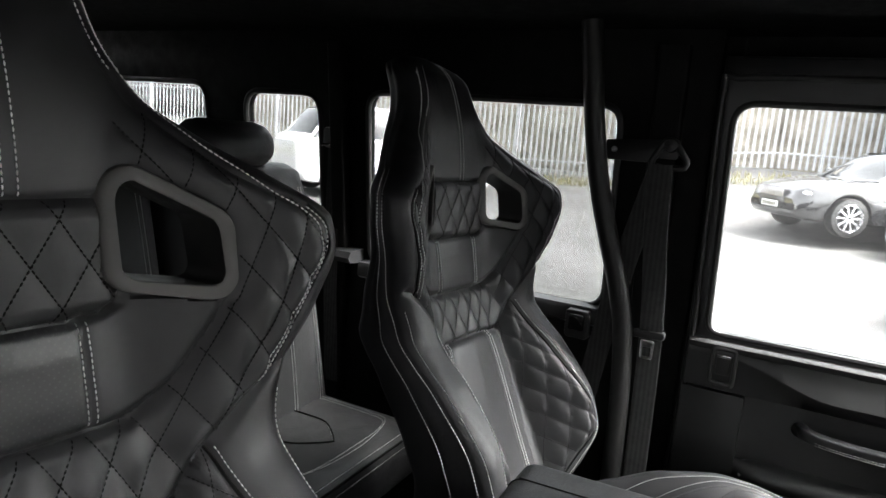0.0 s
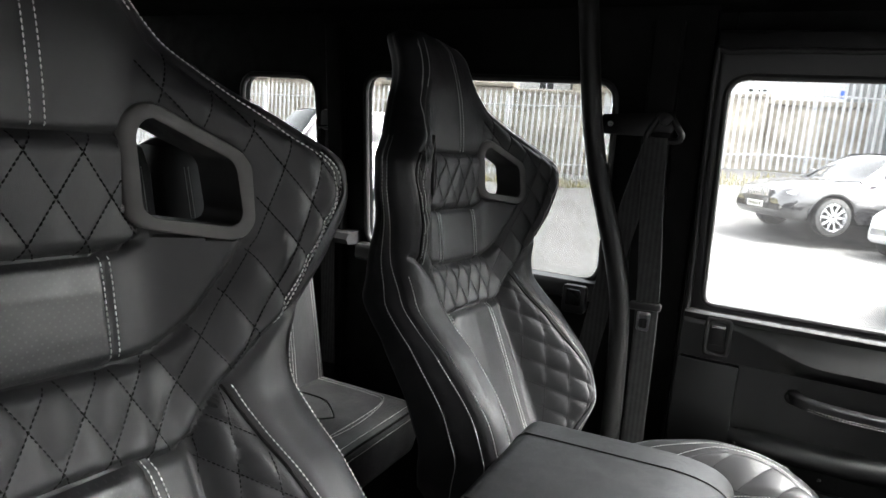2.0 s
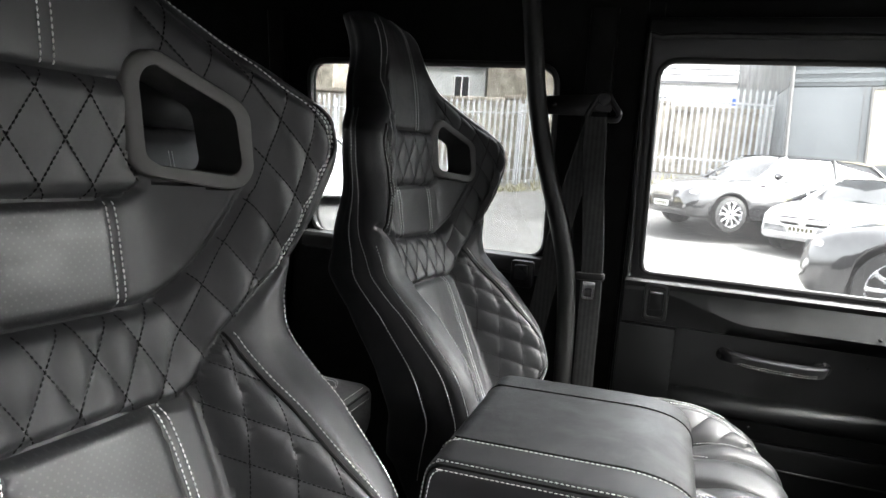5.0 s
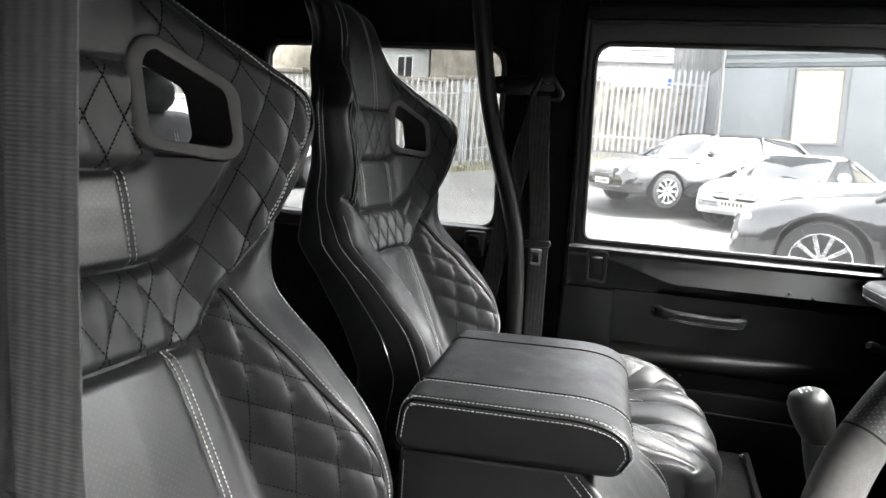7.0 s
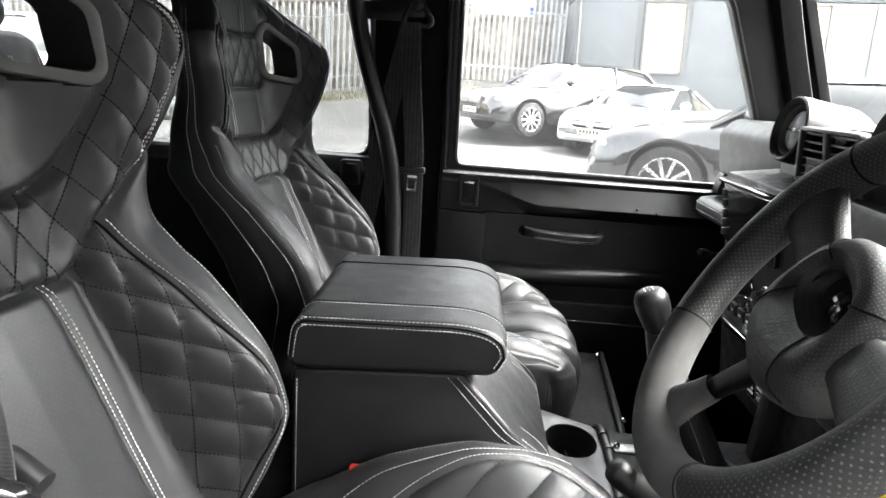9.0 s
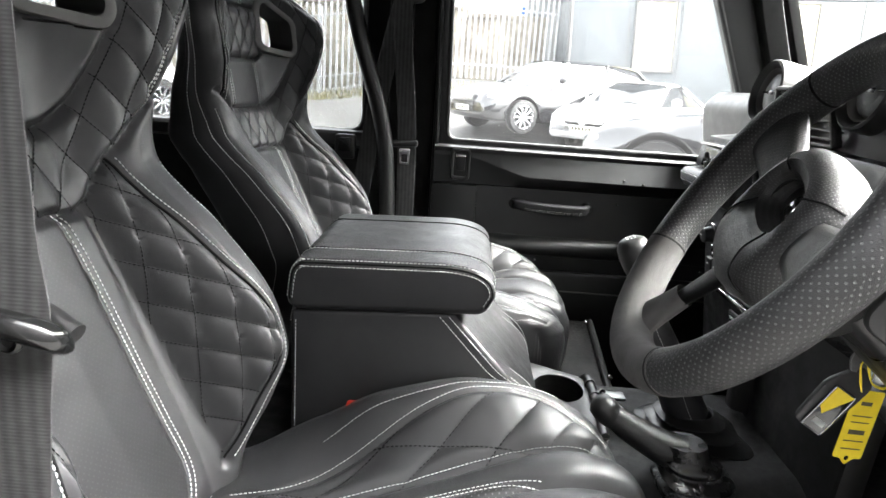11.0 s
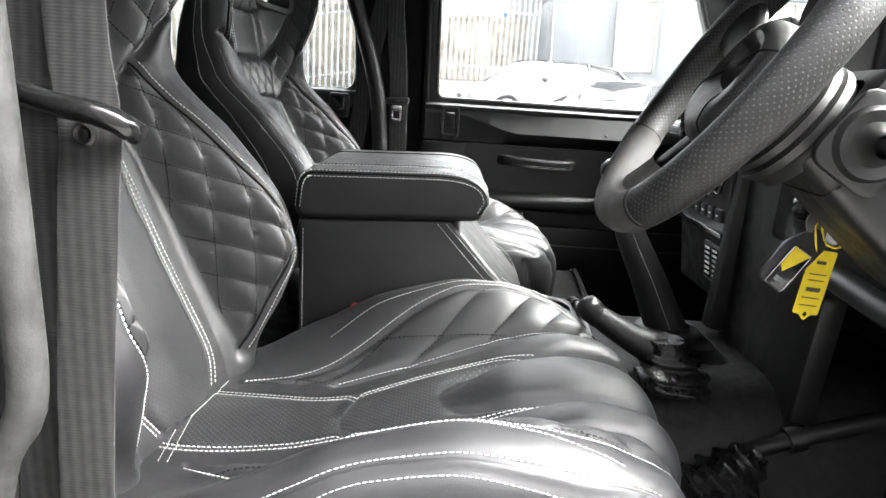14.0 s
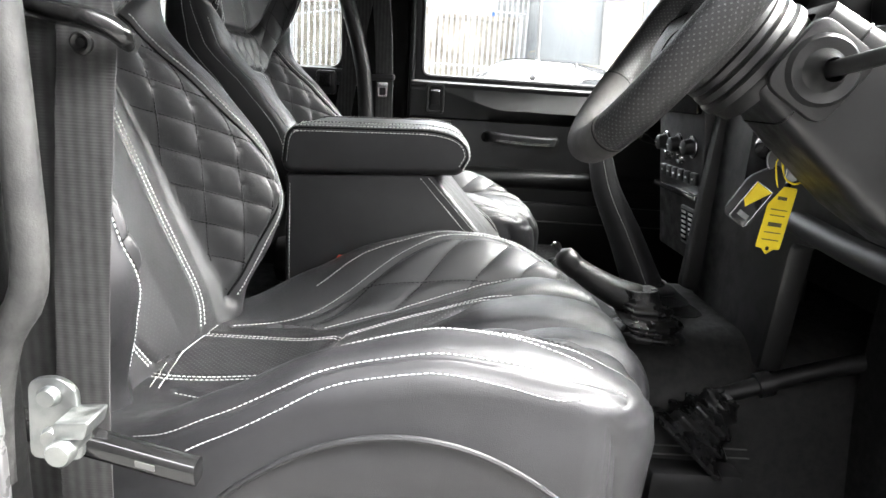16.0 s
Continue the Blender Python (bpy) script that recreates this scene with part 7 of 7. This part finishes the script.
def house(name, x0, x1, y0, depth, z0, eave, ridge, wall, roof, label, windows):
    h = thing(name, ((x0 + x1) / 2, y0, z0), label, "house")
    part("wall", box(x0, x1, y0, y0 + depth, z0, eave, 0.02), wall, h)
    r = [(y0 - 0.25, eave - 0.05), (y0 + depth / 2, ridge), (y0 + depth + 0.25, eave - 0.05), (y0 + depth + 0.25, eave - 0.17), (y0 + depth / 2, ridge - 0.14), (y0 - 0.25, eave - 0.17)]
    roof_ob = part("roof", prism(r, x0 - 0.3, x1 + 0.3, "x", 0), roof, h, "slate roof", False)
    gab = [(y0 + 0.02, eave - 0.02), (y0 + depth / 2, ridge - 0.16), (y0 + depth - 0.02, eave - 0.02)]
    for x in (x0 + 0.01, x1 - 0.21):
        part("gable", prism(gab, x, x + 0.2, "x", 0), wall, h, "", False)
    n = 9
    for i in range(1, n):
        t = i / n
        part("slate_course", box(x0 - 0.3, x1 + 0.3, y0 - 0.25 + t * (depth / 2 + 0.25) - 0.02, y0 - 0.25 + t * (depth / 2 + 0.25) + 0.02, eave - 0.05 + t * (ridge - eave + 0.05), eave + 0.0 + t * (ridge - eave + 0.05), 0.0), roof, roof_ob, "", False)
    part("chimney", box(x0 + 0.4, x0 + 1.1, y0 + depth / 2 - 0.3, y0 + depth / 2 + 0.3, ridge - 0.5, ridge + 0.8, 0.03), STONE, roof_ob)
    for wx, wz, ww, wh in windows:
        win = part("window", box(wx - ww / 2, wx + ww / 2, y0 - 0.03, y0 + 0.05, wz, wz + wh, 0.01), WINDOW_FRAME, h, "white framed window")
        for sx in (-1, 1):
            part("pane", box(wx + sx * ww / 4 - ww / 5, wx + sx * ww / 4 + ww / 5, y0 - 0.036, y0 - 0.031, wz + 0.08, wz + wh - 0.08, 0), DARK_GLASS, win, "", False)
    return h


house("house", -14.5, -8.6, 30.0, 6.0, 1.6, 6.2, 8.9, RENDER_WHITE, SLATE, "white rendered house with a grey slate roof", [(-12.6, 4.6, 0.8, 1.1), (-9.8, 4.6, 0.8, 1.1)])
house("stone_house", -8.2, -3.4, 29.0, 6.0, 1.6, 8.8, 11.0, STONE, SLATE, "rubble stone house with a tall window", [(-5.3, 6.6, 0.9, 1.5)])
house("house", -2.5, 4.6, 31.0, 8.0, 1.6, 5.9, 8.7, RENDER_WHITE, SLATE, "white rendered building with a blue sign", [(3.0, 4.0, 0.9, 0.7), (4.2, 4.0, 0.6, 0.7), (-0.5, 4.2, 0.9, 1.0)])
house("house", -26.0, -16.5, 29.0, 7.0, 1.6, 6.5, 9.2, STONE, SLATE, "weathered stone house with slate roof", [(-21, 4.6, 0.9, 1.2), (-18, 4.6, 0.9, 1.2)])
sign = solid("sign_board", box(2.62, 3.95, 30.93, 30.99, 4.84, 5.16, 0.01), BLUE, "plain blue sign board on a white wall", "sign")
shed = thing("warehouse", (8.0, 16.5, 0.3), "pale grey panelled warehouse with a tall bright window", "building")
LEAN_ = Matrix.Translation((2.7, 16.5, 1.5)) @ Matrix.Rotation(radians(-2.6), 4, "Y") @ Matrix.Translation((-2.7, -16.5, -1.5))
part("wall", moved(box(2.92, 22.0, 16.5, 30.0, -1.5, 3.80, 0.01), LEAN_), PANEL_GREY, shed)
part("upper_wall", moved(box(2.92, 22.0, 16.49, 30.0, 3.815, 8.5, 0.01), LEAN_), PANEL_GREY, shed)
for k in range(24):
    part("louvre", moved(box(2.93, 21.9, 16.47, 16.495, 3.90 + 0.19 * k, 4.0 + 0.19 * k, 0.01, 1), LEAN_), PANEL_GREY, shed)
for x in (4.50, 5.84, 7.5, 8.9, 10.4, 11.9, 13.4):
    part("panel_joint", moved(box(x - 0.012, x + 0.012, 16.485, 16.505, -0.5, 3.80, 0), LEAN_), PLASTIC_GREY, shed, "", False)
part("downpipe", moved(sweep([(2.98, 16.40, 0.0), (2.98, 16.40, 4.6), (2.98, 16.42, 4.7)], 0.045, 10), LEAN_), PLASTIC_GREY, shed)
for x0 in (4.63, 8.2, 11.7):
    win = part("window", moved(prism([(x0, 1.97), (x0 + 1.1, 1.97), (x0 + 1.1, 3.78), (x0, 3.78)], 16.44, 16.52, "y", 0.005, 1, [[(x0 + 0.06, 2.03), (x0 + 1.04, 2.03), (x0 + 1.04, 3.72), (x0 + 0.06, 3.72)]]), LEAN_), PLASTIC_GREY, shed, "grey window frame")
    part("blind", moved(box(x0 + 0.06, x0 + 1.04, 16.485, 16.497, 2.03, 3.72, 0), LEAN_), CREAM, win, "cream window blind", False)


def car(x, y, turn, kind, paint, label, plate=True):
    """A parked car; its own axes: x ahead, y to its left, z up, wheels on the ground."""
    L, Wd, H = {"estate": (4.9, 1.90, 1.56), "coupe": (4.75, 1.86, 1.42), "suv": (4.9, 1.96, 1.62), "offroad": (4.75, 1.92, 1.85)}[kind]
    g = float(ground_z(x, y))
    m = Matrix.Translation((x, y, g)) @ Matrix.Rotation(radians(turn), 4, "Z")
    c = thing("parked_car", (x, y, g), label, "car")
    hl, hw, R = L / 2, Wd / 2, 0.34 if kind in ("estate", "coupe") else 0.39
    hood = {"estate": 0.97, "coupe": 0.90, "suv": 1.02, "offroad": 1.15}[kind]
    belt_ = {"estate": 1.06, "coupe": 0.98, "suv": 1.10, "offroad": 1.24}[kind]
    st = [(-hl, 0.45, hood * 0.92, 0.80), (-hl + 0.12, 0.30, belt_ * 0.98, 0.92), (-hl + 0.6, 0.24, belt_, 0.985), (-0.6, 0.22, belt_, 1.0), (0.6, 0.22, belt_ * 0.99, 1.0), (hl - 1.45, 0.22, hood * 1.06, 0.995), (hl - 0.7, 0.23, hood * 0.98, 0.97), (hl - 0.22, 0.24, hood * 0.86, 0.90), (hl - 0.04, 0.28, hood * 0.74, 0.80), (hl, 0.34, hood * 0.62, 0.74)]
    fs = [smooth_table([s[0] for s in st], [s[i] for s in st]) for i in (1, 2, 3)]
    wx = (hl - 0.88, -hl + 0.90)
    rows = []
    for q in np.linspace(-hl, hl, 70):
        lo, hi, w = float(fs[0](q)), float(fs[1](q)), float(fs[2](q)) * hw
        arch = lo
        for a in wx:
            d = abs(q - a)
            if d < R + 0.06:
                arch = max(arch, math.sqrt((R + 0.06) ** 2 - d * d) + R * 0.98)
        rows.append([(q, -w * 0.55, lo), (q, -w * 0.90, max(lo, arch - 0.02)), (q, -w * 0.985, max(lo + 0.04, arch)), (q, -w, max(lo + 0.16, arch + 0.02)), (q, -w * 1.0, max(0.62 * hi, arch + 0.04)), (q, -w * 0.97, max(0.86 * hi, arch + 0.06)), (q, -w * 0.90, hi * 0.965), (q, -w * 0.75, hi * 0.995), (q, 0, hi * 1.012), (q, w * 0.75, hi * 0.995), (q, w * 0.90, hi * 0.965), (q, w * 0.97, max(0.86 * hi, arch + 0.06)), (q, w, max(0.62 * hi, arch + 0.04)), (q, w, max(lo + 0.16, arch + 0.02)), (q, w * 0.985, max(lo + 0.04, arch)), (q, w * 0.90, max(lo, arch - 0.02)), (q, w * 0.55, lo)])
    v, f = rows_to_vf(rows, True)
    n = len(rows[0])
    part("body", moved((v, f + [tuple(range(n)), tuple(69 * n + i for i in range(n))[::-1]]), m), paint, c, "", True, 50)
    tail = -hl + (0.25 if kind != "coupe" else 0.75)
    nose = hl - (1.35 if kind in ("estate", "coupe") else 1.25)
    rt = -hl + (0.75 if kind != "coupe" else 1.7)
    rf = hl - 2.15
    gl = [[(q, -hw * 0.88 * k, z), (q, hw * 0.88 * k, z)] for q, z, k in ()]
    sec = [(tail, belt_ * 0.97, 0.80), (rt, H - 0.06, 0.66), ((rt + rf) / 2, H, 0.70), (rf, H - 0.03, 0.68), (nose, hood * 1.03, 0.84)]
    tops = smooth_table([s[0] for s in sec], [s[1] for s in sec])
    wid = smooth_table([s[0] for s in sec], [s[2] for s in sec])
    rows = []
    for q in np.linspace(tail, nose, 40):
        t, w = float(tops(q)), float(wid(q)) * hw
        b = belt_ * 0.93
        wb = hw * 0.90
        rows.append([(q, -wb, b), (q, -(wb * 0.5 + w * 0.5), (b + t) / 2), (q, -w, max(b, t - 0.05)), (q, -w * 0.85, max(b, t - 0.012)), (q, 0, max(b, t)), (q, w * 0.85, max(b, t - 0.012)), (q, w, max(b, t - 0.05)), (q, wb * 0.5 + w * 0.5, (b + t) / 2), (q, wb, b)])
    v, f = rows_to_vf(rows, True)
    cabin = part("cabin_glass", moved((v, f), m), DARK_GLASS, c, "dark car glass", True, 50)
    rows = []
    for q in np.linspace(rt - 0.05, rf + 0.05, 24):
        t, w = float(tops(q)), float(wid(q)) * hw
        rows.append([(q, -w * 1.02, t - 0.055), (q, -w * 0.86, t), (q, 0, t + 0.012), (q, w * 0.86, t), (q, w * 1.02, t - 0.055), (q, w * 0.8, t - 0.03), (q, -w * 0.8, t - 0.03)])
    part("roof", moved(rows_to_vf(rows, True), m), paint, c, "", True, 50)
    for sgn in (-1, 1):
        for a, b in ((rf + 0.02, nose), (rt, tail), ((rt + rf) / 2 - 0.05, (rt + rf) / 2 - 0.05)):
            za, zb = float(tops(a)) - 0.04, belt_ * 0.93
            part("window_post", moved(sweep([(a, sgn * float(wid(a)) * hw * 1.01, za), (b, sgn * hw * 0.89, zb)], 0.03, 6), m), paint if a != (rt + rf) / 2 - 0.05 else GLOSS_BLACK, c)
        mir = part("door_mirror", moved(ball((nose - 0.35, sgn * (hw + 0.10), belt_ + 0.06), 0.11, 12, 8, (0.6, 1.0, 0.7)), m), paint, c)
        part("headlight", moved(ball((hl - 0.20, sgn * hw * 0.70, hood * 0.72), 0.17, 14, 8, (0.7, 1.0, 0.42)), m), HEADLIGHT, c, "clear headlight")
        part("taillight", moved(ball((-hl + 0.14, sgn * hw * 0.72, hood * 0.86), 0.15, 12, 8, (0.6, 1.1, 0.6)), m), TAILLIGHT, c, "red tail light")
        part("lower_intake", moved(box(hl - 0.16, hl - 0.02, sgn * hw * 0.60 - 0.16, sgn * hw * 0.60 + 0.16, 0.34, 0.47, 0.02), m), GLOSS_BLACK, c)
        for a in wx:
            wm = m @ Matrix.Translation((a, sgn * (hw - 0.10), R)) @ Matrix.Rotation(radians(-90 * sgn), 4, "X")
            tyre = part("wheel", moved(lathe([(R * 0.70, -0.11), (R * 0.96, -0.11), (R, -0.06), (R, 0.07), (R * 0.96, 0.105), (R * 0.72, 0.11), (R * 0.69, 0.08), (R * 0.66, 0.02), (0.0, 0.0)], None, 36), wm), RUBBER, c)
            part("rim", moved(lathe([(R * 0.72, 0.105), (R * 0.70, 0.112), (R * 0.67, 0.09), (R * 0.64, 0.05)], None, 36), wm), ALLOY, tyre, "alloy rim")
            for k in range(10):
                part("rim_spoke", moved(moved(prism([(0.02, -0.016), (R * 0.69, -0.022), (R * 0.69, 0.022), (0.02, 0.016)], 0.06, 0.095, "z", 0.004, 1), Matrix.Rotation(radians(36 * k), 4, "Z")), wm), ALLOY, tyre)
    gw = hw * (0.42 if kind == "estate" else 0.48)
    g0, g1 = (0.40, hood * 0.80) if kind == "estate" else (0.52, hood * 0.74)
    gr = part("grille", moved(prism(rounded([(-gw, g0 + 0.06), (-gw * 0.8, g0), (gw * 0.8, g0), (gw, g0 + 0.06), (gw * 0.95, g1), (-gw * 0.95, g1)], 0.05), hl - 0.05, hl + 0.015, "x", 0.008), m), GLOSS_BLACK, c, "dark grille")
    if kind == "estate":
        for k in range(14):
            y0 = -gw * 0.9 + gw * 1.8 * k / 13
            part("grille_bar", moved(box(hl + 0.012, hl + 0.03, y0 - 0.012, y0 + 0.012, g0 + 0.20, g1 - 0.02, 0.004, 1), m), CHROME, gr)
    else:
        for k in range(3):
            z0 = g0 + 0.06 + (g1 - g0 - 0.1) * k / 2
            part("grille_bar", moved(box(hl + 0.012, hl + 0.03, -gw * 0.95, gw * 0.95, z0 - 0.012, z0 + 0.012, 0.004, 1), m), CHROME, gr)
        part("badge", moved(lathe([(0, 0.04), (0.08, 0.03), (0.09, 0.0)], Matrix.Translation((hl + 0.01, 0, (g0 + g1) / 2)) @ Matrix.Rotation(radians(90), 4, "Y"), 24), m), CHROME, gr, "round bright emblem")
    if plate:
        pl = part("number_plate", moved(box(hl + 0.02, hl + 0.035, -0.26, 0.26, 0.40, 0.51, 0.004), m), RENDER_WHITE, c, "white plate")
        for k in range(6):
            part("plate_bar", moved(box(hl + 0.036, hl + 0.039, -0.21 + 0.072 * k, -0.165 + 0.072 * k, 0.425, 0.485, 0), m), INK, pl, "", False)
    return c


car(2.43, 13.9, 211, "estate", CAR_BLACK, "black estate car with a chrome barred grille parked in the yard")
car(4.12, 13.05, 230, "coupe", CAR_WHITE, "white coupe with a round grille emblem parked in the yard")
car(4.30, 6.34, 160, "suv", CAR_GREY, "dark grey sports utility vehicle parked close by", False)
car(-7.46, 11.5, 60, "offroad", CAR_WHITE, "white sports utility vehicle with red tail lights", False)
